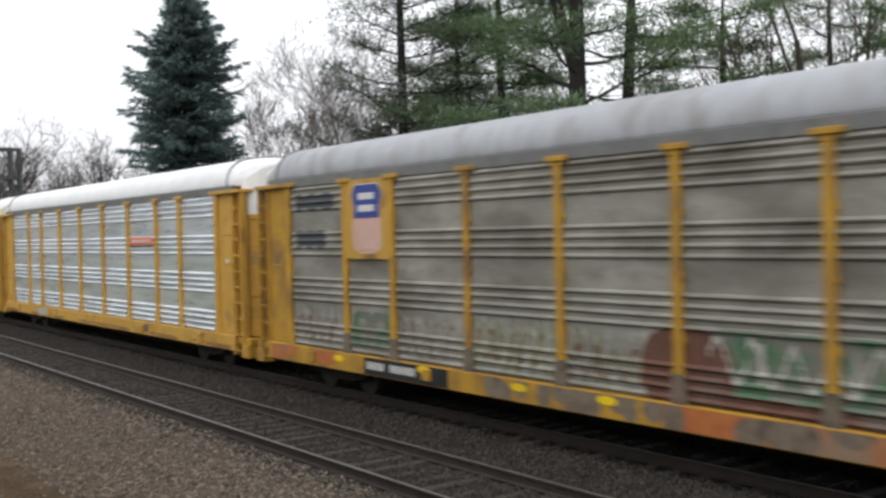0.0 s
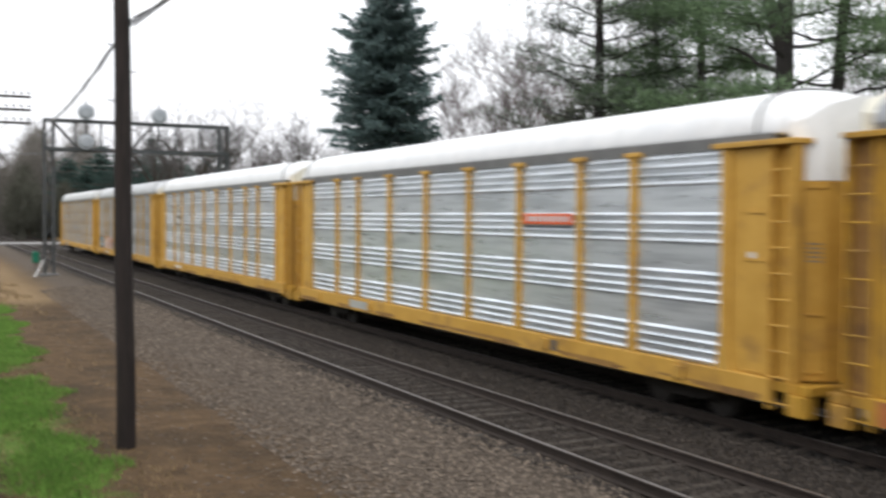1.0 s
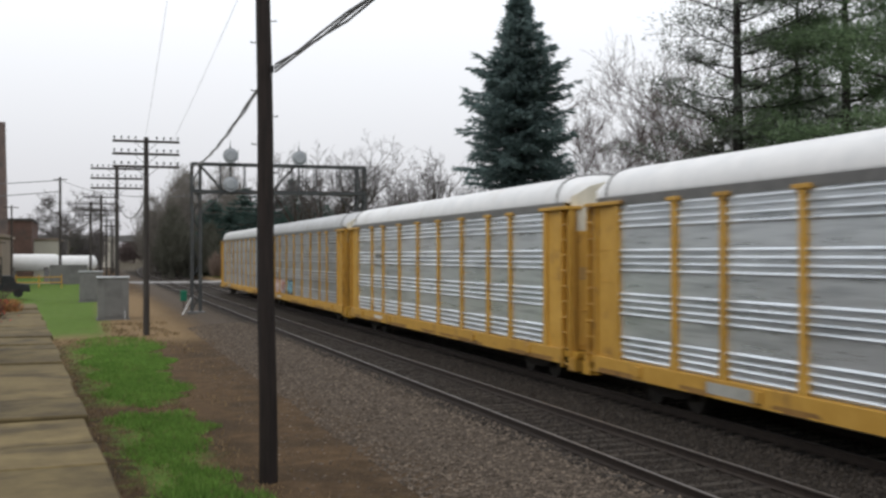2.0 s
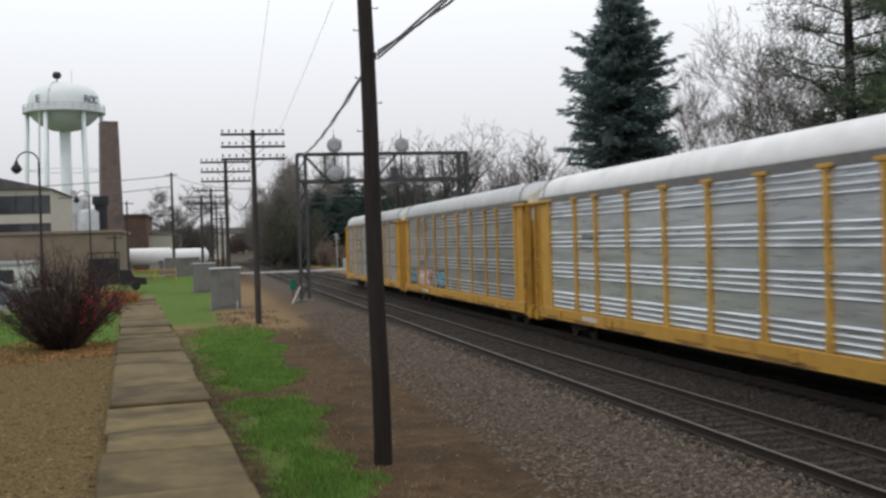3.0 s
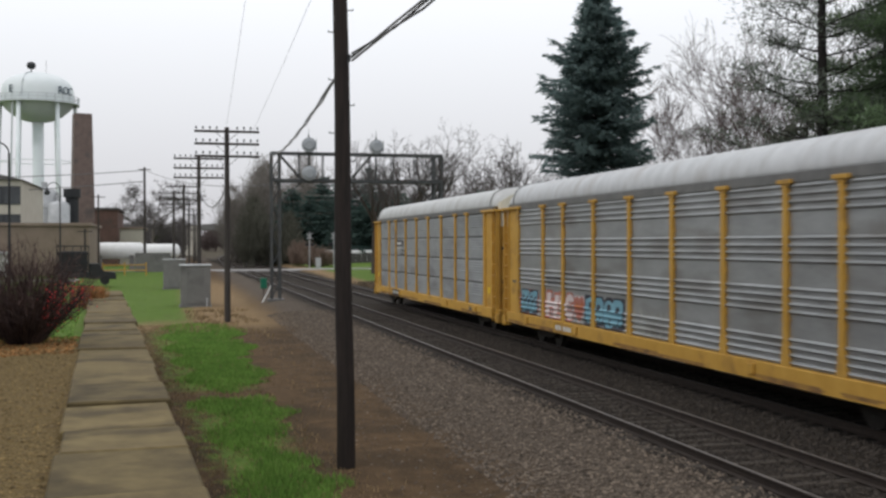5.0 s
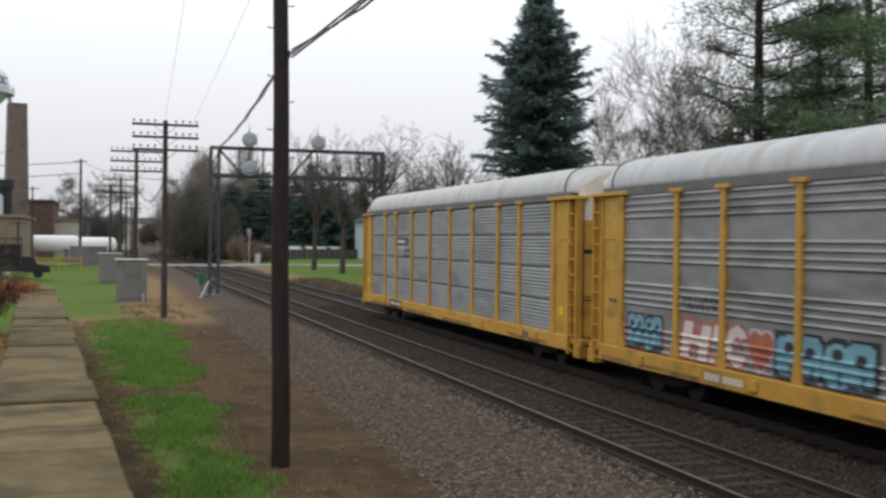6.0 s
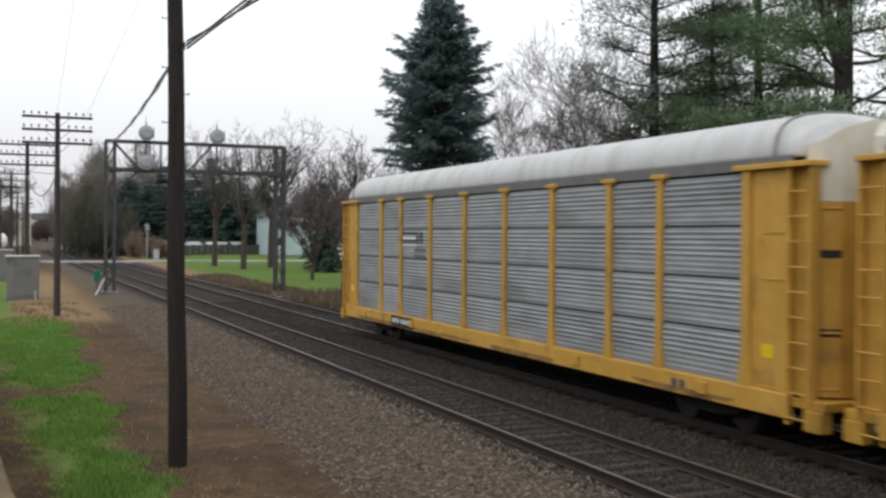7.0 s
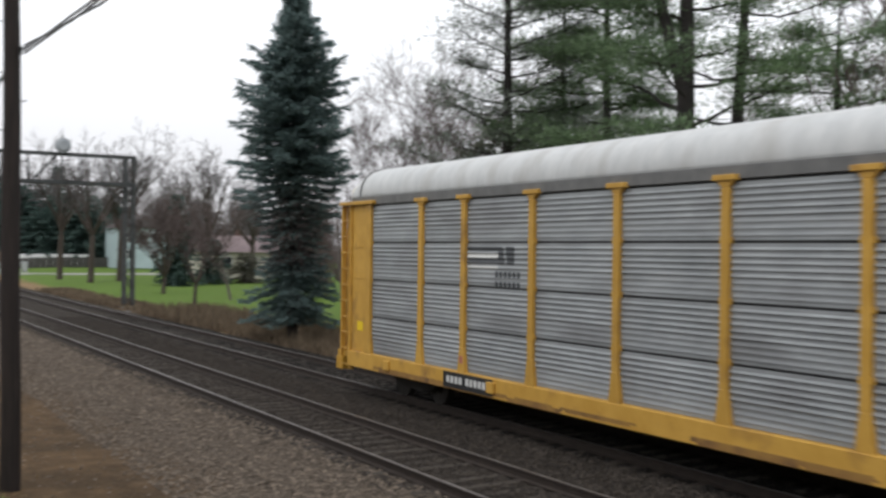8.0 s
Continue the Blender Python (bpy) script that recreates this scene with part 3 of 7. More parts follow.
# ---- coping wall ----
def coping_wall():
    ob = thing("coping_wall", "low retaining wall topped with worn concrete coping slabs", "wall", kind="structure")
    s = Shape()
    turn = math.degrees(math.atan(0.0605))
    s.box(-0.95, -0.06, -12, 39.5, -0.75, 1.80)
    part("wall_core", s.mesh("wall_core", CONCRETE), ob, m=pose(0.60, 0, 0, 0, 0, turn))
    rng = random.Random(11)
    y = -12.0
    while y < 39.4:
        d = rng.choice((1.15, 1.3, 1.5, 1.7))
        d = min(d, 39.6 - y)
        slab = Shape().box(-1.03 - rng.uniform(0, 0.04), rng.uniform(-0.03, 0.03), 0.02, d - 0.02, 1.80, 1.93)
        part("coping_slab", slab.mesh("coping_slab", CONCRETE, 0.018), ob,
             m=pose(0.60, 0, 0, 0, 0, turn) @ pose(0, y, rng.uniform(-0.022, 0.022), rng.uniform(-0.7, 0.7), rng.uniform(-0.5, 0.5), 0))
        y += d


coping_wall()


# ---- grass ----
def blades(name, count, xr, yr, height, material, seed, label, keep=None, lean=0.5, width=0.012, by_wall=False):
    rng = np.random.default_rng(seed)
    y = yr[0] + (yr[1] - yr[0]) * rng.random(count)
    x = xr[0] + (xr[1] - xr[0]) * rng.random(count)
    if by_wall:
        x = x + wall_edge(y)
    if keep is not None:
        ok = keep(x, y, rng)
        x, y = x[ok], y[ok]
    k = len(x)
    h = height * (0.5 + rng.random(k))
    a = rng.random(k) * 6.283
    w = width * (0.7 + 0.6 * rng.random(k)) * (1 + y / 25)
    dx, dy = np.cos(a), np.sin(a)
    b = rng.random(k) * 6.283
    lx, ly = np.cos(b) * h * lean * rng.random(k), np.sin(b) * h * lean * rng.random(k)
    z = ground_z(x, y) - 0.02
    p0 = np.stack([x - dx * w, y - dy * w, z], -1)
    p1 = np.stack([x + dx * w, y + dy * w, z], -1)
    p2 = np.stack([x + lx, y + ly, z + h], -1)
    v = np.stack([p0, p1, p2], 1).reshape(-1, 3)
    f = np.arange(3 * k).reshape(-1, 3)
    thing(name, label, "grass", kind="stuff", data=raw(name, v, f, material))


def patchy(x, y, rng):
    n = np.sin(x * 2.1 + 1.3 * np.sin(y * 0.7)) + np.sin(y * 1.1 + 0.8 * np.sin(x * 1.9)) + rng.random(len(x)) * 2.4
    edge = 1.64 + 0.022 * y + 0.30 * np.sin(y * 0.8) + 0.24 * np.sin(y * 2.3 + np.sin(y)) + 0.5 * (rng.random(len(x)) - 0.5)
    foot = 2.12 + 0.32 * np.sin(y * 1.3 + 1) + 0.012 * y + 0.5 * (rng.random(len(x)) - 0.5)
    bare = 1.2 * np.exp(-((y - 28.7 - 0.5 * np.sin(x * 3)) / 0.8) ** 2) + 0.8 * smooth01(44, 51, y)
    return (n > -1.0) & (x < edge + 0.18 * (1 - smooth01(16, 23, y)) - 0.35 * np.exp(-((y - 28.7) / 1.6) ** 2)) & (x - wall_edge(y) + 0.6 > foot) & (rng.random(len(x)) > bare * 1.1)


blades("grass", 150000, (1.0, 6.0), (8, 54), 0.11, GRASS, 21, "bright green tufted grass strip beside the wall", patchy, by_wall=True)
blades("dry_grass", 18000, (0.95, 3.6), (8, 54), 0.07, DRY, 26, "withered tan grass edging the green strip", lambda x, y, r: r.random(len(x)) < 0.5, by_wall=True)
blades("grass", 30000, (-14, -1.4), (20.3, 47), 0.07, GRASS, 22, "mown bright green lawn above the wall", lambda x, y, r: x < wall_edge(y) - 1.2)
blades("dry_grass", 9000, (0.7, 4.4), (15, 66), 0.14, DRY, 23, "pale dry grass on bare trackside dirt", lambda x, y, r: (r.random(len(x)) < 0.08 + 0.6 * smooth01(40, 58, y)) & (np.sin(x * 3 + y * 0.6) + np.sin(y * 1.3) + 2 * r.random(len(x)) > 0.9) & (x < 3.6 + r.random(len(x))), by_wall=False)
blades("dry_grass", 16000, (16.6, 19.8), (30, 100), 0.34, WEED, 24, "tall tan dry weeds beside the far track", lambda x, y, r: np.sin(y * 0.35) + np.sin(y * 0.9 + x) + r.random(len(x)) * 2 > 0.8, width=0.02)
blades("dry_grass", 16000, (16.9, 22.0), (34, 66), 0.62, WEED, 29, "tangled brown weeds on the bank below the spruce", lambda x, y, r: np.sin(y * 0.5 + x) + np.sin(x * 1.3) + r.random(len(x)) * 2.5 > 0.9 + 0.25 * (x - 17), width=0.016)
blades("leaf_litter", 14000, (-6.2, -0.9), (17.3, 21.0), 0.03, LEAF_LITTER, 25, "fallen brown leaves round the bush", lambda x, y, r: x < wall_edge(y) - 1.1, lean=2.5, width=0.03)
blades("leaf_litter", 1500, (2.2, 4.2), (12, 46), 0.02, LEAF_LITTER, 27, "scattered dead leaves along the grass edge", lambda x, y, r: np.sin(x * 4 + y) + r.random(len(x)) * 2 > 1.2, lean=2.5, width=0.018)
blades("leaf_litter", 260, (0.62, 1.3), (12, 30), 0.02, LEAF_LITTER, 28, "scattered dead leaves at the foot of the wall", lean=2.5, width=0.02, by_wall=True)


# ---- the train ----
HALF = 12.70                       # half the body's length
POSTS = (-8.37, -6.46, -3.89, -1.30, 1.30, 3.89, 6.46, 8.37)
SIDE = 1.49                        # panel plane, from the centre line
P0, P1 = 1.02, 4.80                # panel bottom and top
TIER = (P1 - P0) / 4


def rib_profile(style):
    """Heights above the panel's foot and outward depths of the corrugation."""
    pts = [(0.0, 0.0)]
    if style == "four":            # four groups of four rolled ribs with plain bands between, over the whole height
        ribs, wide, tall = [(0.062 + 1.055 * g + 0.160 * i, 0.052) for g in range(4) for i in range(4)], 0.046, P1 - P0
    else:                          # each of four tiers: shallow ribs below, fuller ones above
        ribs, wide, tall = [(0.08 + 0.104 * i, 0.009 if i < 3 else 0.023) for i in range(8)], 0.032, TIER
    for c, depth in ribs:
        pts += [(c - wide, 0.0), (c - wide * 0.5, depth * 0.8), (c, depth), (c + wide * 0.6, depth * 0.55), (c + wide, 0.0)]
    return pts + [(tall, 0.0)]


def rib_depth(style, z):
    pts = rib_profile(style)
    r = (z - P0) % TIER if style == "seam" else z - P0
    return float(np.interp(r, [p[0] for p in pts], [p[1] for p in pts]))


MESHES = {}


def cached(key, make):
    if key not in MESHES:
        MESHES[key] = make()
    return MESHES[key]


def panel_mesh(width, style, material):
    def make():
        top = 0.045 if style == "seam" else 0.002
        tall = (TIER if style == "seam" else P1 - P0) - top
        prof = [(-SIDE + 0.03, 0.0)] + [(-(SIDE + d), min(z, tall)) for z, d in rib_profile(style)] + [(-SIDE + 0.03, tall)]
        return Shape().extrude(prof, -width / 2, width / 2).mesh("side_panel", material)
    return cached(("panel", round(width, 3), style, material.name), make)


def post_mesh(material):
    def make():
        s = Shape()
        # tapered web that flares to a wide foot, and a T-shaped head
        for z0, z1, w0, w1 in ((0.98, 1.55, 0.17, 0.085), (1.55, P1 - 0.12, 0.085, 0.085)):
            vs = [(x, y, z) for z, w in ((z0, w0), (z1, w1)) for y in (-w, w) for x in (-SIDE - 0.085, -SIDE + 0.02)]
            s.add(vs, [(0, 2, 3, 1), (4, 5, 7, 6), (0, 1, 5, 4), (2, 6, 7, 3), (0, 4, 6, 2), (1, 3, 7, 5)])
        vs = [(x, y, z) for z, w in ((P1 - 0.12, 0.085), (P1 - 0.02, 0.17)) for y in (-w, w) for x in (-SIDE - 0.085, -SIDE + 0.02)]
        s.add(vs, [(0, 2, 3, 1), (4, 5, 7, 6), (0, 1, 5, 4), (2, 6, 7, 3), (0, 4, 6, 2), (1, 3, 7, 5)])
        s.box(-SIDE - 0.12, -SIDE + 0.02, -0.25, 0.25, P1 - 0.02, P1 + 0.07)
        for z in (P0 + TIER, P0 + 2 * TIER, P0 + 3 * TIER):
            for y in (-0.1, 0.1):
                s.box(-SIDE - 0.07, -SIDE, y - 0.02, y + 0.02, z - 0.05, z + 0.05)
        return s.mesh("post", material, 0.008)
    return cached(("post", material.name), make)


def roof_section():
    """Half-round shoulders and a low crown, as (x, z)."""
    key = [(1.47, 4.99), (1.475, 5.14), (1.43, 5.34), (1.32, 5.53), (1.14, 5.66), (0.85, 5.755), (0.45, 5.81), (0.0, 5.83)]
    s = np.linspace(0, 7, 15)
    half = [(float(np.interp(k, range(8), [p[0] for p in key])), float(np.interp(k, range(8), [p[1] for p in key]))) for k in s]
    return [(-x, z) for x, z in half] + [(x, z) for x, z in reversed(half[:-1])]


def roof_mesh(material):
    def make():
        # plain roof sheets, and a hood that slopes in at both ends
        ys, prof = [], roof_section()
        # sheets with fine rolled ribs across the car
        for k, y in enumerate(np.arange(-HALF + 1.0, HALF - 0.99, 0.07)):
            ys.append((float(y), 0.008 if k % 2 else 0.0))
        ys = [(-HALF + 0.42, -0.30), (-HALF + 0.62, -0.14), (-HALF + 0.85, -0.03)] + ys + [(HALF - 0.85, -0.03), (HALF - 0.62, -0.14), (HALF - 0.42, -0.30)]
        k = len(prof)
        vs, fs = [], []
        for y, d in ys:
            for x, z in prof:
                if d < 0:
                    f = (z - 4.99) / 0.85
                    vs.append((x * (1 + 0.25 * d * f), y, z + d * f * 0.8))
                else:
                    r = math.hypot(x, z - 4.4)
                    vs.append((x + d * x / r, y, z + d * (z - 4.4) / r))
        for j in range(len(ys) - 1):
            fs += [(j * k + i, j * k + i + 1, (j + 1) * k + i + 1, (j + 1) * k + i) for i in range(k - 1)]
        fs += [tuple(range(k)), tuple(reversed(range((len(ys) - 1) * k, len(ys) * k))), ]
        fs += [(j * k, (j + 1) * k, (j + 1) * k + k - 1, j * k + k - 1) for j in range(len(ys) - 1)]
        return Shape().add(vs, fs).mesh("roof", material, smooth=True)
    return cached(("roof", material.name), make)


def truck(car, y):
    """A two-axle truck under the car; the wheelsets turn."""
    def frame_mesh():
        s = Shape()
        for x in (-1.0, 1.0):
            s.add([(x + a, b, c) for a in (-0.09, 0.09) for b, c in ((-1.15, 0.50), (-0.95, 0.62), (-0.35, 0.70), (0.35, 0.70), (0.95, 0.62), (1.15, 0.50), (0.95, 0.36), (0.4, 0.26), (-0.4, 0.26), (-0.95, 0.36))],
                  [tuple(range(10)), tuple(reversed(range(10, 20)))] + [(i, (i + 1) % 10, 10 + (i + 1) % 10, 10 + i) for i in range(10)])
            for d in (-0.12, 0.12):
                s.tube((x, d, 0.30), (x, d, 0.66), 0.09, n=8)
        s.box(-1.0, 1.0, -0.22, 0.22, 0.42, 0.60)
        return s.mesh("truck_frame", UNDER, 0.015)

    def wheels_mesh():
        s = Shape()
        for x in (-0.855, 0.855):
            o = 1 if x > 0 else -1
            s.tube((x - 0.07 * o, 0, 0), (x + 0.06 * o, 0, 0), 0.42, n=24)
            s.tube((x - 0.10 * o, 0, 0), (x - 0.07 * o, 0, 0), 0.45, n=24)
            s.tube((x + 0.06 * o, 0, 0), (x + 0.10 * o, 0, 0), 0.16, 0.14, n=12)
        s.tube((-1.05, 0, 0), (1.05, 0, 0), 0.08, n=10)
        return s.mesh("wheelset", WHEEL)

    t = part("truck", cached("truck", frame_mesh), car, "dark grimy two-axle truck", m=pose(0, y, 0))
    axles = []
    for d in (-0.89, 0.89):
        w = part("wheelset", cached("wheelset", wheels_mesh), t, "steel wheels on an axle", m=pose(0, d, 0.42))
        axles.append((w, d))
    return axles


def decal(car, name, shape, style, colour, y0, y1, z0, z1, label, lift=0.004, dy=0.035):
    """A painted patch that follows the corrugations: small cells wherever shape(u, v) holds, u to the right and v up."""
    pts = rib_profile(style)
    zs = []
    for k in range(4 if style == "seam" else 1):
        zs += [P0 + k * TIER + a for a, _ in pts[:-1]]
    zs = sorted({z for z in zs + list(np.arange(z0, z1, 0.05)) if z0 - 0.02 <= z <= z1 + 0.02})
    zs = [z for i, z in enumerate(zs) if i == 0 or z - zs[i - 1] > 0.004]
    ys = np.arange(y0, y1 + 1e-6, dy)
    index, vs, fs = {}, [], []

    def vert(i, j):
        if (i, j) not in index:
            index[i, j] = len(vs)
            vs.append((-(SIDE + rib_depth(style, zs[j] + 1e-4) + lift), ys[i], zs[j]))
        return index[i, j]

    for i in range(len(ys) - 1):
        for j in range(len(zs) - 1):
            # the near side runs towards smaller y as it goes to the right
            u, v = 1 - ((ys[i] + ys[i + 1]) / 2 - y0) / (y1 - y0), ((zs[j] + zs[j + 1]) / 2 - z0) / (z1 - z0)
            if shape(u, v):
                fs.append((vert(i, j), vert(i + 1, j), vert(i + 1, j + 1), vert(i, j + 1)))
    if fs:
        part(name, raw(name, vs, fs, colour), car, label)


def blob(cx, cy, rx, ry, p=2.5):
    return lambda u, v: abs((u - cx) / rx) ** p + abs((v - cy) / ry) ** p < 1


def bubbles(n, edge=0.0, low=0.0):
    """Fat rounded letters side by side, with ragged tops and small counters."""
    def f(u, v):
        for i in range(n):
            c = (i + 0.5) / n + 0.06 / n * math.sin(3.1 * i + 1)
            h = 0.50 + 0.05 * math.sin(2.3 * i)
            w = 0.62 / n * (1 + 0.12 * math.sin(1.7 * i + 2)) * (1.0 - 0.18 * abs(v - 0.35))
            up = abs((u - c) / (w + edge * 0.35)) ** 3 + abs((v - h) / (0.44 + edge)) ** 3 < 1
            hole = edge == 0 and (abs((u - c) * n * 4.5) ** 2 + abs((v - 0.68 + 0.05 * (i % 2)) * 9) ** 2 < 1 or abs(u - c - 0.1 / n) < 0.045 / n and v < 0.34)
            slit = edge == 0 and abs(u - (i + 1) / n) < 0.035 / n
            if up and not hole and not slit:
                return v > low
        return False
    return f


def strokes(n, thick):
    """Thin looping lines, as of hasty spray letters."""
    def f(u, v):
        w = (u * n) % 1.0
        k = int(u * n)
        a = abs(v - (0.5 + 0.38 * math.sin(6.283 * w + k))) < thick
        b = abs(w - 0.3) < thick * 0.8 and 0.1 < v < 0.9 and k % 2
        return a or b
    return f


AXLES = []
TRAIN = []


def autorack(number, look_kind):
    style, panel, roof, paint, label = look_kind
    car = thing("autorack_car", label, "railcar", group="train of autorack cars")
    # side panels in four tiers between the posts
    edges = [-10.95, *POSTS, 10.95]
    for side in (0, 1):
        for a, z in zip(edges, edges[1:]):
            me = panel_mesh(z - a, style, panel)
            for k in range(4 if style == "seam" else 1):
                part("side_panel", me, car, m=pose(0, 0, 0, 0, 0, 180 * side) @ pose(0, (a + z) / 2, P0 + k * TIER))
        for y in POSTS:
            part("post", post_mesh(paint), car, m=pose(0, 0, 0, 0, 0, 180 * side) @ pose(0, y, 0))
        # a black sheet behind the panels stands in for the shade inside the seams
        part("inner_lining", cached("seam_sheet", lambda: Shape().box(-SIDE + 0.035, -SIDE + 0.06, -11, 11, P0, P1).mesh("inner_lining", BLACK)), car, m=pose(0, 0, 0, 0, 0, 180 * side))

        def sill():
            s = Shape().extrude([(-SIDE - 0.10, 0.60), (-SIDE - 0.10, 1.0), (-SIDE + 0.10, 1.02), (-SIDE + 0.10, 0.98), (-SIDE - 0.06, 0.96), (-SIDE - 0.06, 0.64), (-SIDE + 0.05, 0.64), (-SIDE + 0.05, 0.60)], -HALF + 0.5, HALF - 0.5)
            for y in (-9.9, -5.2, 5.2, 9.9):
                s.box(-SIDE - 0.16, -SIDE - 0.1, y - 0.14, y + 0.14, 0.70, 0.93)
            return s.mesh("side_sill", paint, 0.01)
        part("side_sill", cached(("sill", paint.name), sill), car, m=pose(0, 0, 0, 0, 0, 180 * side))

        def beam():
            return Shape().extrude([(-SIDE - 0.03, P1 + 0.0), (-SIDE - 0.045, P1 + 0.21), (-SIDE + 0.06, P1 + 0.21), (-SIDE + 0.06, P1)], -HALF + 0.55, HALF - 0.55).mesh("eave_beam", EAVE, 0.006)
        part("eave_beam", cached("beam", beam), car, m=pose(0, 0, 0, 0, 0, 180 * side))
        # end bays: column, plain sheet, ladder recess and cap plate
        for end in (-1, 1):
            m = pose(0, 0, 0, 0, 0, 180 * side)

            def column():
                s = Shape()
                a, z = sorted((end * 10.95, end * 11.17))
                s.box(-SIDE - 0.09, -SIDE + 0.02, a, z, 0.98, P1 + 0.0)
                vs = [(x, y, h) for h, w in ((0.90, 0.22), (1.6, 0.11)) for y in (end * 11.06 - w, end * 11.06 + w) for x in (-SIDE - 0.088, -SIDE + 0.02)]
                s.add(vs, [(0, 2, 3, 1), (4, 5, 7, 6), (0, 1, 5, 4), (2, 6, 7, 3), (0, 4, 6, 2), (1, 3, 7, 5)])
                return s.mesh("end_column", paint, 0.01)
            part("end_column", cached(("column", end, paint.name), column), car, m=m)

            def sheet():
                a, z = sorted((end * 11.17, end * 12.1))
                s = Shape().box(-SIDE - 0.02, -SIDE + 0.02, a, z, 0.96, P1 + 0.0)
                return s.mesh("end_sheet", paint, 0.005)
            sh = part("end_sheet", cached(("sheet", end, paint.name), sheet), car, m=m)
            strip = cached(("strip", end, paint.name), lambda: Shape().box(-SIDE - 0.036, -SIDE - 0.02, *sorted((end * 11.5, end * 12.0)), 0, 0.035).mesh("weld_strip", paint))
            for z in (1.04, 2.9, 3.7):
                part("weld_strip", strip, sh, m=pose(0, 0, z))

            def cap():
                a, z = sorted((end * 10.75, end * 12.72))
                return Shape().box(-SIDE - 0.14, -SIDE + 0.3, a, z, P1 + 0.005, P1 + 0.10).mesh("cap_plate", paint, 0.012)
            part("cap_plate", cached(("cap", end, paint.name), cap), car, m=m)

            def ladder_back():
                s = Shape()
                a, z = sorted((end * 12.1, end * HALF))
                s.box(-SIDE + 0.09, -SIDE + 0.12, a, z, 0.85, P1)
                return s.mesh("ladder_recess", SILL_STAIN if paint is YELLOW_DIRTY else paint, 0.006)
            lad = part("ladder_recess", cached(("ladder", end, paint.name), ladder_back), car, m=m)
            stile = cached(("stile", paint.name), lambda: Shape().box(-SIDE - 0.08, -SIDE + 0.06, -0.028, 0.028, 0.50, P1).mesh("ladder_stile", paint, 0.006))
            for y in (12.14, 12.66):
                part("ladder_stile", stile, lad, m=pose(0, end * y, 0))
            rung = cached(("rung", end, paint.name), lambda: Shape().tube((-SIDE - 0.065, end * 12.12, 0), (-SIDE - 0.065, end * 12.68, 0), 0.016, n=6).mesh("rung", paint))
            for k in range(10):
                part("rung", rung, lad, m=pose(0, 0, 0.62 + 0.42 * k))
    # ends: folding doors, yellow below and pale above
    for end in (-1, 1):
        def door(z0, z1, material, grow):
            pts = [(-1.36, 12.35), (-1.30, 12.62), (-1.0, 12.80), (-0.4, 12.92), (0.4, 12.92), (1.0, 12.80), (1.30, 12.62), (1.36, 12.35)]
            s = Shape()
            k = len(pts)
            vs = [(x * (1 + grow), end * y, z0) for x, y in pts] + [(x, end * y, z1 - (0.45 * (abs(x) / 1.36) ** 3 if z1 > 5 else 0)) for x, y in pts]
            s.add(vs, [(i, (i + 1) % k, k + (i + 1) % k, k + i) for i in range(k)] + [tuple(reversed(range(k))), tuple(range(k, 2 * k))])
            return s
        def low_door():
            return door(1.0, 4.22, paint, 0.0).mesh("end_door", paint, 0.008)
        d = part("end_door", cached(("door", end, paint.name), low_door), car, "yellow folding end door")
        part("upper_door", cached(("updoor", end, number == 3), lambda: door(4.22, 5.62, CREAM, 0.0).mesh("upper_door", WHITE if number == 3 else CREAM, 0.008)), car, "pale painted upper end door")
        bar = cached(("bar", end, paint.name), lambda: Shape().box(-0.6, 0.6, *sorted((end * 12.88, end * 12.94)), 0, 0.05).mesh("door_bar", paint, 0.01))
        for z in (1.7, 2.6, 3.4):
            part("door_bar", bar, d, m=pose(0, 0, z))
        # louvre slits on the slanting leaf, and the raised rim of its lower panel
        def on_leaf(x0, x1, z0, z1, out):
            p, q = (-1.30, 12.62), (-1.0, 12.80)
            vs = []
            for f in (x0, x1):
                for o in (-0.02, out):
                    x, y = p[0] + (q[0] - p[0]) * f - 0.51 * o, p[1] + (q[1] - p[1]) * f + 0.86 * o
                    vs += [(x, end * y, z0), (x, end * y, z1)]
            return vs
        box_faces = [(0, 1, 3, 2), (4, 6, 7, 5), (0, 4, 5, 1), (2, 3, 7, 6), (0, 2, 6, 4), (1, 5, 7, 3)]
        slit = cached(("slit", end), lambda: Shape().add(on_leaf(0.15, 0.85, 0, 0.022, 0.003), box_faces).mesh("door_vent", EAVE))
        if number:
            for z in (2.92, 2.99, 3.06, 3.13, 3.20):
                part("door_vent", slit, d, "dark louvre slit", m=pose(0, 0, z))
        else:
            slot = Shape().add(on_leaf(0.0, 1.0, 0, 0.13, 0.006), box_faces).mesh("door_slot", BLACK)
            for z in (2.0, 3.3):
                part("door_slot", slot, d, "black slot across the door leaf", m=pose(0, 0, z))
        rim = cached(("rim", end, paint.name), lambda: Shape().add(on_leaf(0.0, 1.0, 0, 0.04, 0.02), box_faces).mesh("door_rim", paint, 0.004))
        for z in (1.12, 2.05, 4.10):
            part("door_rim", rim, d, m=pose(0, 0, z))

        def deck():
            s = Shape()
            a, z = sorted((end * 11.6, end * 12.98))
            s.box(-1.5, 1.5, a, z, 0.80, 0.96)
            s.box(-0.25, 0.25, *sorted((end * 11.0, end * 13.0)), 0.62, 0.85)
            s.box(-1.56, -1.30, *sorted((end * 12.55, end * 12.95)), 0.45, 0.80)
            s.box(1.30, 1.56, *sorted((end * 12.55, end * 12.95)), 0.45, 0.80)
            return s.mesh("end_platform", YELLOW_DIRTY, 0.015)
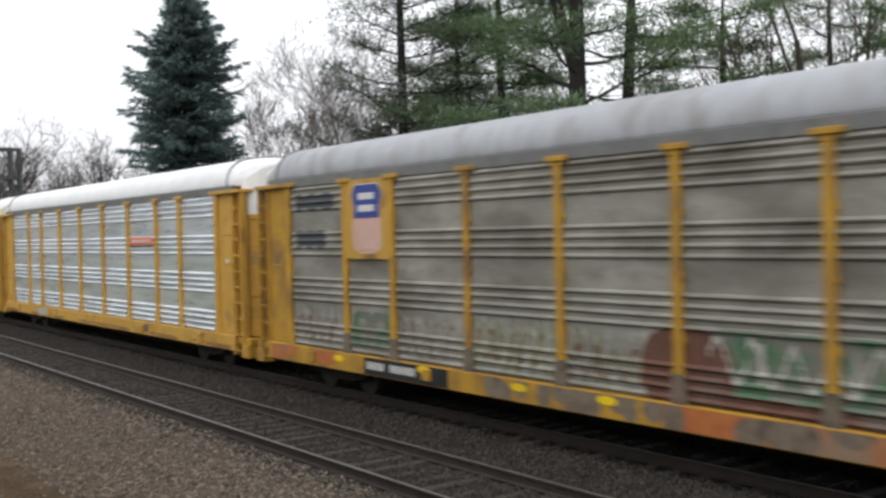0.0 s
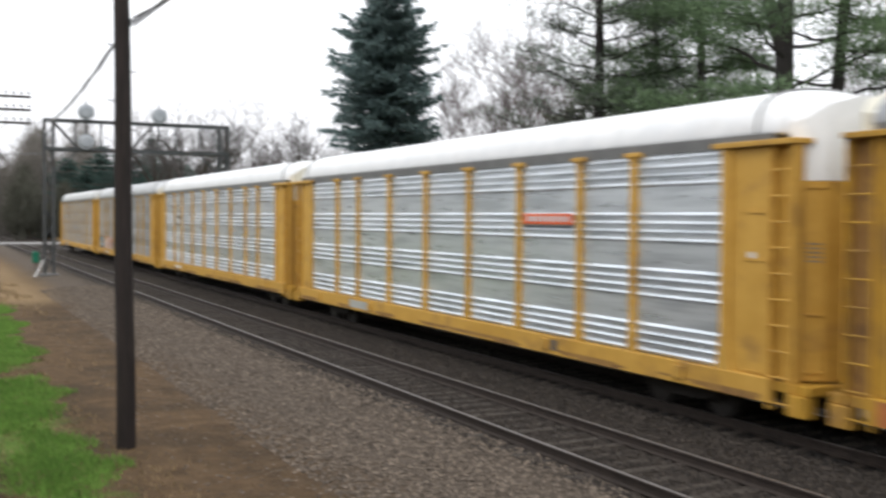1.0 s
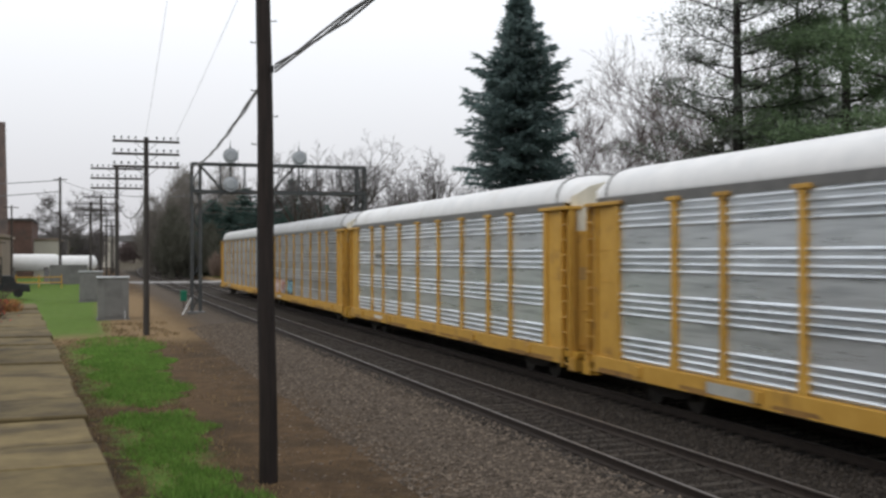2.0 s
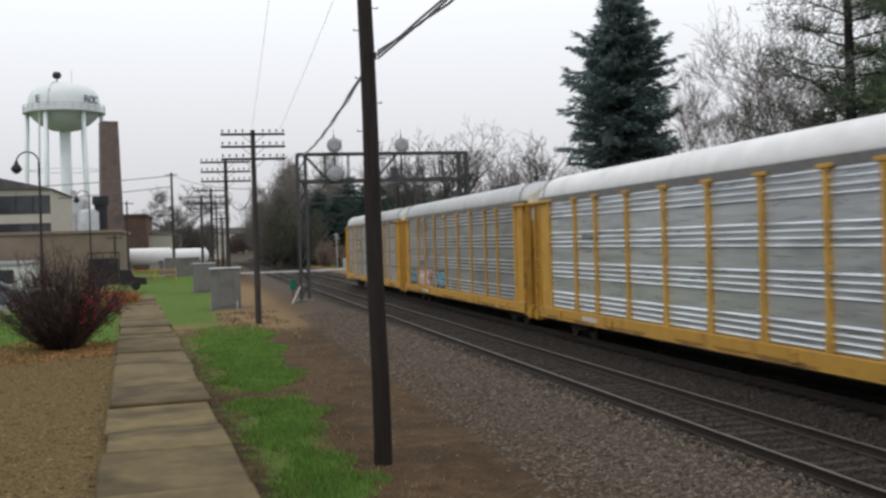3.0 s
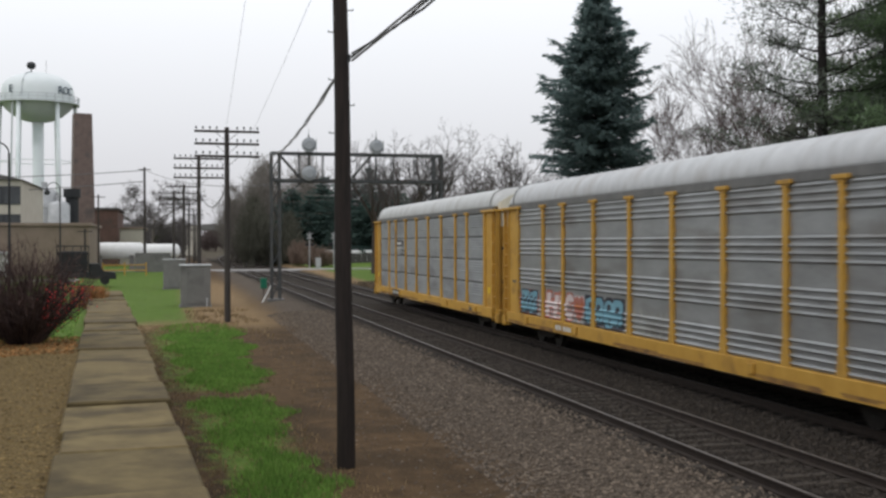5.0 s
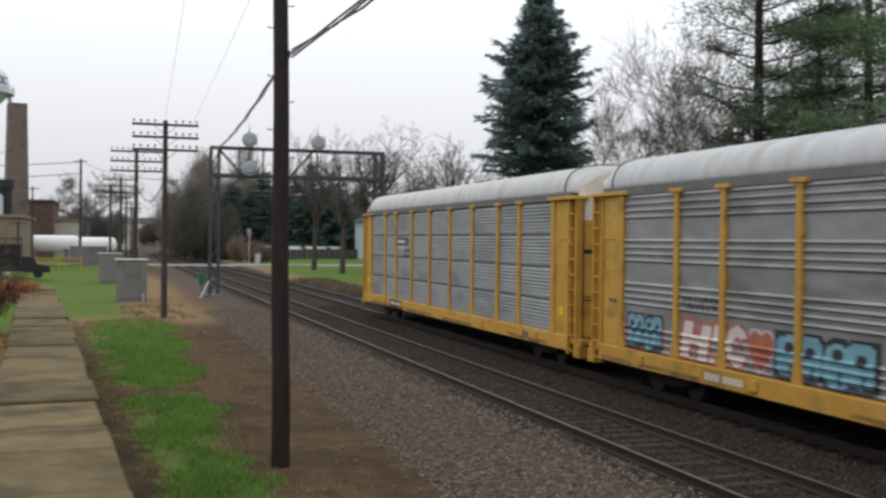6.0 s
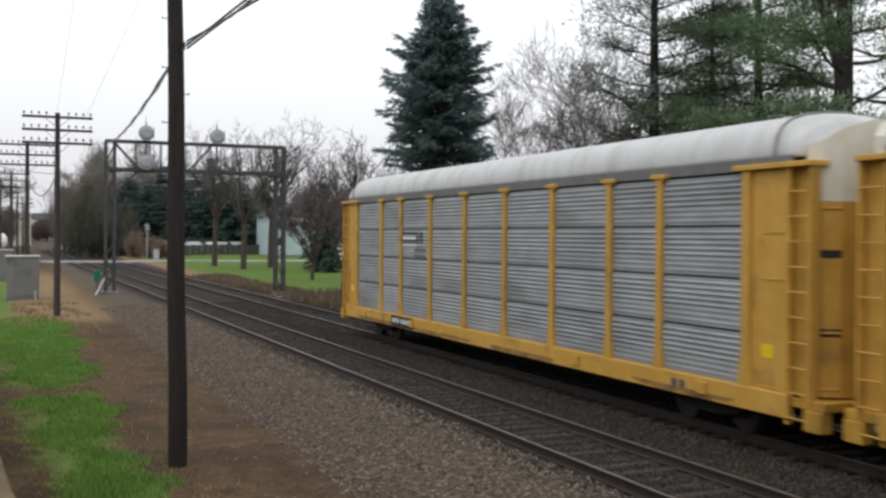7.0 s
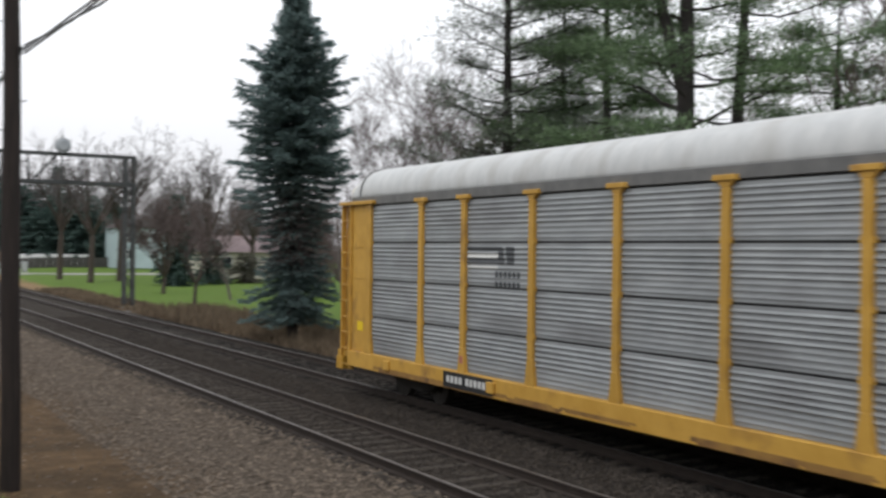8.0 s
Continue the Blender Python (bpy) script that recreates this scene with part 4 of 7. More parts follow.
        part("end_platform", cached(("deck", end), deck), car, "grimy yellow end platform with step")
        part("coupler", cached(("coupler", end), lambda: Shape().box(-0.09, 0.09, *sorted((end * 12.9, end * 13.2)), 0.72, 0.92).box(-0.16, 0.16, *sorted((end * 13.1, end * 13.26)), 0.68, 0.98).mesh("coupler", UNDER, 0.02)), car, "dark steel knuckle coupler")

    def floor():
        s = Shape().box(-1.45, 1.45, -12.3, 12.3, 0.90, 1.0)
        s.box(-0.4, 0.4, -12.3, 12.3, 0.42, 0.90)
        for y in np.arange(-8.5, 8.6, 2.1):
            s.box(-1.4, 1.4, y - 0.08, y + 0.08, 0.68, 0.90)
        s.box(-0.9, 0.9, -2.2, -0.8, 0.42, 0.7).tube((-0.8, 1.0, 0.62), (-0.8, 2.4, 0.62), 0.2, n=12)
        return s.mesh("underframe", UNDER)
    part("underframe", cached("floor", floor), car, "dark grimy underframe with brake gear")
    top = part("roof", roof_mesh(roof), car)

    def seal(end):
        s, prof = Shape(), roof_section()
        s.chain([(x * 1.008, end * 11.72, z + 0.012) for x, z in prof], 0.026, n=5)
        return s.mesh("roof_seam", EAVE)
    for end in (-1, 1):
        part("roof_seam", cached(("seal", end), lambda: seal(end)), top, "dark seam where the end hood meets the roof")
    for y in (-9.4, 9.4):
        for w, d in truck(car, y):
            AXLES.append((w, d))
    TRAIN.append((car, 117.70 - 26.4 * number))
    return car


def bars(car, name, y, z, count, w, h, material, label, x=None, gap=1.45):
    """Plain bars in place of lettering."""
    s = Shape()
    x = -SIDE - 0.1 if x is None else x
    for i in range(count):
        s.box(x - 0.006, x, y - i * w * gap - w, y - i * w * gap, z, z + h)
    part(name, s.mesh(name, material), car, label)


def plate(car, name, y0, y1, z0, z1, material, label, x=None, t=0.008):
    x = -SIDE - 0.1 if x is None else x
    part(name, Shape().box(x - t, x, y0, y1, z0, z1).mesh(name, material, 0.002), car, label)


# the last car: dark seams between its tiers, plain dark emblem
last = autorack(0, ("seam", GALV_GREY, ROOF_PALE, YELLOW, "long autorack car with grey ribbed panels and yellow posts"))
plate(last, "number_plate", 5.15, 7.18, 0.63, 0.98, BLACK, "black sill plate for the car number")
bars(last, "number_bars", 7.02, 0.74, 4, 0.12, 0.15, MARK, "white lettering bars", x=-SIDE - 0.109)
bars(last, "number_bars", 6.22, 0.74, 6, 0.115, 0.15, MARK, "white lettering bars", x=-SIDE - 0.109)
bars(last, "sill_stencil", -8.9, 0.72, 2, 0.18, 0.16, MARK_DARK, "dark stencil")
for k in range(4):
    decal(last, "emblem_stripe", lambda u, v: True, "seam", MARK if k % 2 else MARK_DARK, 5.15, 6.35, 3.66 - 0.13 * k, 3.72 - 0.13 * k, "horizontal emblem stripe")
decal(last, "emblem", lambda u, v: u < 0.42 - 0.1 * v or u > 0.55 - 0.1 * v, "seam", MARK_DARK, 4.55, 5.15, 3.38, 3.72, "dark plain emblem shape")
for zz in (2.90, 3.10):
    for k in range(6):
        decal(last, "emblem_lettering", lambda u, v: True, "seam", MARK_DARK, 4.35 + 0.16 * k, 4.46 + 0.16 * k, zz, zz + 0.12, "dark lettering bar", dy=0.055)
for e, zz in ((1, 1.55), (-1, 1.55)):
    plate(last, "safety_placard", min(e * 11.45, e * 11.75), max(e * 11.45, e * 11.75), zz, zz + 0.24, SAFETY, "bright yellow safety placard", x=-SIDE - 0.02)
plate(last, "rust_patch", 6.39, 6.52, 1.2, 1.36, P_RED, "red rust patch on a post", x=-SIDE - 0.085)

# second car: blue, pink and blue spray letters
second = autorack(1, ("four", GALV_DULL, ROOF_GREY, YELLOW, "autorack car with dull ribbed panels, sprayed graffiti"))
decal(second, "graffiti", blob(0.5, 0.45, 0.52, 0.55, 3), "four", P_RED, 8.9, 10.9, 1.03, 1.98, "rusty red sprayed halo", lift=0.003)
decal(second, "graffiti", bubbles(4, 0.08), "four", P_BLACK, 9.0, 10.8, 1.03, 1.95, "black outline of sprayed letters", lift=0.006)
decal(second, "graffiti", bubbles(4), "four", P_BLUE, 9.05, 10.75, 1.08, 1.93, "pale blue bubble letters", lift=0.010)
decal(second, "graffiti", lambda u, v: abs(v - 0.5 - 0.06 * math.sin(u * 25)) < 0.045, "four", P_BLACK, 9.1, 10.7, 1.08, 1.93, "black inner line of letters", lift=0.013)


def letter_shapes(kind, grow=0.0):
    """Fat hand-sprayed shapes: an H beside a dot, a hooked C, a heart."""
    def bar(u, v, x0, x1, y0, y1):
        return x0 - grow < u < x1 + grow and y0 - grow < v < y1 + grow

    def f(u, v):
        if kind == "heart":
            x, y = (u - 0.5) * 2.5 / (1 + grow), (v - 0.42) * 2.6 / (1 + grow)
            return (x * x + y * y - 1) ** 3 - x * x * y ** 3 < 0
        if kind == "hook":
            r = math.hypot((u - 0.55) / 0.45, (v - 0.5) / 0.45)
            return 0.42 - grow * 2 < r < 1.0 + grow * 2 and not (u > 0.72 + grow and 0.3 + grow < v < 0.68 - grow)
        lean = u - 0.12 * (v - 0.5)
        return bar(lean, v, 0.08, 0.30, 0.06, 0.94) or bar(lean, v, 0.52, 0.74, 0.04, 0.86) or bar(lean, v, 0.3, 0.52, 0.40, 0.62) or bar(lean, v, 0.80, 0.95, 0.55, 0.9) or bar(lean, v, 0.78, 0.92, 0.05, 0.18)
    return f


for kind, ya, yb, fill in (("pair", 6.55, 8.25, P_PINK), ("hook", 5.55, 6.45, P_PINK), ("heart", 4.65, 5.6, P_RED)):
    decal(second, "graffiti", letter_shapes(kind, 0.07), "four", P_PINK if kind == "heart" else P_RED, ya, yb, 1.03, 2.02, "sprayed outline of letters", lift=0.004, dy=0.025)
    decal(second, "graffiti", letter_shapes(kind), "four", fill, ya, yb, 1.05, 1.98, "pale and red sprayed letters and a heart", lift=0.009, dy=0.025)
decal(second, "graffiti", lambda u, v: abs(v - 0.55 - 0.1 * math.sin(u * 9)) < 0.10, "four", P_RUST, 4.85, 5.4, 1.25, 1.85, "orange streak across the heart", lift=0.013, dy=0.025)
decal(second, "graffiti", bubbles(4, 0.08), "four", P_BLACK, 1.7, 4.7, 1.03, 2.0, "black outline of sprayed letters", lift=0.004)
decal(second, "graffiti", bubbles(4), "four", P_BLUE, 1.8, 4.6, 1.07, 1.95, "pale blue bubble letters", lift=0.008)
decal(second, "graffiti", strokes(5, 0.10), "four", P_GREY, -0.9, 1.1, 1.05, 1.8, "faint pale spray lines", lift=0.004)
decal(second, "graffiti", strokes(6, 0.12), "four", P_BLACK, 6.6, 8.1, 2.15, 2.45, "thin black spray tag", lift=0.006, dy=0.02)
plate(second, "number_plate", 5.2, 7.2, 0.63, 0.97, YELLOW_DIRTY, "stained sill plate for the car number")
bars(second, "number_bars", 7.0, 0.72, 4, 0.10, 0.15, MARK, "white lettering bars", x=-SIDE - 0.109)
bars(second, "number_bars", 6.3, 0.72, 6, 0.085, 0.15, MARK, "white lettering bars", x=-SIDE - 0.109)
bars(second, "door_stencil", 11.75, 2.1, 2, 0.16, 0.1, MARK_DARK, "small dark stencil", x=-SIDE - 0.02)

# third car: clean bright panels under a white roof
third = autorack(2, ("four", GALV, ROOF_WHITE, YELLOW, "autorack car with clean bright panels and white roof"))
bars(third, "number_bars", 7.7, 0.74, 10, 0.09, 0.15, MARK, "white lettering bars")
bars(third, "side_lettering", 7.7, 3.45, 7, 0.14, 0.14, MARK_DARK, "dark lettering bars", x=-SIDE - 0.042)

# fourth car: bright panels, orange sign
fourth = autorack(3, ("four", GALV, ROOF_WHITE, YELLOW, "autorack car with bright silver panels, white roof, orange sign"))
plate(fourth, "name_board", -6.2, -4.1, 3.46, 3.70, ORANGE, "orange red name board", x=-SIDE - 0.045)
bars(fourth, "name_bars", -4.3, 3.52, 9, 0.14, 0.12, P_PINK, "pale lettering bars", x=-SIDE - 0.055)
plate(fourth, "board_shadow_strip", -6.2, -4.1, 3.38, 3.43, MARK_DARK, "dark strip under the name board", x=-SIDE - 0.04)
plate(fourth, "number_plate", 5.2, 7.0, 0.68, 0.92, P_GREY, "grey sill plate for the car number")
plate(fourth, "sill_stencil", -5.7, -5.45, 0.70, 0.93, MARK_DARK, "dark stencil")
plate(fourth, "door_label", -11.75, -11.6, 2.95, 3.05, MARK, "small white label", x=-SIDE - 0.02)

# fifth car: grimy, an emblem and dull graffiti
fifth = autorack(4, ("four", GALV_GRIMY, ROOF_DULL, YELLOW_DIRTY, "grimy autorack car with emblem board and faded graffiti"))
plate(fifth, "emblem_board", 6.50, 8.33, 3.1, 4.82, YELLOW, "yellow board for the emblem", x=-SIDE - 0.045, t=0.03)
X_EMB = -SIDE - 0.075


def shield(z0, z1, material, label, grow=0.0, t=0.006):
    s = Shape()
    half = 0.53
    pts = []
    for k in range(17):
        z = z0 + (z1 - z0) * k / 16
        w = float(np.interp(z, (3.22, 3.30, 3.42, 3.98, 4.25, 4.45, 4.60, 4.70), (0.22, 0.46, 0.54, 0.50, 0.47, 0.58, 0.52, 0.42)))
        pts.append((w + grow, z))
    poly = [(X_EMB, 7.4 + w, z) for w, z in pts] + [(X_EMB, 7.4 - w, z) for w, z in reversed(pts)]
    k = len(poly)
    s.add(poly + [(x - t, y, z) for x, y, z in poly], [tuple(range(k)), tuple(reversed(range(k, 2 * k)))] + [(i, (i + 1) % k, k + (i + 1) % k, k + i) for i in range(k)])
    part("emblem", s.mesh("emblem", material), fifth, label)


shield(3.22, 4.72, MARK, "white rim of the shield emblem", 0.035, 0.003)
shield(3.24, 4.68, EMBLEM_PINK, "faded pink striped shield emblem")
shield(3.98, 4.70, EMBLEM_BLUE, "blue top field of the emblem", 0.02, 0.010)
for zz in (4.12, 4.38):
    plate(fifth, "emblem_bars", 7.08, 7.72, zz, zz + 0.14, MARK, "white bars on the emblem", x=X_EMB - 0.010)
for k in range(4):
    plate(fifth, "emblem_stripe", 7.06 + 0.2 * k, 7.12 + 0.2 * k, 3.32, 3.95, P_PINK, "pale stripe on the emblem", x=X_EMB - 0.005, t=0.004)
for kk, (za, zb) in enumerate(((4.2, 4.62), (3.3, 3.8))):
    decal(fifth, "dark_smear", lambda u, v: abs(v - 0.5) < 0.42 + 0.1 * math.sin(u * 17), "four", MARK_DARK, 8.9 + 0.4 * kk, 10.7, za, zb, "dark painted-over lettering", lift=0.003)
decal(fifth, "graffiti", strokes(5, 0.09), "four", P_FAINT, 8.6, 10.8, 1.1, 1.95, "faint grey spray lines", lift=0.006)
decal(fifth, "graffiti", bubbles(2), "four", P_GREEN, 6.6, 8.2, 1.15, 2.0, "faded green spray", lift=0.004)
decal(fifth, "graffiti", strokes(4, 0.11), "four", P_FAINT, 4.1, 6.2, 1.1, 2.0, "pale spray letters", lift=0.006)
decal(fifth, "graffiti", bubbles(5), "four", P_OLIVE, 1.5, 3.75, 1.05, 2.0, "olive spray letters", lift=0.004)
decal(fifth, "graffiti", strokes(5, 0.07), "four", P_FAINT, 1.5, 3.75, 1.05, 2.0, "pale spray outlines", lift=0.007)
decal(fifth, "graffiti", strokes(4, 0.10), "four", P_OLIVE, -1.0, 1.1, 1.05, 2.0, "olive spray lines", lift=0.005)
for ya, yb, nn, th, za, zb in ((8.6, 10.8, 7, 0.07, 1.05, 2.1), (4.1, 6.3, 9, 0.06, 1.05, 2.2), (1.5, 3.8, 8, 0.06, 1.1, 2.2), (-1.1, 1.15, 7, 0.07, 1.05, 2.1)):
    decal(fifth, "graffiti", strokes(nn, th), "four", P_FAINT, ya, yb, za, zb, "overlapping faint pale spray scrawl", lift=0.008, dy=0.025)
    decal(fifth, "graffiti", strokes(nn - 3, th), "four", P_BROWN, ya + 0.2, yb - 0.1, za + 0.1, zb - 0.3, "thin brown spray scrawl", lift=0.010, dy=0.025)
decal(fifth, "graffiti", blob(0.5, 0.42, 0.5, 0.58), "four", P_BROWN, -2.3, -0.5, 1.03, 2.15, "dull red brown spray disc", lift=0.009)
decal(fifth, "graffiti", blob(0.5, 0.45, 0.52, 0.52, 5), "four", P_GREEN, -6.5, -1.6, 1.25, 2.2, "dark green spray field", lift=0.006)
decal(fifth, "graffiti", strokes(6, 0.09), "four", P_FAINT, -6.2, -1.8, 1.35, 2.1, "grey white spray letters", lift=0.010)
decal(fifth, "graffiti", lambda u, v: v < 0.8 + 0.2 * math.sin(u * 30), "four", P_BROWN, -6.5, -1.6, 1.03, 1.32, "brown spray base", lift=0.004)
decal(fifth, "graffiti", bubbles(7), "four", P_GREEN, -12.0 + 1.3, -6.6, 1.05, 2.1, "dark green spray letters", lift=0.006)


def flat_patch(car, name, shape, y0, y1, z0, z1, material, label, x, d=0.03):
    """Paint with a ragged outline on a flat sill: thin cells wherever shape(u, v) holds."""
    ys, zs = np.arange(y0, y1 + 1e-6, d), np.arange(z0, z1 + 1e-6, d)
    vs = [(x, y, z) for y in ys for z in zs]
    k = len(zs)
    fs = [(a * k + c, (a + 1) * k + c, (a + 1) * k + c + 1, a * k + c + 1) for a in range(len(ys) - 1) for c in range(k - 1)
          if shape(1 - (a + 0.5) / (len(ys) - 1), (c + 0.5) / (k - 1))]
    part(name, raw(name, vs, fs, material), car, label)


def scallops(n, seed):
    rng = random.Random(seed)
    cs = [(rng.random(), rng.uniform(0.3, 1.1), rng.uniform(0.4, 0.8) / n, rng.uniform(0.35, 0.8)) for _ in range(n)]
    return lambda u, v: any(abs((u - a) / w) ** 2 + abs((v - c) / h) ** 2 < 1 for a, c, w, h in cs)


plate(fifth, "sill_spray", -9.5, -1.0, 0.62, 0.98, P_RUST, "orange spray over the sill")
plate(fifth, "number_plate", 4.5, 7.6, 0.62, 0.985, BLACK, "black sill plate for the car number")
bars(fifth, "number_bars", 7.45, 0.74, 4, 0.12, 0.16, MARK, "white lettering bars", x=-SIDE - 0.109)
bars(fifth, "number_bars", 6.55, 0.74, 6, 0.11, 0.16, MARK, "white lettering bars", x=-SIDE - 0.109)
flat_patch(fifth, "sill_grime", scallops(16, 3), -1.0, 4.5, 0.62, 0.98, GRIME, "grey brown grime on the sill", -SIDE - 0.104)
flat_patch(fifth, "sill_grime", scallops(20, 5), -12.0, -1.0, 0.62, 0.98, GRIME, "grey brown grime on the sill", -SIDE - 0.110)
flat_patch(fifth, "sill_grime", scallops(5, 8), 7.7, 12.0, 0.62, 0.98, P_RUST, "rusty orange grime on the sill", -SIDE - 0.104)
for yy, zz in ((8.9, 0.86), (5.55, 0.9), (2.6, 0.86), (0.4, 0.88)):
    flat_patch(fifth, "yellow_touch_up", blob(0.5, 0.5, 0.5, 0.5, 2.5), yy - 0.45, yy, zz - 0.06, zz + 0.08, SAFETY, "bright yellow touch-up paint", -SIDE - 0.1125, 0.02)
for k, car in enumerate((last, second, third, fourth)):
    flat_patch(car, "sill_stain", scallops(16, 20 + k), -12.0, 12.0, 0.61, 0.76, SILL_STAIN, "brown rust stains along the sill's lower edge", -SIDE - 0.1025, 0.04)
# grime climbs the flared post feet
foot = Shape()
vs = [(x, y, z) for z, w in ((0.985, 0.172), (1.45, 0.104)) for y in (-w, w) for x in (-SIDE - 0.088, -SIDE)]
foot.add(vs, [(0, 2, 3, 1), (4, 5, 7, 6), (0, 1, 5, 4), (2, 6, 7, 3), (0, 4, 6, 2), (1, 3, 7, 5)])
foot = foot.mesh("post_foot", GRIME)
for y in POSTS:
    part("post_foot", foot, fifth, "grimy flared post foot", m=pose(0, y, 0))
# rows of small dark bolt holes along the plain bands
for a, z in zip([-10.95, *POSTS], [*POSTS, 10.95]):
    s = Shape()
    n = max(2, int((z - a) / 0.55))
    for g in range(4):
        for i in range(n):
            y = a + (z - a) * (i + 0.5) / n
            h = P0 + 0.11 + 1.055 * g + 0.128 * 3 + 0.30
            if h < P1 - 0.05:
                s.box(-SIDE - 0.006, -SIDE + 0.01, y - 0.03, y + 0.03, h - 0.02, h + 0.02)
    tagged(part("bolt_work", s.mesh("bolt_work", EAVE), fifth, "rows of small dark bolts"), kind="stuff")


# ---- poles, wires, signal bridge ----
def near_pole():
    ob = thing("utility_pole", "tall dark creosoted wooden pole beside the track", "utility pole", pose(2.93, 18.9, 0, 0, -0.5, 0))
    z0 = float(ground_z(2.9, 18.9)) - 0.3
    s = Shape()
    rng = random.Random(4)
    k, n = 14, 14
    for i in range(k):
        z = z0 + (11.5 - z0) * i / (k - 1)
        r = 0.170 - 0.0045 * (z - z0)
        cx, cy = 0.012 * math.sin(i * 1.1), 0.012 * math.cos(i * 0.8)
        s.v += [(cx + (r + rng.uniform(-0.004, 0.004)) * math.cos(6.2832 * j / n), cy + (r + rng.uniform(-0.004, 0.004)) * math.sin(6.2832 * j / n), z) for j in range(n)]
    s.f = [(i * n + j, i * n + (j + 1) % n, (i + 1) * n + (j + 1) % n, (i + 1) * n + j) for i in range(k - 1) for j in range(n)] + [tuple(range((k - 1) * n, k * n))]
    part("shaft", s.mesh("shaft", POLE), ob)
    for i, z in enumerate((5.05, 5.55, 6.05, 6.5, 6.95, 7.35, 7.75, 8.2, 8.6)):
        side = -1 if i % 2 else 1
        part("step_peg", Shape().tube((side * 0.10, 0, z), (side * 0.23, 0, z), 0.010, n=6).tube((side * 0.225, 0, z - 0.005), (side * 0.225, 0, z + 0.03), 0.010, n=6).mesh("step_peg", STEEL_GREY), ob)
    part("cable_clamp", Shape().box(-0.03, 0.16, -0.08, 0.02, 6.82, 6.95).mesh("cable_clamp", STEEL_GREY, 0.01), ob, "steel cable clamp")


near_pole()


def sagging(p, q, sag, n=14):
    p, q = Vector(p), Vector(q)
    return [p.lerp(q, i / n) - Vector((0, 0, sag * 4 * (i / n) * (1 - i / n))) for i in range(n + 1)]


def wire(p, q, sag, r, label, n=14, strands=1, material=CABLE):
    ob = thing("cable", label, "cable", group="overhead wires")
    for k in range(strands):
        a = 6.283 * k / strands
        d = Vector((0, math.cos(a), math.sin(a))) * (0.045 if strands > 1 else 0)
        part("strand", Shape().chain([v + d + (Vector((0, 0, 0.03 * math.sin(i * 2.2 + a))) if strands > 1 else Vector()) for i, v in enumerate(sagging(p, q, sag, n))], r, 5).mesh("strand", material, smooth=True), ob)


wire((2.98, 18.8, 6.88), (6.6, 71.9, 9.5), 0.4, 0.020, "twisted bundle of grey cables from pole to signal bridge", strands=3, n=24)
wire((3.05, 18.8, 6.9), (5.6, -14.0, 8.6), 0.35, 0.020, "twisted bundle of grey cables running overhead", strands=3, n=24)


def telegraph_pole(x, y, top, arms, scale=1.0):
    ob = thing("telegraph_pole", "weathered wooden telegraph pole with crossarms and insulators", "telegraph pole", pose(x, y, 0, 0, 0, 0), group="telegraph line")
    z0 = float(ground_z(x, y)) - 0.3
    part("shaft", Shape().tube((0, 0, z0), (0, 0, top), 0.17, 0.12, 10).mesh("shaft", POLE_GREY), ob)
    for k in range(arms):
        z = top - 0.22 - 0.63 * k
        a = part("crossarm", Shape().box(-1.62, 1.62, -0.19, -0.08, z - 0.07, z + 0.05).mesh("crossarm", POLE_GREY, 0.01), ob)
        ins = cached("insulator", lambda: Shape().lathe([(0.012, 0), (0.012, 0.08), (0.05, 0.08), (0.05, 0.14), (0.03, 0.2), (0, 0.21)], 8).mesh("insulator", GLASS))
        for i in range(10):
            if abs(i - 4.5) > 0.6:
                part("insulator", ins, a, m=pose(-1.53 + 0.34 * i, -0.135, z + 0.05))
        for sx in (-1, 1):
            part("brace", Shape().tube((0.0, -0.16, z - 0.55), (sx * 0.55, -0.16, z - 0.07), 0.014, n=5).mesh("brace", STEEL_GREY), a)


LINE = ((2.72, 55.3, 9.5, 3), (1.75, 72.0, 9.4, 3), (1.2, 106.0, 9.3, 3), (0.3, 122.0, 9.4, 3), (2.6, 160.0, 9.5, 2), (4.0, 195.0, 9.6, 2), (5.0, 225.0, 9.6, 2))
for lx, ly, lt, la in LINE:
    telegraph_pole(lx, ly, lt, la)
wire((2.72, 55.2, 6.6), (1.75, 71.8, 7.2), 1.2, 0.035, "slack cable loop between telegraph poles")
wire((2.7, 55.2, 9.6), (0.9, -10, 13.5), 0.4, 0.006, "thin dark overhead wire along the line")
wire((4.0, 55.2, 9.3), (3.3, -10, 13.0), 0.4, 0.006, "thin dark overhead wire along the line")


def plain_pole(x, y, top, r, label, lean=0.0):
    ob = thing("utility_pole", label, "utility pole", pose(x, y, 0, 0, lean, 0))
    z0 = float(ground_z(x, y)) - 0.3
    part("shaft", Shape().tube((0, 0, z0), (0, 0, top), r, r * 0.7, 10).mesh("shaft", POLE_GREY), ob)
    part("crossarm", Shape().box(-0.8, 0.8, -0.2, -0.1, top - 0.35, top - 0.25).mesh("crossarm", POLE_GREY), ob)


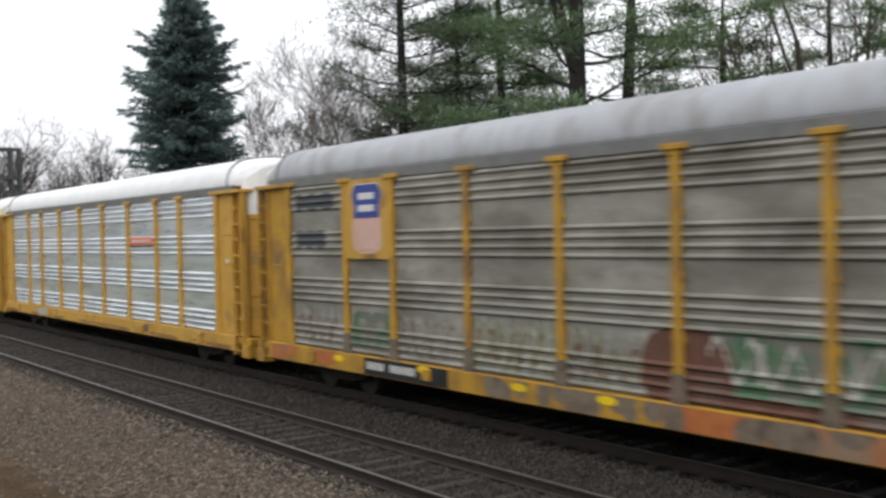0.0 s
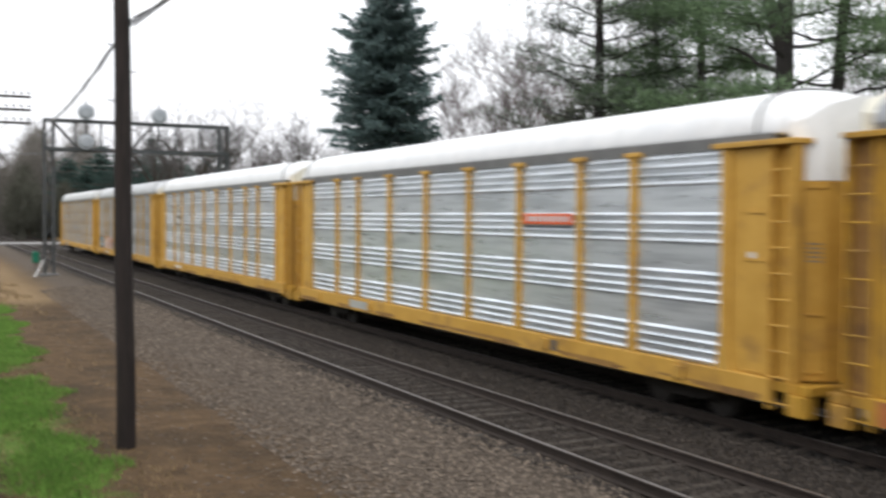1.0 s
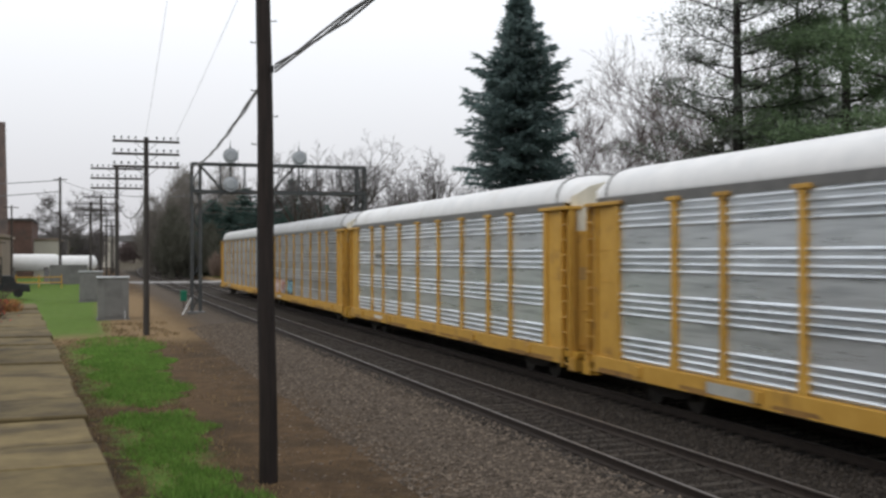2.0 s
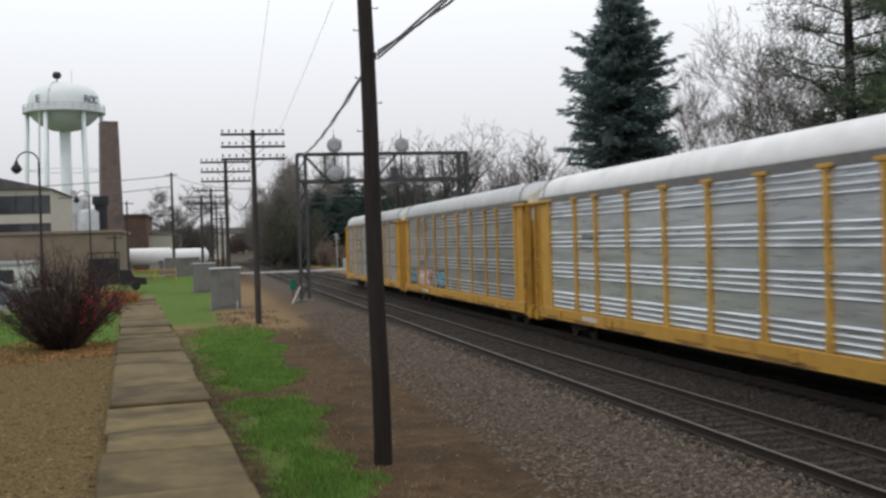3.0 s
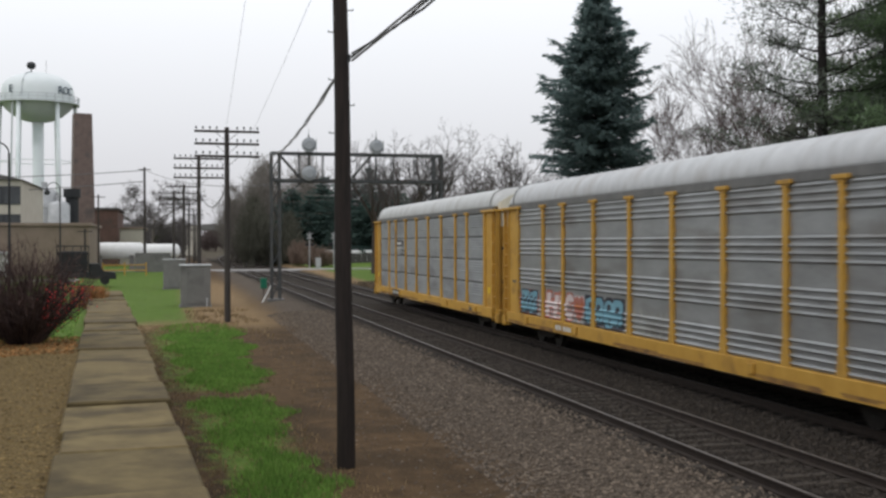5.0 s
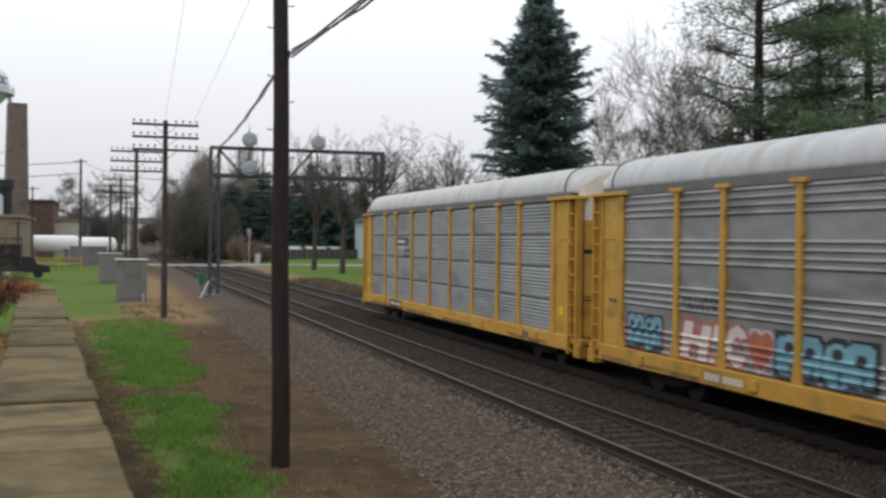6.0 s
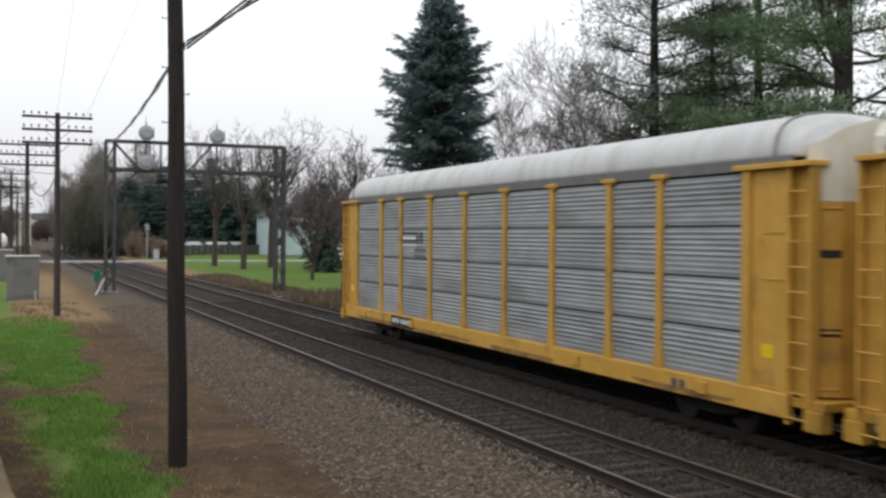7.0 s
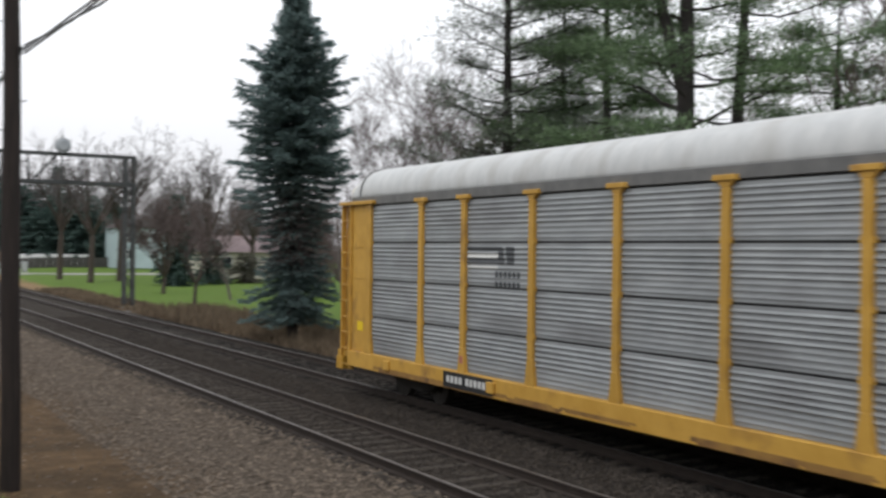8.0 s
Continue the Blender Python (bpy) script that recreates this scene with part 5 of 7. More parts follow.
plain_pole(-3.25, 142.0, 13.4, 0.2, "grey wooden utility pole with short crossarm")
plain_pole(-8.3, 132.0, 9.4, 0.13, "slim grey wooden utility pole")
plain_pole(-9.0, 121.0, 5.2, 0.16, "short weathered wooden pole")
wire((-3.25, 142, 13.0), (-40, 120, 10.5), 0.6, 0.05, "heavy dark overhead cable to the plant", material=CABLE)
wire((-3.25, 142, 13.1), (6.5, 71.9, 7.5), 0.8, 0.03, "overhead cable to the signal bridge", material=CABLE)
wire((-3.25, 142, 11.6), (-42, 122, 8.6), 0.6, 0.05, "heavy dark overhead cable to the plant", material=CABLE)


def signal_bridge():
    ob = thing("signal_bridge", "grey steel lattice signal bridge spanning both tracks", "signal bridge", pose(0, 72, 0))
    zb, zt, xl, xr = 7.82, 9.62, 6.75, 17.95
    for x, lean in ((xl, 0.0), (xr, 0.0)):
        s = Shape()
        z0 = float(ground_z(x, 72)) - 0.2
        for dx in (-0.27, 0.27):
            for dy in (-0.35, 0.35):
                s.box(x + dx - 0.075, x + dx + 0.075, dy - 0.06, dy + 0.06, z0, zt)
        for k in range(9):
            z = z0 + 0.4 + k * 1.05
            for dx in (-0.27, 0.27):
                s.tube((x + dx, -0.35, z), (x + dx, 0.35, z + 1.0), 0.025, n=4)
            for dy in (-0.35, 0.35):
                s.tube((x - 0.27, dy, z + (1.0 if k % 2 else 0)), (x + 0.27, dy, z + (0 if k % 2 else 1.0)), 0.03, n=4)
        part("tower_leg", s.mesh("tower_leg", STEEL_GREY), ob)
        part("footing", Shape().box(x - 0.55, x + 0.55, -0.6, 0.6, z0 - 0.3, z0 + 0.35).mesh("footing", CONCRETE_GREY, 0.03), ob)
    for dy in (-0.35, 0.35):
        for z, nm in ((zb, "bottom_chord"), (zt, "top_chord")):
            part(nm, Shape().box(xl - 0.3, xr + 0.3, dy - 0.07, dy + 0.07, z - 0.09, z + 0.09).mesh(nm, STEEL_GREY), ob)
        for i in range(7):
            x = xl + 0.2 + i * (xr - xl) / 7
            x2 = x + (xr - xl) / 7
            if i % 6 == 0 or i == 3:
                part("diagonal", Shape().tube((x, dy, zt if i % 2 == 0 else zb), (x2, dy, zb if i % 2 == 0 else zt), 0.045, n=5).mesh("diagonal", STEEL_GREY), ob)
        for i in range(1, 7):
            x = xl + i * (xr - xl) / 7
            part("upright", Shape().box(x - 0.03, x + 0.03, dy - 0.03, dy + 0.03, zb, zt).mesh("upright", STEEL_GREY), ob)
    for x, o in ((xl, 1), (xr, -1)):
        part("knee_brace", Shape().tube((x + o * 0.2, -0.35, zb - 1.6), (x + o * 1.8, -0.35, zb - 0.05), 0.06, n=5).mesh("knee_brace", STEEL_GREY), ob)
    part("walkway", Shape().box(xl, xr, -0.45, 0.45, zb - 0.16, zb - 0.10).mesh("walkway", STEEL_GREY), ob)
    for x in (8.95, 13.55):
        def head(z):
            return Shape().tube((x, -0.75, z), (x, -0.55, z), 0.50, n=20).tube((x, -0.85, z), (x, -0.75, z), 0.32, 0.42, n=16).box(x - 0.18, x + 0.18, -0.6, -0.3, z - 0.3, z + 0.35)
        part("mast", Shape().tube((x, -0.42, zb - 0.2), (x, -0.42, zt + 1.2), 0.07, 0.05, 8).tube((x, -0.42, zt + 1.2), (x, -0.42, zt + 1.7), 0.03, 0.005, 6).mesh("mast", STEEL_GREY), ob)
        for z in (zt + 0.55, zb + 0.45) if x < 10 else (zt + 0.5,):
            part("signal_disc", head(z).mesh("signal_disc", METAL_GREY_DISC, 0.01), ob, "round grey signal target")
        part("ladder", Shape().box(x + 0.25, x + 0.28, -0.45, -0.42, zb, zt + 1.0).box(x + 0.5, x + 0.53, -0.45, -0.42, zb, zt + 1.0).mesh("ladder", STEEL_GREY), ob)
    part("brace", Shape().tube((xl - 0.2, -0.3, 1.0), (xl - 0.95, -0.3, -0.45), 0.06, n=6).mesh("brace", WHITE), ob, "white painted diagonal brace")


METAL_GREY_DISC = mat("signal_grey", (0.26, 0.28, 0.30), (0.36, 0.38, 0.40), 2.0, 0.6, bump=0.05)
signal_bridge()

gbx = thing("relay_case", "small dark green trackside relay case on a post", "relay case", pose(6.5, 78.5, 0) @ Matrix.Scale(0.8, 4))
part("case", Shape().box(-0.28, 0.28, -0.2, 0.2, 0.35, 1.3).mesh("case", GREEN_BOX, 0.03), gbx)
part("post", Shape().tube((0, 0, -0.5), (0, 0, 0.36), 0.06, n=8).mesh("post", STEEL_GREY), gbx)


def signal_bungalow(x, y, w, d, h, label):
    ob = thing("equipment_cabinet", label, "equipment cabinet", pose(x, y, float(ground_z(x, y)) - 0.05))
    part("body", Shape().box(-w, w, -d, d, 0.12, h).mesh("body", CONCRETE_GREY, 0.03), ob)
    part("base", Shape().box(-w - 0.08, w + 0.08, -d - 0.08, d + 0.08, -0.2, 0.12).mesh("base", CONCRETE_GREY, 0.02), ob)
    part("roof", Shape().box(-w - 0.07, w + 0.07, -d - 0.07, d + 0.07, h, h + 0.09).mesh("roof", GREY_METAL, 0.02), ob)
    part("door", Shape().box(-w * 0.55, w * 0.55, -d - 0.03, -d, 0.25, h - 0.2).mesh("door", CONCRETE_GREY, 0.01), ob)
    part("conduit", Shape().tube((w * 0.75, -d - 0.06, -0.1), (w * 0.75, -d - 0.06, 0.6), 0.05, n=8).mesh("conduit", GREY_METAL), ob)


signal_bungalow(1.45, 69.8, 0.92, 1.0, 2.62, "large grey concrete signal equipment cabinet on dry grass")
signal_bungalow(0.25, 97.0, 0.95, 1.0, 2.6, "grey concrete equipment cabinet on the far lawn")


def crossing_signal(x, y):
    ob = thing("crossing_signal", "pale grey crossing signal post with crossbuck and lamps", "crossing signal", pose(x, y, float(ground_z(x, y))))
    part("post", Shape().tube((0, 0, -0.2), (0, 0, 5.2), 0.07, n=8).mesh("post", GREY_METAL), ob)
    for a in (-45, 45):
        part("crossbuck", Shape().box(-0.55, 0.55, -0.14, -0.11, -0.07, 0.07).mesh("crossbuck", GREY_METAL), ob, m=pose(0, 0, 4.6, 0, a, 0))
    for sx in (-1, 1):
        part("lamp", Shape().tube((sx * 0.4, -0.25, 3.4), (sx * 0.4, -0.1, 3.4), 0.24, n=12).tube((sx * 0.4, -0.1, 3.4), (0, -0.05, 3.4), 0.03, n=6).mesh("lamp", METAL_DARK), ob)
    part("cabinet", Shape().box(0.9, 1.6, -0.4, 0.4, 0, 1.5).mesh("cabinet", GREY_METAL, 0.03), ob)


crossing_signal(19.3, 153.0)
crossing_signal(23.2, 155.5)


# ---- trees ----
def branch_tubes(segs, sides=4):
    """One mesh from rows of start, end, start radius, end radius."""
    segs = np.array(segs, float)
    p, q, r0, r1 = segs[:, 0:3], segs[:, 3:6], segs[:, 6], segs[:, 7]
    d = q - p
    d /= np.linalg.norm(d, axis=1)[:, None] + 1e-9
    ref = np.where(np.abs(d[:, 2:3]) < 0.9, np.array([[0, 0, 1.0]]), np.array([[1.0, 0, 0]]))
    a = np.cross(d, ref)
    a /= np.linalg.norm(a, axis=1)[:, None]
    b = np.cross(d, a)
    rows = []
    for k in range(sides):
        c, s = math.cos(2 * math.pi * k / sides), math.sin(2 * math.pi * k / sides)
        rows.append(p + (a * c + b * s) * r0[:, None])
    for k in range(sides):
        c, s = math.cos(2 * math.pi * k / sides), math.sin(2 * math.pi * k / sides)
        rows.append(q + (a * c + b * s) * r1[:, None])
    v = np.stack(rows, 1).reshape(-1, 3)
    quad = np.array([(k, (k + 1) % sides, sides + (k + 1) % sides, sides + k) for k in range(sides)])
    f = (np.arange(len(segs))[:, None, None] * 2 * sides + quad[None]).reshape(-1, 4)
    return v, f


def bare_segments(rng, height, spread=0.6, levels=5, trunk_r=None, fork=0.25, droop=0.0, kids=(3, 4)):
    """Trunk, limbs and twigs of a leafless tree."""
    segs, trunk = [], []
    trunk_r = trunk_r or height * 0.016

    def grow(p, d, length, r, level):
        n = 4 if level < 2 else 3
        start = p.copy()
        pts = [p.copy()]
        for i in range(n):
            d = d + rng.normal(0, 0.10 + 0.05 * level, 3) + np.array([0, 0, 0.06 - droop * level * 0.08])
            d = d / np.linalg.norm(d)
            q = p + d * length / n
            ra, rb = r * (1 - 0.55 * i / n), r * (1 - 0.55 * (i + 1) / n)
            (trunk if level == 0 else segs).append((*p, *q, max(ra, 0.006), max(rb, 0.005)))
            p = q
            pts.append(p.copy())
        if level >= levels:
            return
        m = rng.integers(kids[0], kids[1] + 1) + (2 if level == 0 else 0)
        for k in range(m):
            t = (fork + (1 - fork) * (k + rng.random()) / m) if level == 0 else 0.35 + 0.65 * (k + rng.random()) / m
            i = min(int(t * n), n - 1)
            q = pts[i] + (pts[i + 1] - pts[i]) * (t * n - i)
            az = rng.random() * 6.283
            side = np.array([math.cos(az), math.sin(az), 0.0])
            e = d * (1 - spread * 0.55) + side * spread + np.array([0, 0, 0.15])
            e = e / np.linalg.norm(e)
            grow(q, e, length * (0.62 if level == 0 else 0.60) * (0.75 + 0.5 * rng.random()), r * 0.50 * (1.15 - 0.5 * t), level + 1)

    grow(np.zeros(3), np.array([0, 0, 1.0]), height * 0.58, trunk_r, 0)
    return trunk, segs


def bare_tree(m, height, seed, label, bark=BARK_GREY, twig=TWIG, twig_r=1.0, **how):
    rng = np.random.default_rng(seed)
    trunk, segs = bare_segments(rng, height, **how)
    segs = [(*s[:6], max(s[6], 0.012 * twig_r), max(s[7], 0.009 * twig_r)) for s in segs]
    ob = thing("bare_tree", label, "tree", m, group="bare trees")
    part("trunk", raw("trunk", *branch_tubes(trunk, 8), bark, True), ob)
    part("crown", raw("crown", *branch_tubes(segs, 3), twig), ob, "leafless tangle of limbs and twigs")
    return ob


def sprays(rng, base, direction, length, width, droop, count_scale=1.0):
    """Flat needle sprays along boughs: narrow pointed quads."""
    k = len(base)
    side = np.cross(direction, np.array([[0, 0, 1.0]]))
    side /= np.linalg.norm(side, axis=1)[:, None] + 1e-9
    tilt = rng.normal(0, 0.5, (k, 1))
    side = side * np.cos(tilt) + np.array([[0, 0, 1.0]]) * np.sin(tilt)
    tip = base + direction * length[:, None] + np.array([[0, 0, -1.0]]) * (droop * length)[:, None]
    mid = base + direction * (length * 0.5)[:, None]
    v = np.stack([base, mid + side * width[:, None], tip, mid - side * width[:, None]], 1).reshape(-1, 3)
    f = np.arange(4 * k).reshape(-1, 4)
    return v, f


def conifer(m, height, radius, seed, label, needles, bark=BARK, boughs=26, whorl=0.42, start=0.05, taper=1.0, density=1.0, droop=0.25, spray=0.34, sparse=0.0, name="conifer_tree", irregular=0.25, slim=0.20, skirt=0.75):
    """Trunk, boughs in whorls, and needle sprays along the boughs, uneven in length."""
    rng = np.random.default_rng(seed)
    ob = thing(name, label, "tree", m)
    part("trunk", raw("trunk", *branch_tubes([(0, 0, -0.3, 0, 0, height * 0.5, height * 0.017, height * 0.010), (0, 0, height * 0.5, 0, 0, height, height * 0.010, 0.01)], 9), bark, True), ob)
    limbs, bases, dirs, lens, wids = [], [], [], [], []
    z = height * start
    while z < height * 0.985:
        t = (z - height * start) / (height * (1 - start))
        reach = radius * (1 - t ** taper) ** 0.9 * (skirt + (1 - skirt) * min(1, t * (8 if skirt > 0.7 else 3))) + 0.12
        n = max(4, int(boughs * (0.35 + 0.65 * (1 - t)) * whorl))
        a0 = rng.random() * 6.283
        for k in range(n):
            if rng.random() < sparse:
                continue
            a = a0 + 6.283 * (k + rng.uniform(-0.35, 0.35)) / n
            L = reach * (1 - irregular + 1.6 * irregular * rng.random())
            rise = 0.45 * (t - 0.35)
            d = np.array([math.cos(a), math.sin(a), rise])
            p = np.array([0, 0, z + rng.uniform(-0.15, 0.15)])
            steps = max(3, int(L / 0.22))
            prev = p
            for i in range(1, steps + 1):
                f = i / steps
                q = p + d * L * f + np.array([0, 0, -droop * L * f * f * (1 - 0.6 * t) + 0.10 * L * max(0, f - 0.6)])
                limbs.append((*prev, *q, 0.045 * (1 - t * 0.7) * (1.05 - f) + 0.006, 0.045 * (1 - t * 0.7) * (1.0 - f) + 0.005))
                if f > 0.12:
                    for _ in range(max(1, int(5 * density * (0.6 + 0.8 * rng.random())))):
                        e = d + rng.normal(0, 0.75, 3) * np.array([1, 1, 0.45])
                        bases.append(prev + (q - prev) * rng.random() + rng.normal(0, 0.05, 3))
                        dirs.append(e / np.linalg.norm(e))
                        lens.append(spray * (0.6 + 0.8 * rng.random()))
                        wids.append(spray * slim * (0.6 + 0.8 * rng.random()))
                prev = q
        z += whorl * (0.75 + 0.5 * rng.random()) * (1 - 0.35 * t)
    tagged(part("bough_work", raw("bough_work", *branch_tubes(limbs, 3), bark), ob), kind="stuff")
    v, f = sprays(rng, np.array(bases), np.array(dirs), np.array(lens), np.array(wids), 0.25)
    part("crown", raw("crown", v, f, needles), ob, "dense needle sprays along the boughs")
    return ob


def bough_mass(limbs, v, f, ob, bark, needles, label):
    tagged(part("limb_work", raw("limb_work", *branch_tubes(limbs, 5), bark), ob), kind="stuff")
    part("crown", raw("crown", v, f, needles), ob, label)


def spruce(m, height, profile, seed, label, needles=SPRUCE):
    """A spruce: many drooping boughs with upturned tips, each a hanging fan of sprays; reach follows the profile (z, metres)."""
    rng = np.random.default_rng(seed)
    ob = thing("spruce_tree", label, "tree", m)
    part("trunk", raw("trunk", *branch_tubes([(0, 0, -0.3, 0.05, 0, height * 0.5, 0.27, 0.17), (0.05, 0, height * 0.5, 0, 0, height, 0.17, 0.015)], 9), BARK_PINE, True), ob)
    limbs, bases, dirs, lens, wids = [], [], [], [], []
    zs, rs = [p[0] for p in profile], [p[1] for p in profile]
    z = zs[0]
    while z < height - 0.1:
        t = z / height
        n = 10 if t < 0.8 else 7
        a0 = rng.random() * 6.283
        for k in range(n):
            a = a0 + 6.283 * (k + rng.uniform(-0.4, 0.4)) / n
            lobe = 0.94 + 0.13 * math.sin(2 * a + z * 1.3) + 0.11 * math.sin(3 * a - z * 2.1)
            L = float(np.interp(z, zs, rs)) * lobe * rng.uniform(0.56, 1.28) + 0.08
            dx, dy = math.cos(a), math.sin(a)
            rise = 0.75 * (t - 0.55)
            steps = max(3, int(L / 0.20))
            prev = np.array([0, 0, z])
            for i in range(1, steps + 1):
                f = i / steps
                q = np.array([dx * L * f, dy * L * f, z + rise * L * f - 0.26 * L * f * f * (1 - 0.7 * t) + 0.6 * L * max(0, f - 0.62) ** 1.4])
                limbs.append((*prev, *q, 0.05 * (1.1 - f) * (1 - 0.6 * t) + 0.008, 0.05 * (1.0 - f) * (1 - 0.6 * t) + 0.006))
                fan = 0.55 * min(1, L) * (1 - 0.65 * f)
                for _ in range(int(rng.uniform(11, 18))):
                    side = rng.uniform(-1, 1)
                    b = prev + (q - prev) * rng.random() + np.array([-dy, dx, 0]) * side * fan + np.array([0, 0, -0.10 * abs(side) - 0.08 * rng.random()])
                    e = np.array([dx - dy * side * 1.1, dy + dx * side * 1.1, rng.normal(-0.15, 0.35) + 0.5 * f])
                    bases.append(b)
                    dirs.append(e / np.linalg.norm(e))
                    lens.append(rng.uniform(0.20, 0.44))
                    wids.append(rng.uniform(0.030, 0.066))
                prev = q
        z += rng.uniform(0.22, 0.42) * (1 - 0.3 * t)
    bases, dirs, lens, wids = (np.array(q) for q in (bases, dirs, lens, wids))
    dead = rng.random(len(bases)) < 0.62 * smooth01(3.0, 4.0, bases[:, 2]) * (1 - smooth01(5.0, 7.5, bases[:, 2]))
    v, f = sprays(rng, bases[~dead], dirs[~dead], lens[~dead], wids[~dead], 0.2)
    bough_mass(limbs, v, f, ob, BARK_PINE, needles, "drooping boughs hung with dense needle sprays")
    v, f = sprays(rng, bases[dead], dirs[dead], lens[dead], wids[dead] * 0.45, 0.3)
    tagged(part("dead_twigs", raw("dead_twigs", v, f, TWIG), ob, "brown dead twigs on the lower boughs"), kind="stuff")
    return ob


def pine(m, height, seed, label, limbs_n=15, reach=5.0, first=0.3, lean=0.0, needles=PINE, clump=1.0, per=90, girth=0.019, bare=0.35, limb_r=0.085, name="pine_tree", fork=False):
    """A white pine: dark trunk, long level limbs with side twigs, needles in flat layered pads on their outer part."""
    rng = np.random.default_rng(seed)
    ob = thing(name, label, "tree", m, group="pines behind the tracks")
    mid = np.array([0.25 * lean, 0, height * 0.45])
    trunk = [(0, 0, -0.3, *mid, height * girth, height * girth * 0.75), (*mid, 0.6 * lean, 0.1, height * 0.75, height * girth * 0.75, height * girth * 0.45), (0.6 * lean, 0.1, height * 0.75, 0.7 * lean, 0, height, height * girth * 0.45, 0.02)]
    if fork:
        trunk += [(*mid, -0.9, 0.3, height * 0.62, height * girth * 0.6, height * girth * 0.45), (-0.9, 0.3, height * 0.62, -1.3, 0.4, height * 0.92, height * girth * 0.45, 0.03)]
    part("trunk", raw("trunk", *branch_tubes(trunk, 9), BARK_PINE, True), ob)
    segs, bases, dirs, lens, wids = [], [], [], [], []

    def pad(c, size, n):
        o = rng.normal(0, 1, (n, 3)) * np.array([size, size, size * 0.34])
        e = o * np.array([0.6, 0.6, 0.2]) / size + rng.normal(0, 0.45, (n, 3)) + np.array([0, 0, 0.30])
        bases.append(c + o)
        dirs.append(e / np.linalg.norm(e, axis=1)[:, None])
        lens.append(0.16 + 0.20 * rng.random(n))
        wids.append(0.014 + 0.020 * rng.random(n))

    for k in range(limbs_n):
        t = first + (1 - first) * (k + rng.random() * 0.8) / limbs_n
        a = k * 2.4 + rng.uniform(-0.5, 0.5)
        L = reach * (1.05 - 0.72 * ((t - first) / (1 - first)) ** 1.4) * (0.55 + 0.6 * rng.random())
        d = np.array([math.cos(a), math.sin(a), rng.uniform(-0.12, 0.34)])
        prev = np.array([lean * (0.55 * t if t < 0.45 else 0.25 + 1.15 * (t - 0.45)), 0, height * t])
        r, n = limb_r * (1.2 - t), 8
        for i in range(1, n + 1):
            f = i / n
            q = prev + (d + rng.normal(0, 0.12, 3) + np.array([0, 0, 0.30 * f - 0.05])) * L / n
            segs.append((*prev, *q, r * (1.1 - f) + 0.014, r * (1.0 - f) + 0.010))
            if f > 0.22:
                for s in (-1, 1):
                    if rng.random() < 0.85:
                        side = np.array([-d[1] * s, d[0] * s, 0.12]) + d * 0.7 + rng.normal(0, 0.2, 3)
                        e = q + side * (0.4 + 0.7 * rng.random()) * (1.25 - 0.5 * f)
                        segs.append((*q, *e, 0.020, 0.008))
                        if f > bare:
                            pad(e, 0.34 * clump * (0.7 + 0.6 * rng.random()), int(per * (0.6 + 0.7 * rng.random())))
                if f > bare + 0.1:
                    pad(q + np.array([0, 0, 0.06]), 0.30 * clump, int(per * 0.7))
            prev = q
    v, f = sprays(rng, np.vstack(bases), np.vstack(dirs), np.concatenate(lens), np.concatenate(wids), 0.0)
    bough_mass(segs, v, f, ob, BARK_PINE, needles, "soft layered pads of needles at the limb ends")
    return ob


def oak(m, height, seed, label, spread=0.5, limbs_n=6, bark=BARK, twig=TWIG_FAR, fine=0.015, trunk_r=0.36, split=0.38):
    """A leafless broad tree: a short trunk that parts into rising, crooked limbs, their branches and fine twigs."""
    rng = np.random.default_rng(seed)
    ob = thing("bare_tree", label, "tree", m, group="bare trees")
    trunk, segs = [], []

    def grow(p, d, length, r, level):
        n = 5 if level == 0 else 4
        pts = [p.copy()]
        for i in range(n):
            d = d + rng.normal(0, 0.16, 3) + np.array([0, 0, 0.10 if level < 2 else 0.02])
            d = d / np.linalg.norm(d)
            q = p + d * length / n
            (trunk if level == 0 else segs).append((*p, *q, max(r * (1 - 0.6 * i / n), fine), max(r * (1 - 0.6 * (i + 1) / n), fine * 0.7)))
            p = q
            pts.append(p.copy())
        if level == 4:
            return
        for k in range((6, 4, 4, 3)[level]):
            t = 0.3 + 0.7 * (k + rng.random()) / (6, 4, 4, 3)[level]
            i = min(int(t * n), n - 1)
            q = pts[i] + (pts[i + 1] - pts[i]) * (t * n - i)
            side = rng.normal(0, 1, 3)
            side -= d * side.dot(d)
            e = d * 0.75 + side / np.linalg.norm(side) * rng.uniform(0.45, 0.85) + np.array([0, 0, 0.12])
            grow(q, e / np.linalg.norm(e), length * rng.uniform(0.38, 0.62), r * 0.42, level + 1)

    top = np.array([0.2, 0, height * split])
    trunk.append((0, 0, -0.3, *top, trunk_r, trunk_r * 0.8))
    for k in range(limbs_n):
        a = 6.283 * (k + rng.uniform(-0.3, 0.3)) / limbs_n
        s = spread * rng.uniform(0.5, 1.25)
        d = np.array([math.cos(a) * s, math.sin(a) * s, 1.0])
        grow(top, d / np.linalg.norm(d), height * (1 - split) * rng.uniform(0.6, 0.95), trunk_r * 0.50, 0)
    k = height / max(q[5] for q in segs)
    trunk, segs = [[(*(c * k for c in q[:6]), q[6], q[7]) for q in rows] for rows in (trunk, segs)]
    part("trunk", raw("trunk", *branch_tubes(trunk, 7), bark, True), ob)
    part("crown", raw("crown", *branch_tubes(segs, 3), twig), ob, "leafless limbs and fine twigs")
    return ob


def at(az, dist, sink=0.1):
    a = radians(az)
    x, y = dist * math.sin(a), dist * math.cos(a)
    return pose(x, y, float(ground_z(x, y)) - sink)


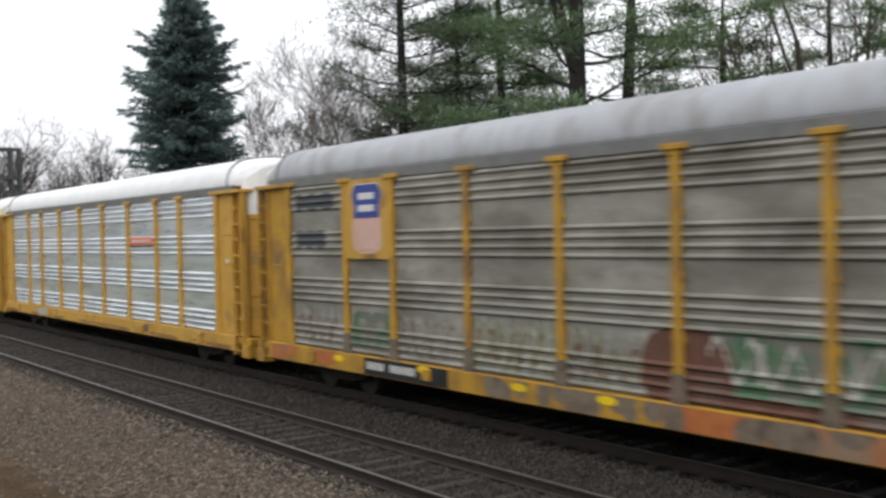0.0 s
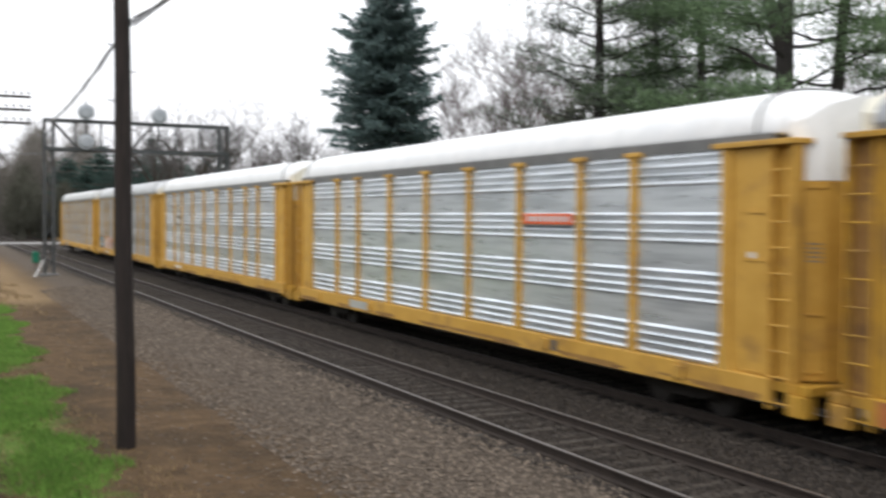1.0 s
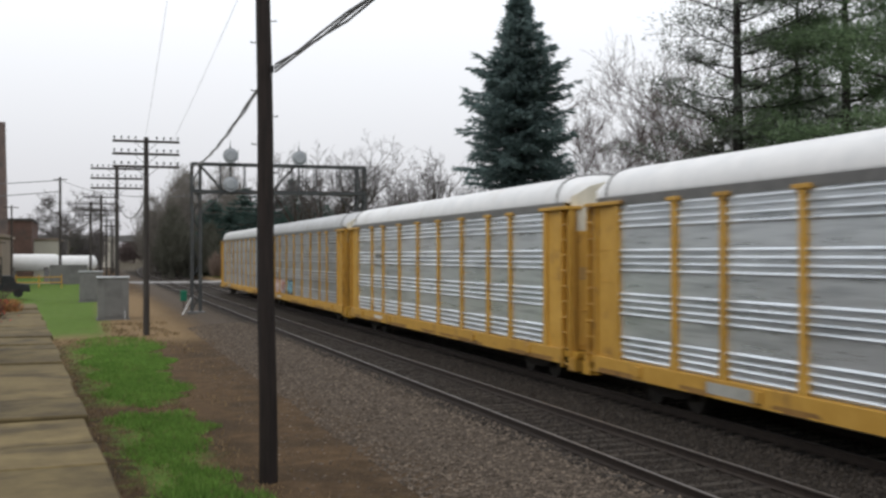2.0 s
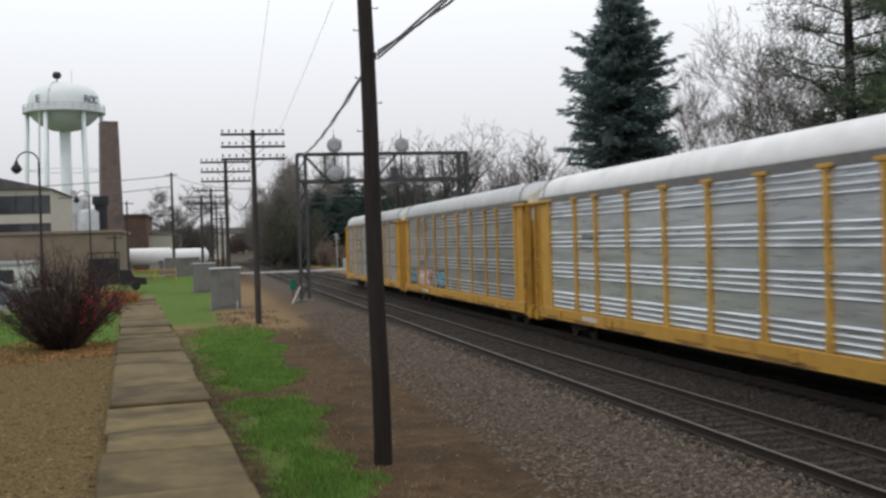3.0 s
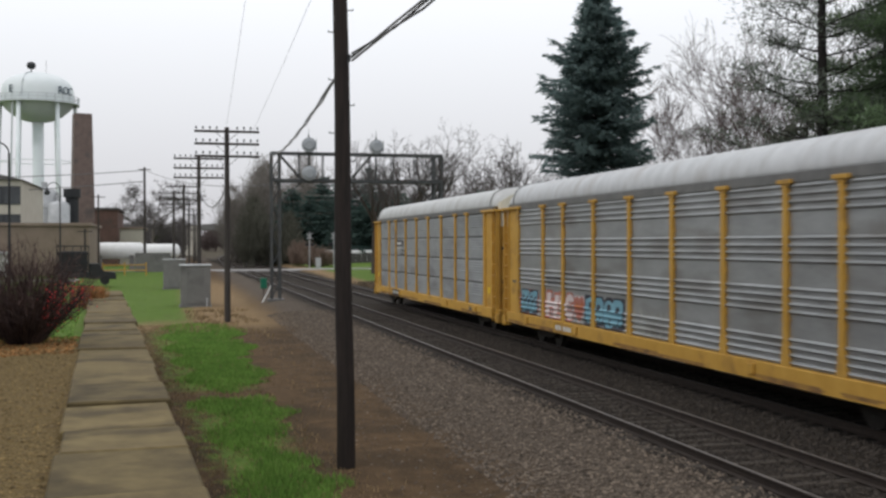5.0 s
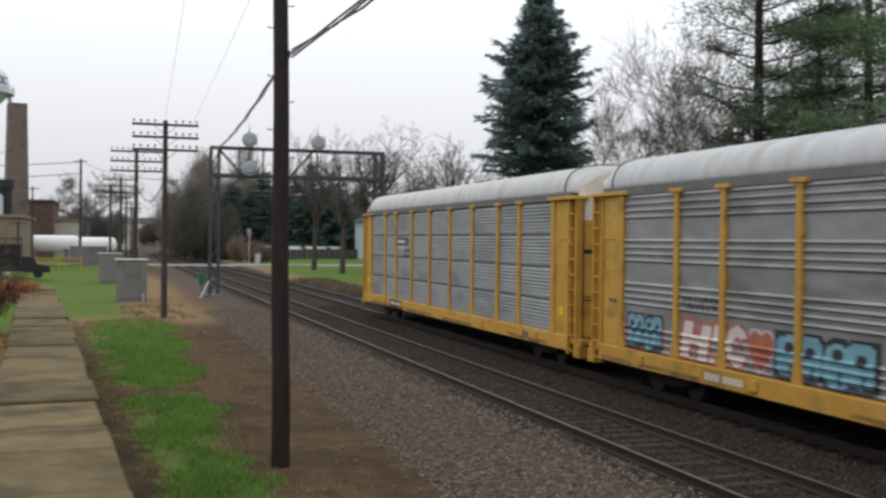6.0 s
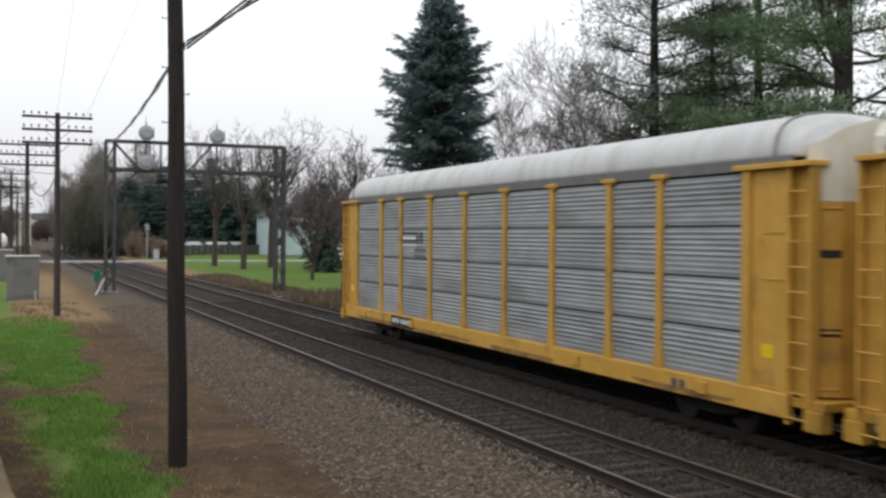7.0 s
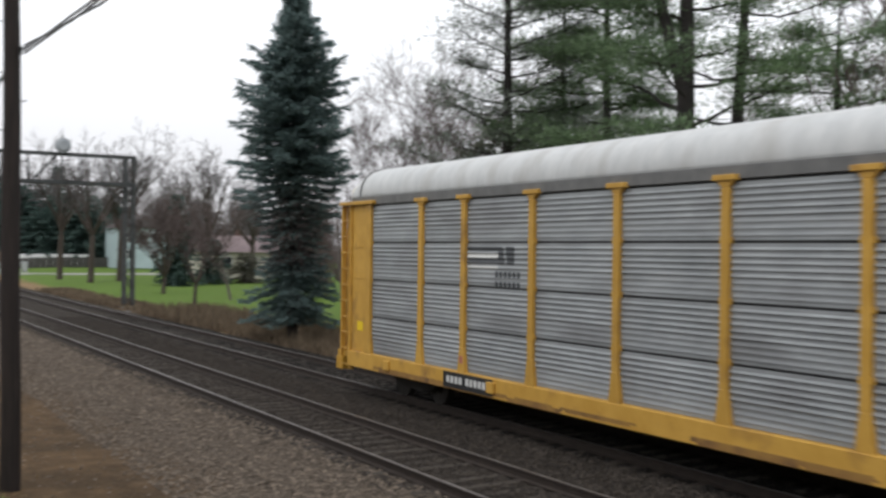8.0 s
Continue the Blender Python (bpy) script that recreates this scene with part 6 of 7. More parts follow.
spruce(at(22.5, 46.5), 15.7, ((1.4, 0.6), (1.8, 1.6), (2.9, 1.75), (3.8, 1.2), (5.2, 1.45), (7.0, 1.95), (8.3, 2.3), (9.6, 2.25), (10.8, 1.95), (12.0, 1.65), (13.0, 1.3), (13.8, 0.9), (14.5, 0.45), (15.7, 0.03)), 31, "large dense blue-green spruce behind the tracks")
pine(at(33.9, 43), 21.0, 32, "tall open thin-needled pine with bare lower limbs", limbs_n=64, reach=4.3, first=0.20, needles=PINE_DULL, per=30, clump=0.95, girth=0.0120, bare=0.36, limb_r=0.05, name="thin_pine_tree")
pine(at(43.2, 36), 20.5, 41, "tall white pine with thick dark trunk and forked top", limbs_n=34, reach=4.6, first=0.14, lean=0.3, per=95, clump=1.05, bare=0.36, fork=True)
pine(at(45.5, 38.5), 19.5, 42, "tall leaning white pine with open arching limbs", limbs_n=26, reach=6.8, first=0.26, lean=1.5, per=72, clump=1.05, bare=0.62, girth=0.015)
pine(at(39.2, 43), 18.5, 43, "bushy white pine with dense low boughs", limbs_n=42, reach=4.4, first=0.08, clump=1.25, per=95, bare=0.28, girth=0.013)
pine(at(36.9, 47), 16.5, 46, "bushy white pine beside the thin one", limbs_n=36, reach=3.6, first=0.10, clump=1.3, per=85, bare=0.3, girth=0.012)
pine(at(50.8, 45), 14.5, 44, "smaller white pine behind the others", limbs_n=22, reach=4.6, first=0.2, clump=1.15, per=70, bare=0.45)
pine(at(56.0, 47), 16.5, 47, "open white pine among bare trees", limbs_n=20, reach=4.2, first=0.25, clump=1.1, per=60, bare=0.5, girth=0.013)
pine(at(61.0, 40), 14.5, 45, "white pine at the edge of the grove", limbs_n=20, reach=5.0, first=0.2, per=80)
conifer(at(48.5, 60), 10.5, 2.6, 36, "young green pine far behind", PINE, density=0.8, spray=0.4, name="young_pine")
for i, (a, dd, h, r) in enumerate(((31.8, 54, 9.4, 2.6), (33.2, 52, 10.6, 2.9), (35.0, 55, 11.4, 3.2), (37.0, 54, 11.2, 3.2), (39.0, 56, 11.0, 3.2), (41.2, 58, 10.5, 3.0))):
    conifer(at(a, dd), h, r, 130 + i, "dark brown-green yew in the grove's undergrowth", YEW, boughs=26, whorl=0.5, start=0.03, taper=2.4, density=1.5, spray=0.42, slim=0.14, name="yew_tree", irregular=0.5)
bare_tree(at(54.5, 42), 19.0, 51, "tall bare tree with budding twigs", bark=BARK, trunk_r=0.22, spread=0.5, levels=4, kids=(4, 5))
bare_tree(at(58.0, 46), 16.0, 52, "bare tree with pale thin twigs", trunk_r=0.17, spread=0.5, levels=4, kids=(4, 5))
for i, (a, dd, h) in enumerate(((25.2, 62, 12.0), (26.4, 68, 14.5), (27.6, 60, 12.5), (28.6, 66, 13.8), (29.8, 61, 14.2), (30.9, 66, 14.8), (32.2, 60, 13.6), (35.4, 62, 15.5), (36.8, 66, 14.5), (40.5, 70, 14.0), (47.3, 66, 15.0), (49.5, 70, 14.5), (52.3, 64, 13.5))):
    bare_tree(at(a, dd), h, 60 + i, "slender bare birch in a dense thicket", trunk_r=0.11, spread=0.42, levels=5, kids=(3, 4), fork=0.12, twig_r=0.95)
for i, (a, dd, h, sp) in enumerate(((10.6, 128, 17.0, 0.75), (12.1, 120, 16.8, 0.80), (13.5, 124, 18.2, 0.70), (17.9, 118, 16.2, 0.55), (15.9, 140, 15.5, 0.45), (20.2, 130, 13.5, 0.5), (9.2, 190, 18.5, 0.55))):
    oak(at(a, dd), h, 80 + i, "broad old bare oak with gnarled limbs", spread=sp)
oak(at(15.7, 94), 9.6, 96, "dense dark bare crab tree on the lawn", spread=0.75, limbs_n=8, bark=BARK, twig=TWIG, fine=0.02, trunk_r=0.2, split=0.2)
oak(at(17.3, 67), 7.6, 91, "small bare leaning tree on the grassy bank", spread=0.5, limbs_n=5, bark=BARK, twig=TWIG, fine=0.013, trunk_r=0.13, split=0.35)
conifer(at(16.4, 112), 9.5, 2.2, 120, "dark ragged cedar beside the lawn", FIR, boughs=20, whorl=0.6, start=0.05, taper=1.6, density=1.0, spray=0.55, name="cedar_tree", irregular=0.4)
conifer(at(18.2, 118), 5.0, 2.0, 121, "low dark cedar beside the ranch house", FIR, boughs=20, whorl=0.5, start=0.03, taper=1.8, density=1.0, spray=0.5, name="cedar_tree", irregular=0.4)
conifer(at(19.9, 121), 3.4, 2.6, 122, "olive green hedge bush by the ranch house", YEW, boughs=22, whorl=0.4, start=0.03, taper=2.6, density=1.3, spray=0.4, name="hedge_bush", irregular=0.3)
bare_tree(at(19.2, 84), 7.5, 92, "slender bare tree beside the lawn", trunk_r=0.12, spread=0.5, levels=4, kids=(3, 4), twig_r=1.2)
for i, (a, dd, h, r) in enumerate(((6.3, 190, 13.5, 5.2), (8.0, 196, 16.0, 5.7), (9.6, 192, 14.5, 5.2), (11.2, 190, 12.5, 4.8), (7.2, 188, 12.0, 4.8), (10.4, 200, 17.5, 4.8), (12.2, 190, 12.0, 4.6), (13.3, 196, 11.0, 4.4), (8.8, 186, 13.5, 5.6), (10.5, 184, 12.5, 6.0), (11.7, 183, 13.0, 6.0), (9.6, 182, 9.0, 5.5))):
    conifer(at(a, dd), h, r, 100 + i, "dark green conifer in a row beyond the crossing", FIR, boughs=18, whorl=0.9, start=0.02, taper=1.9, density=1.2, spray=0.62, slim=0.16, irregular=0.45, name="dark_conifer")


def far_wood(az0, az1, dist, height, count, seed, label, material, depth=40.0, size=1.0, thick=1.0):
    """Woods too far off to tell one tree from the next: many thin upright limbs and twig clumps with a ragged top."""
    rng = np.random.default_rng(seed)
    segs = []
    for k in range(count):
        a = radians(az0 + (az1 - az0) * rng.random())
        d = dist + depth * rng.random()
        x, y = d * math.sin(a), d * math.cos(a)
        h = height * (0.55 + 0.5 * rng.random()) * (0.75 + 0.25 * math.sin(a * 160 + seed))
        z = float(ground_z(x, y))
        segs.append((x, y, z, x + rng.normal(0, 0.4), y, z + h * 0.9, 0.12 * size, 0.03 * size))
        n = int(230 * thick)
        ang, rad, zz = rng.random(n) * 6.283, rng.random(n) ** 0.5, rng.random(n)
        w = h * 0.28 * np.sin(np.clip(zz * 2.6 + 0.35, 0, 3.14)) * rad
        px, py, pz = x + w * np.cos(ang), y + w * np.sin(ang), z + h * (0.15 + 0.85 * zz)
        for i in range(n):
            ex, ey, ez = rng.normal(0, 0.9, 3) * size
            segs.append((px[i], py[i], pz[i], px[i] + ex * 0.8, py[i] + ey * 0.8, pz[i] + abs(ez) + 0.5 * size, 0.050 * size, 0.014 * size))
    vv, ff = branch_tubes(segs, 3)
    thing("woods", label, "woods", kind="stuff", data=raw("woods", vv, ff, material))


far_wood(3.0, 7.6, 205, 21, 130, 7, "hazy brown bare woods beside the line", BUD, thick=1.5, size=0.9)
far_wood(3.6, 6.2, 168, 11, 46, 8, "olive brown scrub woods near the crossing", YEW, depth=30, thick=1.2, size=0.8)
far_wood(6.2, 8.4, 160, 3.4, 34, 14, "low rusty brown brush beside the crossing", SCRUB, depth=5, size=0.6)
far_wood(6.0, 24.0, 215, 15, 260, 9, "distant bare brown woods", TWIG_FAR, depth=60, size=1.2)
far_wood(22.0, 64.0, 85, 8.0, 150, 10, "dense brown undergrowth behind the pines", TWIG, depth=30, size=0.8)
bare_tree(at(-0.9, 240), 16.5, 99, "broad rounded bare tree beyond the plant", twig=TWIG_FAR, trunk_r=0.45, spread=0.9, levels=5, kids=(4, 5), fork=0.25, twig_r=2.6)
far_wood(-2.6, 0.6, 260, 12, 34, 11, "distant bare trees beyond the plant", TWIG_FAR, depth=50, size=1.3)
# trees out of view on the left, added to darken the panels' reflections
far_wood(-75.0, -14.0, 95, 15, 260, 12, "unseen bare trees added to darken reflections in the cars", TWIG, depth=25, size=1.6)
far_wood(-3.0, 3.2, 440, 12, 80, 13, "far bare woods at the end of the line", TWIG, depth=120, size=2.2)


# ---- the bush by the wall ----
def bush(x, y, height, radius, seed):
    rng = np.random.default_rng(seed)
    ob = thing("bush", "bare dark twiggy bush with red berries in leaf litter", "bush", pose(x, y, float(ground_z(x, y)) - 0.05))
    segs, berries = [], []
    for k in range(560):
        a = rng.random() * 6.283
        s = rng.random() ** 0.6
        d = np.array([math.cos(a) * s * 0.86, math.sin(a) * s * 0.86, 1.0 - 0.42 * s])
        p = np.array([math.cos(a), math.sin(a), 0]) * 0.18 * rng.random()
        L = height * (0.72 + 0.33 * rng.random()) * (1 - 0.16 * s)
        r = 0.012
        for i in range(5):
            d = d + rng.normal(0, 0.11, 3) + np.array([0, 0, 0.05])
            q = p + d / np.linalg.norm(d) * L / 5
            segs.append((*p, *q, r * (1 - 0.16 * i), r * (1 - 0.16 * (i + 1))))
            if i > 0:
                for _ in range(2):
                    e = d + rng.normal(0, 0.55, 3)
                    e = q + e / np.linalg.norm(e) * 0.28 * rng.random()
                    segs.append((*q, *e, 0.005, 0.003))
                    if rng.random() < 0.40 and q[0] > 0.35 and q[2] < 1.0:
                        berries.append(e)
            p = q
    tagged(part("stem_mass", raw("stem_mass", *branch_tubes(segs, 3), SHRUB_STEM), ob), kind="stuff")
    b = np.array(berries)
    base = np.array([(1, 0, 0), (0, 1, 0), (-1, 0, 0), (0, -1, 0), (0, 0, 1), (0, 0, -1)], float) * 0.015
    tri = np.array([(0, 1, 4), (1, 2, 4), (2, 3, 4), (3, 0, 4), (1, 0, 5), (2, 1, 5), (3, 2, 5), (0, 3, 5)])
    tagged(part("berries", raw("berries", (b[:, None] + base[None]).reshape(-1, 3), (np.arange(len(b))[:, None, None] * 6 + tri[None]).reshape(-1, 3), BERRY), ob, "small red berries"), kind="stuff")


bush(-2.55, 19.6, 1.75, 1.05, 71)
blades("shrub_leaves", 3500, (-2.9, -2.0), (33.5, 38.5), 0.5, LEAF_LITTER, 72, "low rusty green shrub beside the wall end", width=0.03)


# ---- water tower, chimney and plant ----
LETTER_GREY = mat("faded_letter", (0.10, 0.13, 0.16), (0.15, 0.18, 0.21), 1.0, 0.6, bump=0)


def water_tower():
    x, y = 200 * math.sin(radians(-6.45)), 200 * math.cos(radians(-6.45))
    ob = thing("water_tower", "pale green elevated water tank on slender legs", "water tower", pose(x, y, 0))
    zc = 28.75
    roof = [(6.05, zc + 1.4), (5.85, zc + 2.4), (5.2, zc + 3.3), (3.9, zc + 4.1), (2.0, zc + 4.65), (0.6, zc + 4.8), (0, zc + 4.85)]
    part("tank", Shape().lathe([(6.1, zc - 0.6), (6.15, zc + 0.3), (6.05, zc + 1.4)] + roof[1:], 40).mesh("tank", TANK, smooth=True), ob)
    part("belly", Shape().lathe([(0.9, zc - 3.9), (2.4, zc - 3.6), (4.1, zc - 2.75), (5.3, zc - 1.7), (6.09, zc - 0.6)], 40).mesh("belly", TANK_UNDER, smooth=True), ob)
    part("balcony", Shape().lathe([(6.1, zc - 0.80), (6.95, zc - 0.80), (6.95, zc - 0.55), (6.1, zc - 0.6)], 40).mesh("balcony", TANK_UNDER), ob, "narrow walkway round the tank")
    for z in (zc - 0.05, zc + 0.45):
        part("handrail", Shape().lathe([(6.86, z), (6.94, z), (6.94, z + 0.10), (6.86, z + 0.10), (6.86, z)], 40).mesh("handrail", TANK_UNDER), ob)
    post = Shape().box(6.84, 6.94, -0.06, 0.06, zc - 0.6, zc + 0.5).mesh("rail_post", TANK_UNDER)
    for k in range(30):
        part("rail_post", post, ob, m=pose(0, 0, 0, 0, 0, 12 * k))
    part("riser", Shape().tube((0, 0, -0.5), (0, 0, zc - 3.9), 0.95, n=20).mesh("riser", TANK, smooth=True), ob)
    for k in range(6):
        a = radians(60 * k + 6.5)
        c, s = math.cos(a), math.sin(a)
        part("leg", Shape().tube((7.1 * c, 7.1 * s, -0.5), (6.15 * c, 6.15 * s, zc - 0.4), 0.36, n=12).mesh("leg", TANK, smooth=True), ob)
        a2 = radians(60 * (k + 1) + 6.5)
        for z in (9.0, 18.0):
            r = 7.1 - 0.95 * z / zc
            part("tie_rod", Shape().tube((r * c, r * s, z), (r * math.cos(a2), r * math.sin(a2), z), 0.07, n=5).mesh("tie_rod", TANK), ob)
    part("beacon", Shape().tube((-1.0, -0.6, zc + 4.6), (-1.0, -0.6, zc + 5.7), 0.12, n=6).lathe([(0.0, zc + 5.3), (0.6, zc + 5.5), (0.8, zc + 6.0), (0.6, zc + 6.5), (0, zc + 6.7)], 12, (-1.0, -0.6)).mesh("beacon", METAL_DARK), ob, "dark round beacon")
    part("ladder", Shape().tube((-4.1, -5.6, 0), (-3.5, -5.2, zc - 0.6), 0.16, n=6).mesh("ladder", TANK_UNDER), ob, "caged ladder beside a leg")
    part("aerial", Shape().tube((1.4, 0, zc + 4.6), (1.4, 0, zc + 7.0), 0.05, n=5).mesh("aerial", GREY_METAL), ob)
    part("ladder_pipe", Shape().chain([(-2.0, -6.0, zc + 0.4), (-1.8, -5.4, zc + 2.9), (-1.5, -3.4, zc + 4.3), (-1.2, -1.0, zc + 4.85)], 0.12, 6).mesh("ladder_pipe", TANK_UNDER), ob)
    # the readable letters on the tank
    for ch, a in (("E", -128.0), ("R", -47.0), ("O", -36.0), ("C", -25.0)):
        cu = bpy.data.curves.new("letter", "FONT")
        cu.body, cu.size, cu.extrude = ch, 1.8, 0.06
        cu.align_x = "CENTER"
        cu.materials.append(LETTER_GREY)
        t = part("letter", cu, ob, "dark faded painted letter")
        t.matrix_basis = pose(0, 0, 0, 0, 0, a + 90) @ pose(0, -6.18, zc + 0.75, 90, 0, 0)


water_tower()


def chimney():
    x, y = 172 * math.sin(radians(-4.35)), 172 * math.cos(radians(-4.35))
    ob = thing("chimney", "tall square tapering brown brick chimney", "chimney", pose(x, y, 0, 0, 0, 12))
    s = Shape()
    for z0, z1, a, b in ((-0.3, 23.4, 1.75, 1.28),):
        s.add([(sx * a, sy * a, z0) for sx, sy in ((-1, -1), (1, -1), (1, 1), (-1, 1))] + [(sx * b, sy * b, z1) for sx, sy in ((-1, -1), (1, -1), (1, 1), (-1, 1))],
              [(3, 2, 1, 0), (4, 5, 6, 7), (0, 1, 5, 4), (1, 2, 6, 5), (2, 3, 7, 6), (3, 0, 4, 7)])
    part("flue", s.mesh("flue", CHIMNEY_BRICK, 0.03), ob)


chimney()


def building(name, label, x0, x1, y0, y1, h, wall, roof, rows=(), gable=0.0, z=0.0, cols=6, win=(1.4, 1.3), cat="building", along=False, frame_mat=WHITE):
    """Walls, an overhanging roof, and windows with frames and panes set in the front."""
    ob = thing(name, label, cat, pose((x0 + x1) / 2, (y0 + y1) / 2, z))
    w, d = (x1 - x0) / 2, (y1 - y0) / 2
    part("wall", Shape().box(-w, w, -d, d, -0.6, h).mesh("wall", wall, 0.02), ob)
    if gable and along:
        part("roof", Shape().add([(-w - 0.6, -d - 0.7, h - 0.1), (-w - 0.6, d + 0.7, h - 0.1), (-w - 0.6, 0, h + gable), (w + 0.6, -d - 0.7, h - 0.1), (w + 0.6, d + 0.7, h - 0.1), (w + 0.6, 0, h + gable)],
                                 [(0, 1, 2), (5, 4, 3), (0, 2, 5, 3), (1, 4, 5, 2), (0, 3, 4, 1)]).mesh("roof", roof, 0.02), ob)
        part("chimney", Shape().box(-w * 0.2 - 0.4, -w * 0.2 + 0.4, 0.2, 1.0, h, h + gable + 0.8).mesh("chimney", BRICK, 0.02), ob)
    elif gable:
        part("roof", Shape().add([(-w - 0.4, -d - 0.5, h), (w + 0.4, -d - 0.5, h), (0, -d - 0.5, h + gable), (-w - 0.4, d + 0.5, h), (w + 0.4, d + 0.5, h), (0, d + 0.5, h + gable)],
                                 [(0, 1, 2), (5, 4, 3), (0, 2, 5, 3), (1, 4, 5, 2), (0, 3, 4, 1)]).mesh("roof", roof, 0.02), ob)
    else:
        part("roof", Shape().box(-w - 0.25, w + 0.25, -d - 0.25, d + 0.25, h, h + 0.35).mesh("roof", roof, 0.03), ob)
    for zz in rows:
        for i in range(cols):
            cx = -w + (i + 0.5) * 2 * w / cols
            f = part("window", Shape().box(cx - win[0] / 2 - 0.08, cx + win[0] / 2 + 0.08, -d - 0.05, -d + 0.02, zz - 0.08, zz + win[1] + 0.08).mesh("window", frame_mat), ob)
            part("pane", Shape().box(cx - win[0] / 2, cx + win[0] / 2, -d - 0.065, -d - 0.05, zz, zz + win[1]).mesh("pane", GLASS), f)
    return ob


building("office_building", "two storey beige office building with long window bands", -33.0, -16.4, 128, 150, 10.8, BEIGE, SLATE, rows=(4.95, 8.1), cols=9, win=(1.70, 1.9), gable=2.0, frame_mat=METAL_DARK)
building("plant_wing", "low long tan plant wall", -34.0, -9.0, 127, 146, 5.6, TAN, TAN)
building("garage", "white low garage with dark doors", -34.0, -17.5, 118, 126, 2.4, WHITE, GREY_METAL, rows=(0.4,), cols=3, win=(2.6, 1.5))
building("brick_plant", "dark brick plant building behind the chimney", -12.8, -8.2, 178, 200, 9.0, BRICK, SLATE)
building("yellow_shed", "pale yellow industrial shed", -9.4, -4.4, 185, 205, 6.0, BEIGE, TAN)
building("far_shed", "pale industrial shed beyond the poles", 1.0, 9.0, 330, 350, 9.0, BEIGE, GREY_METAL)
building("blue_house", "two storey pale blue house with white windows", 39.5, 46.8, 165, 174, 5.6, SIDING, SLATE, rows=(0.9, 3.6), cols=2, win=(1.0, 1.3), gable=1.9, z=1.0, cat="house")
building("ranch_house", "low ranch house with reddish shingle roof", 41.5, 54.5, 126, 136, 3.2, BEIGE, ROOF_RED, rows=(1.2,), cols=4, gable=2.0, z=0.1, cat="house", along=True)


# unseen wall added behind the viewer, darkening what the car sides reflect
wall = thing("wall_station", "unseen plain wall added to darken light from behind the path", "wall", pose(-12.5, -18, 0), kind="structure")
part("wall_face", Shape().box(-4, 0, -42, 38, -0.5, 9.0).mesh("wall_face", BRICK, 0.03), wall)


def silo(x, y, r, h, label):
    ob = thing("silo", label, "silo", pose(x, y, 0))
    part("shell", Shape().lathe([(r, -0.3), (r, h - r * 0.4), (r * 0.7, h - r * 0.1), (r * 0.2, h), (0, h)], 20).mesh("shell", GREY_METAL, smooth=True), ob)
    part("cap", Shape().tube((0, 0, h - 0.1), (0, 0, h + 0.8), r * 0.22, n=10).mesh("cap", GREY_METAL), ob)
    for z in np.arange(2, h - 1, 2.2):
        part("hoop", Shape().lathe([(r, z), (r + 0.06, z), (r + 0.06, z + 0.12), (r, z + 0.12)], 20).mesh("hoop", GREY_METAL), ob)


silo(-17.3, 160, 1.9, 11.5, "pale grey metal silo at the plant")
silo(-15.2, 158, 1.5, 9.6, "short pale grey metal silo at the plant")
silo(-21.0, 162, 0.8, 12.0, "slim grey process vessel at the plant")
vent = thing("exhaust_stack", "dark metal exhaust stack at the plant", "exhaust stack", pose(-13.6, 160, 0))
part("flue_pipe", Shape().tube((0, 0, 0), (0, 0, 10.2), 0.9, n=14).tube((0, 0, 10.2), (0, 0, 11.4), 1.2, 1.2, 14).mesh("flue_pipe", METAL_DARK), vent)


def storage_tank(x, y, length, r):
    ob = thing("storage_tank", "long white horizontal storage tank on saddles", "storage tank", pose(x, y, 0))
    prof = [(0, -length / 2 - r * 0.5), (r * 0.6, -length / 2 - r * 0.35), (r, -length / 2), (r, length / 2), (r * 0.6, length / 2 + r * 0.35), (0, length / 2 + r * 0.5)]
    part("shell", Shape().lathe(prof, 24).mesh("shell", WHITE, smooth=True), ob, m=pose(0, 0, r + 1.55, 0, 90, 0))
    for s in (-0.32, 0.32):
        part("saddle", Shape().box(s * length - 0.3, s * length + 0.3, -r * 0.8, r * 0.8, -0.2, r + 0.9).mesh("saddle", CONCRETE_GREY), ob)


storage_tank(-7.2, 150, 6.5, 1.1)
storage_tank(-2.2, 153, 6.0, 1.0)
shed = thing("tank_wall", "low grey concrete block wall beside the tanks", "wall", pose(-2.2, 140, 0))
part("blocks", Shape().box(-2.2, 2.2, -0.2, 0.2, -0.3, 2.4).mesh("blocks", CONCRETE_GREY, 0.02), shed)


def yellow_gate(x, y):
    ob = thing("gate", "yellow steel pipe gate", "gate", pose(x, y, float(ground_z(x, y))))
    for z in (0.6, 1.2):
        part("rail", Shape().tube((-2.4, 0, z), (2.4, 0, z), 0.07, n=6).mesh("rail", YELLOW), ob)
    for dx in (-2.4, 0, 2.4):
        part("post", Shape().tube((dx, 0, -0.3), (dx, 0, 1.5), 0.08, n=6).mesh("post", YELLOW), ob)


yellow_gate(-5.2, 128)


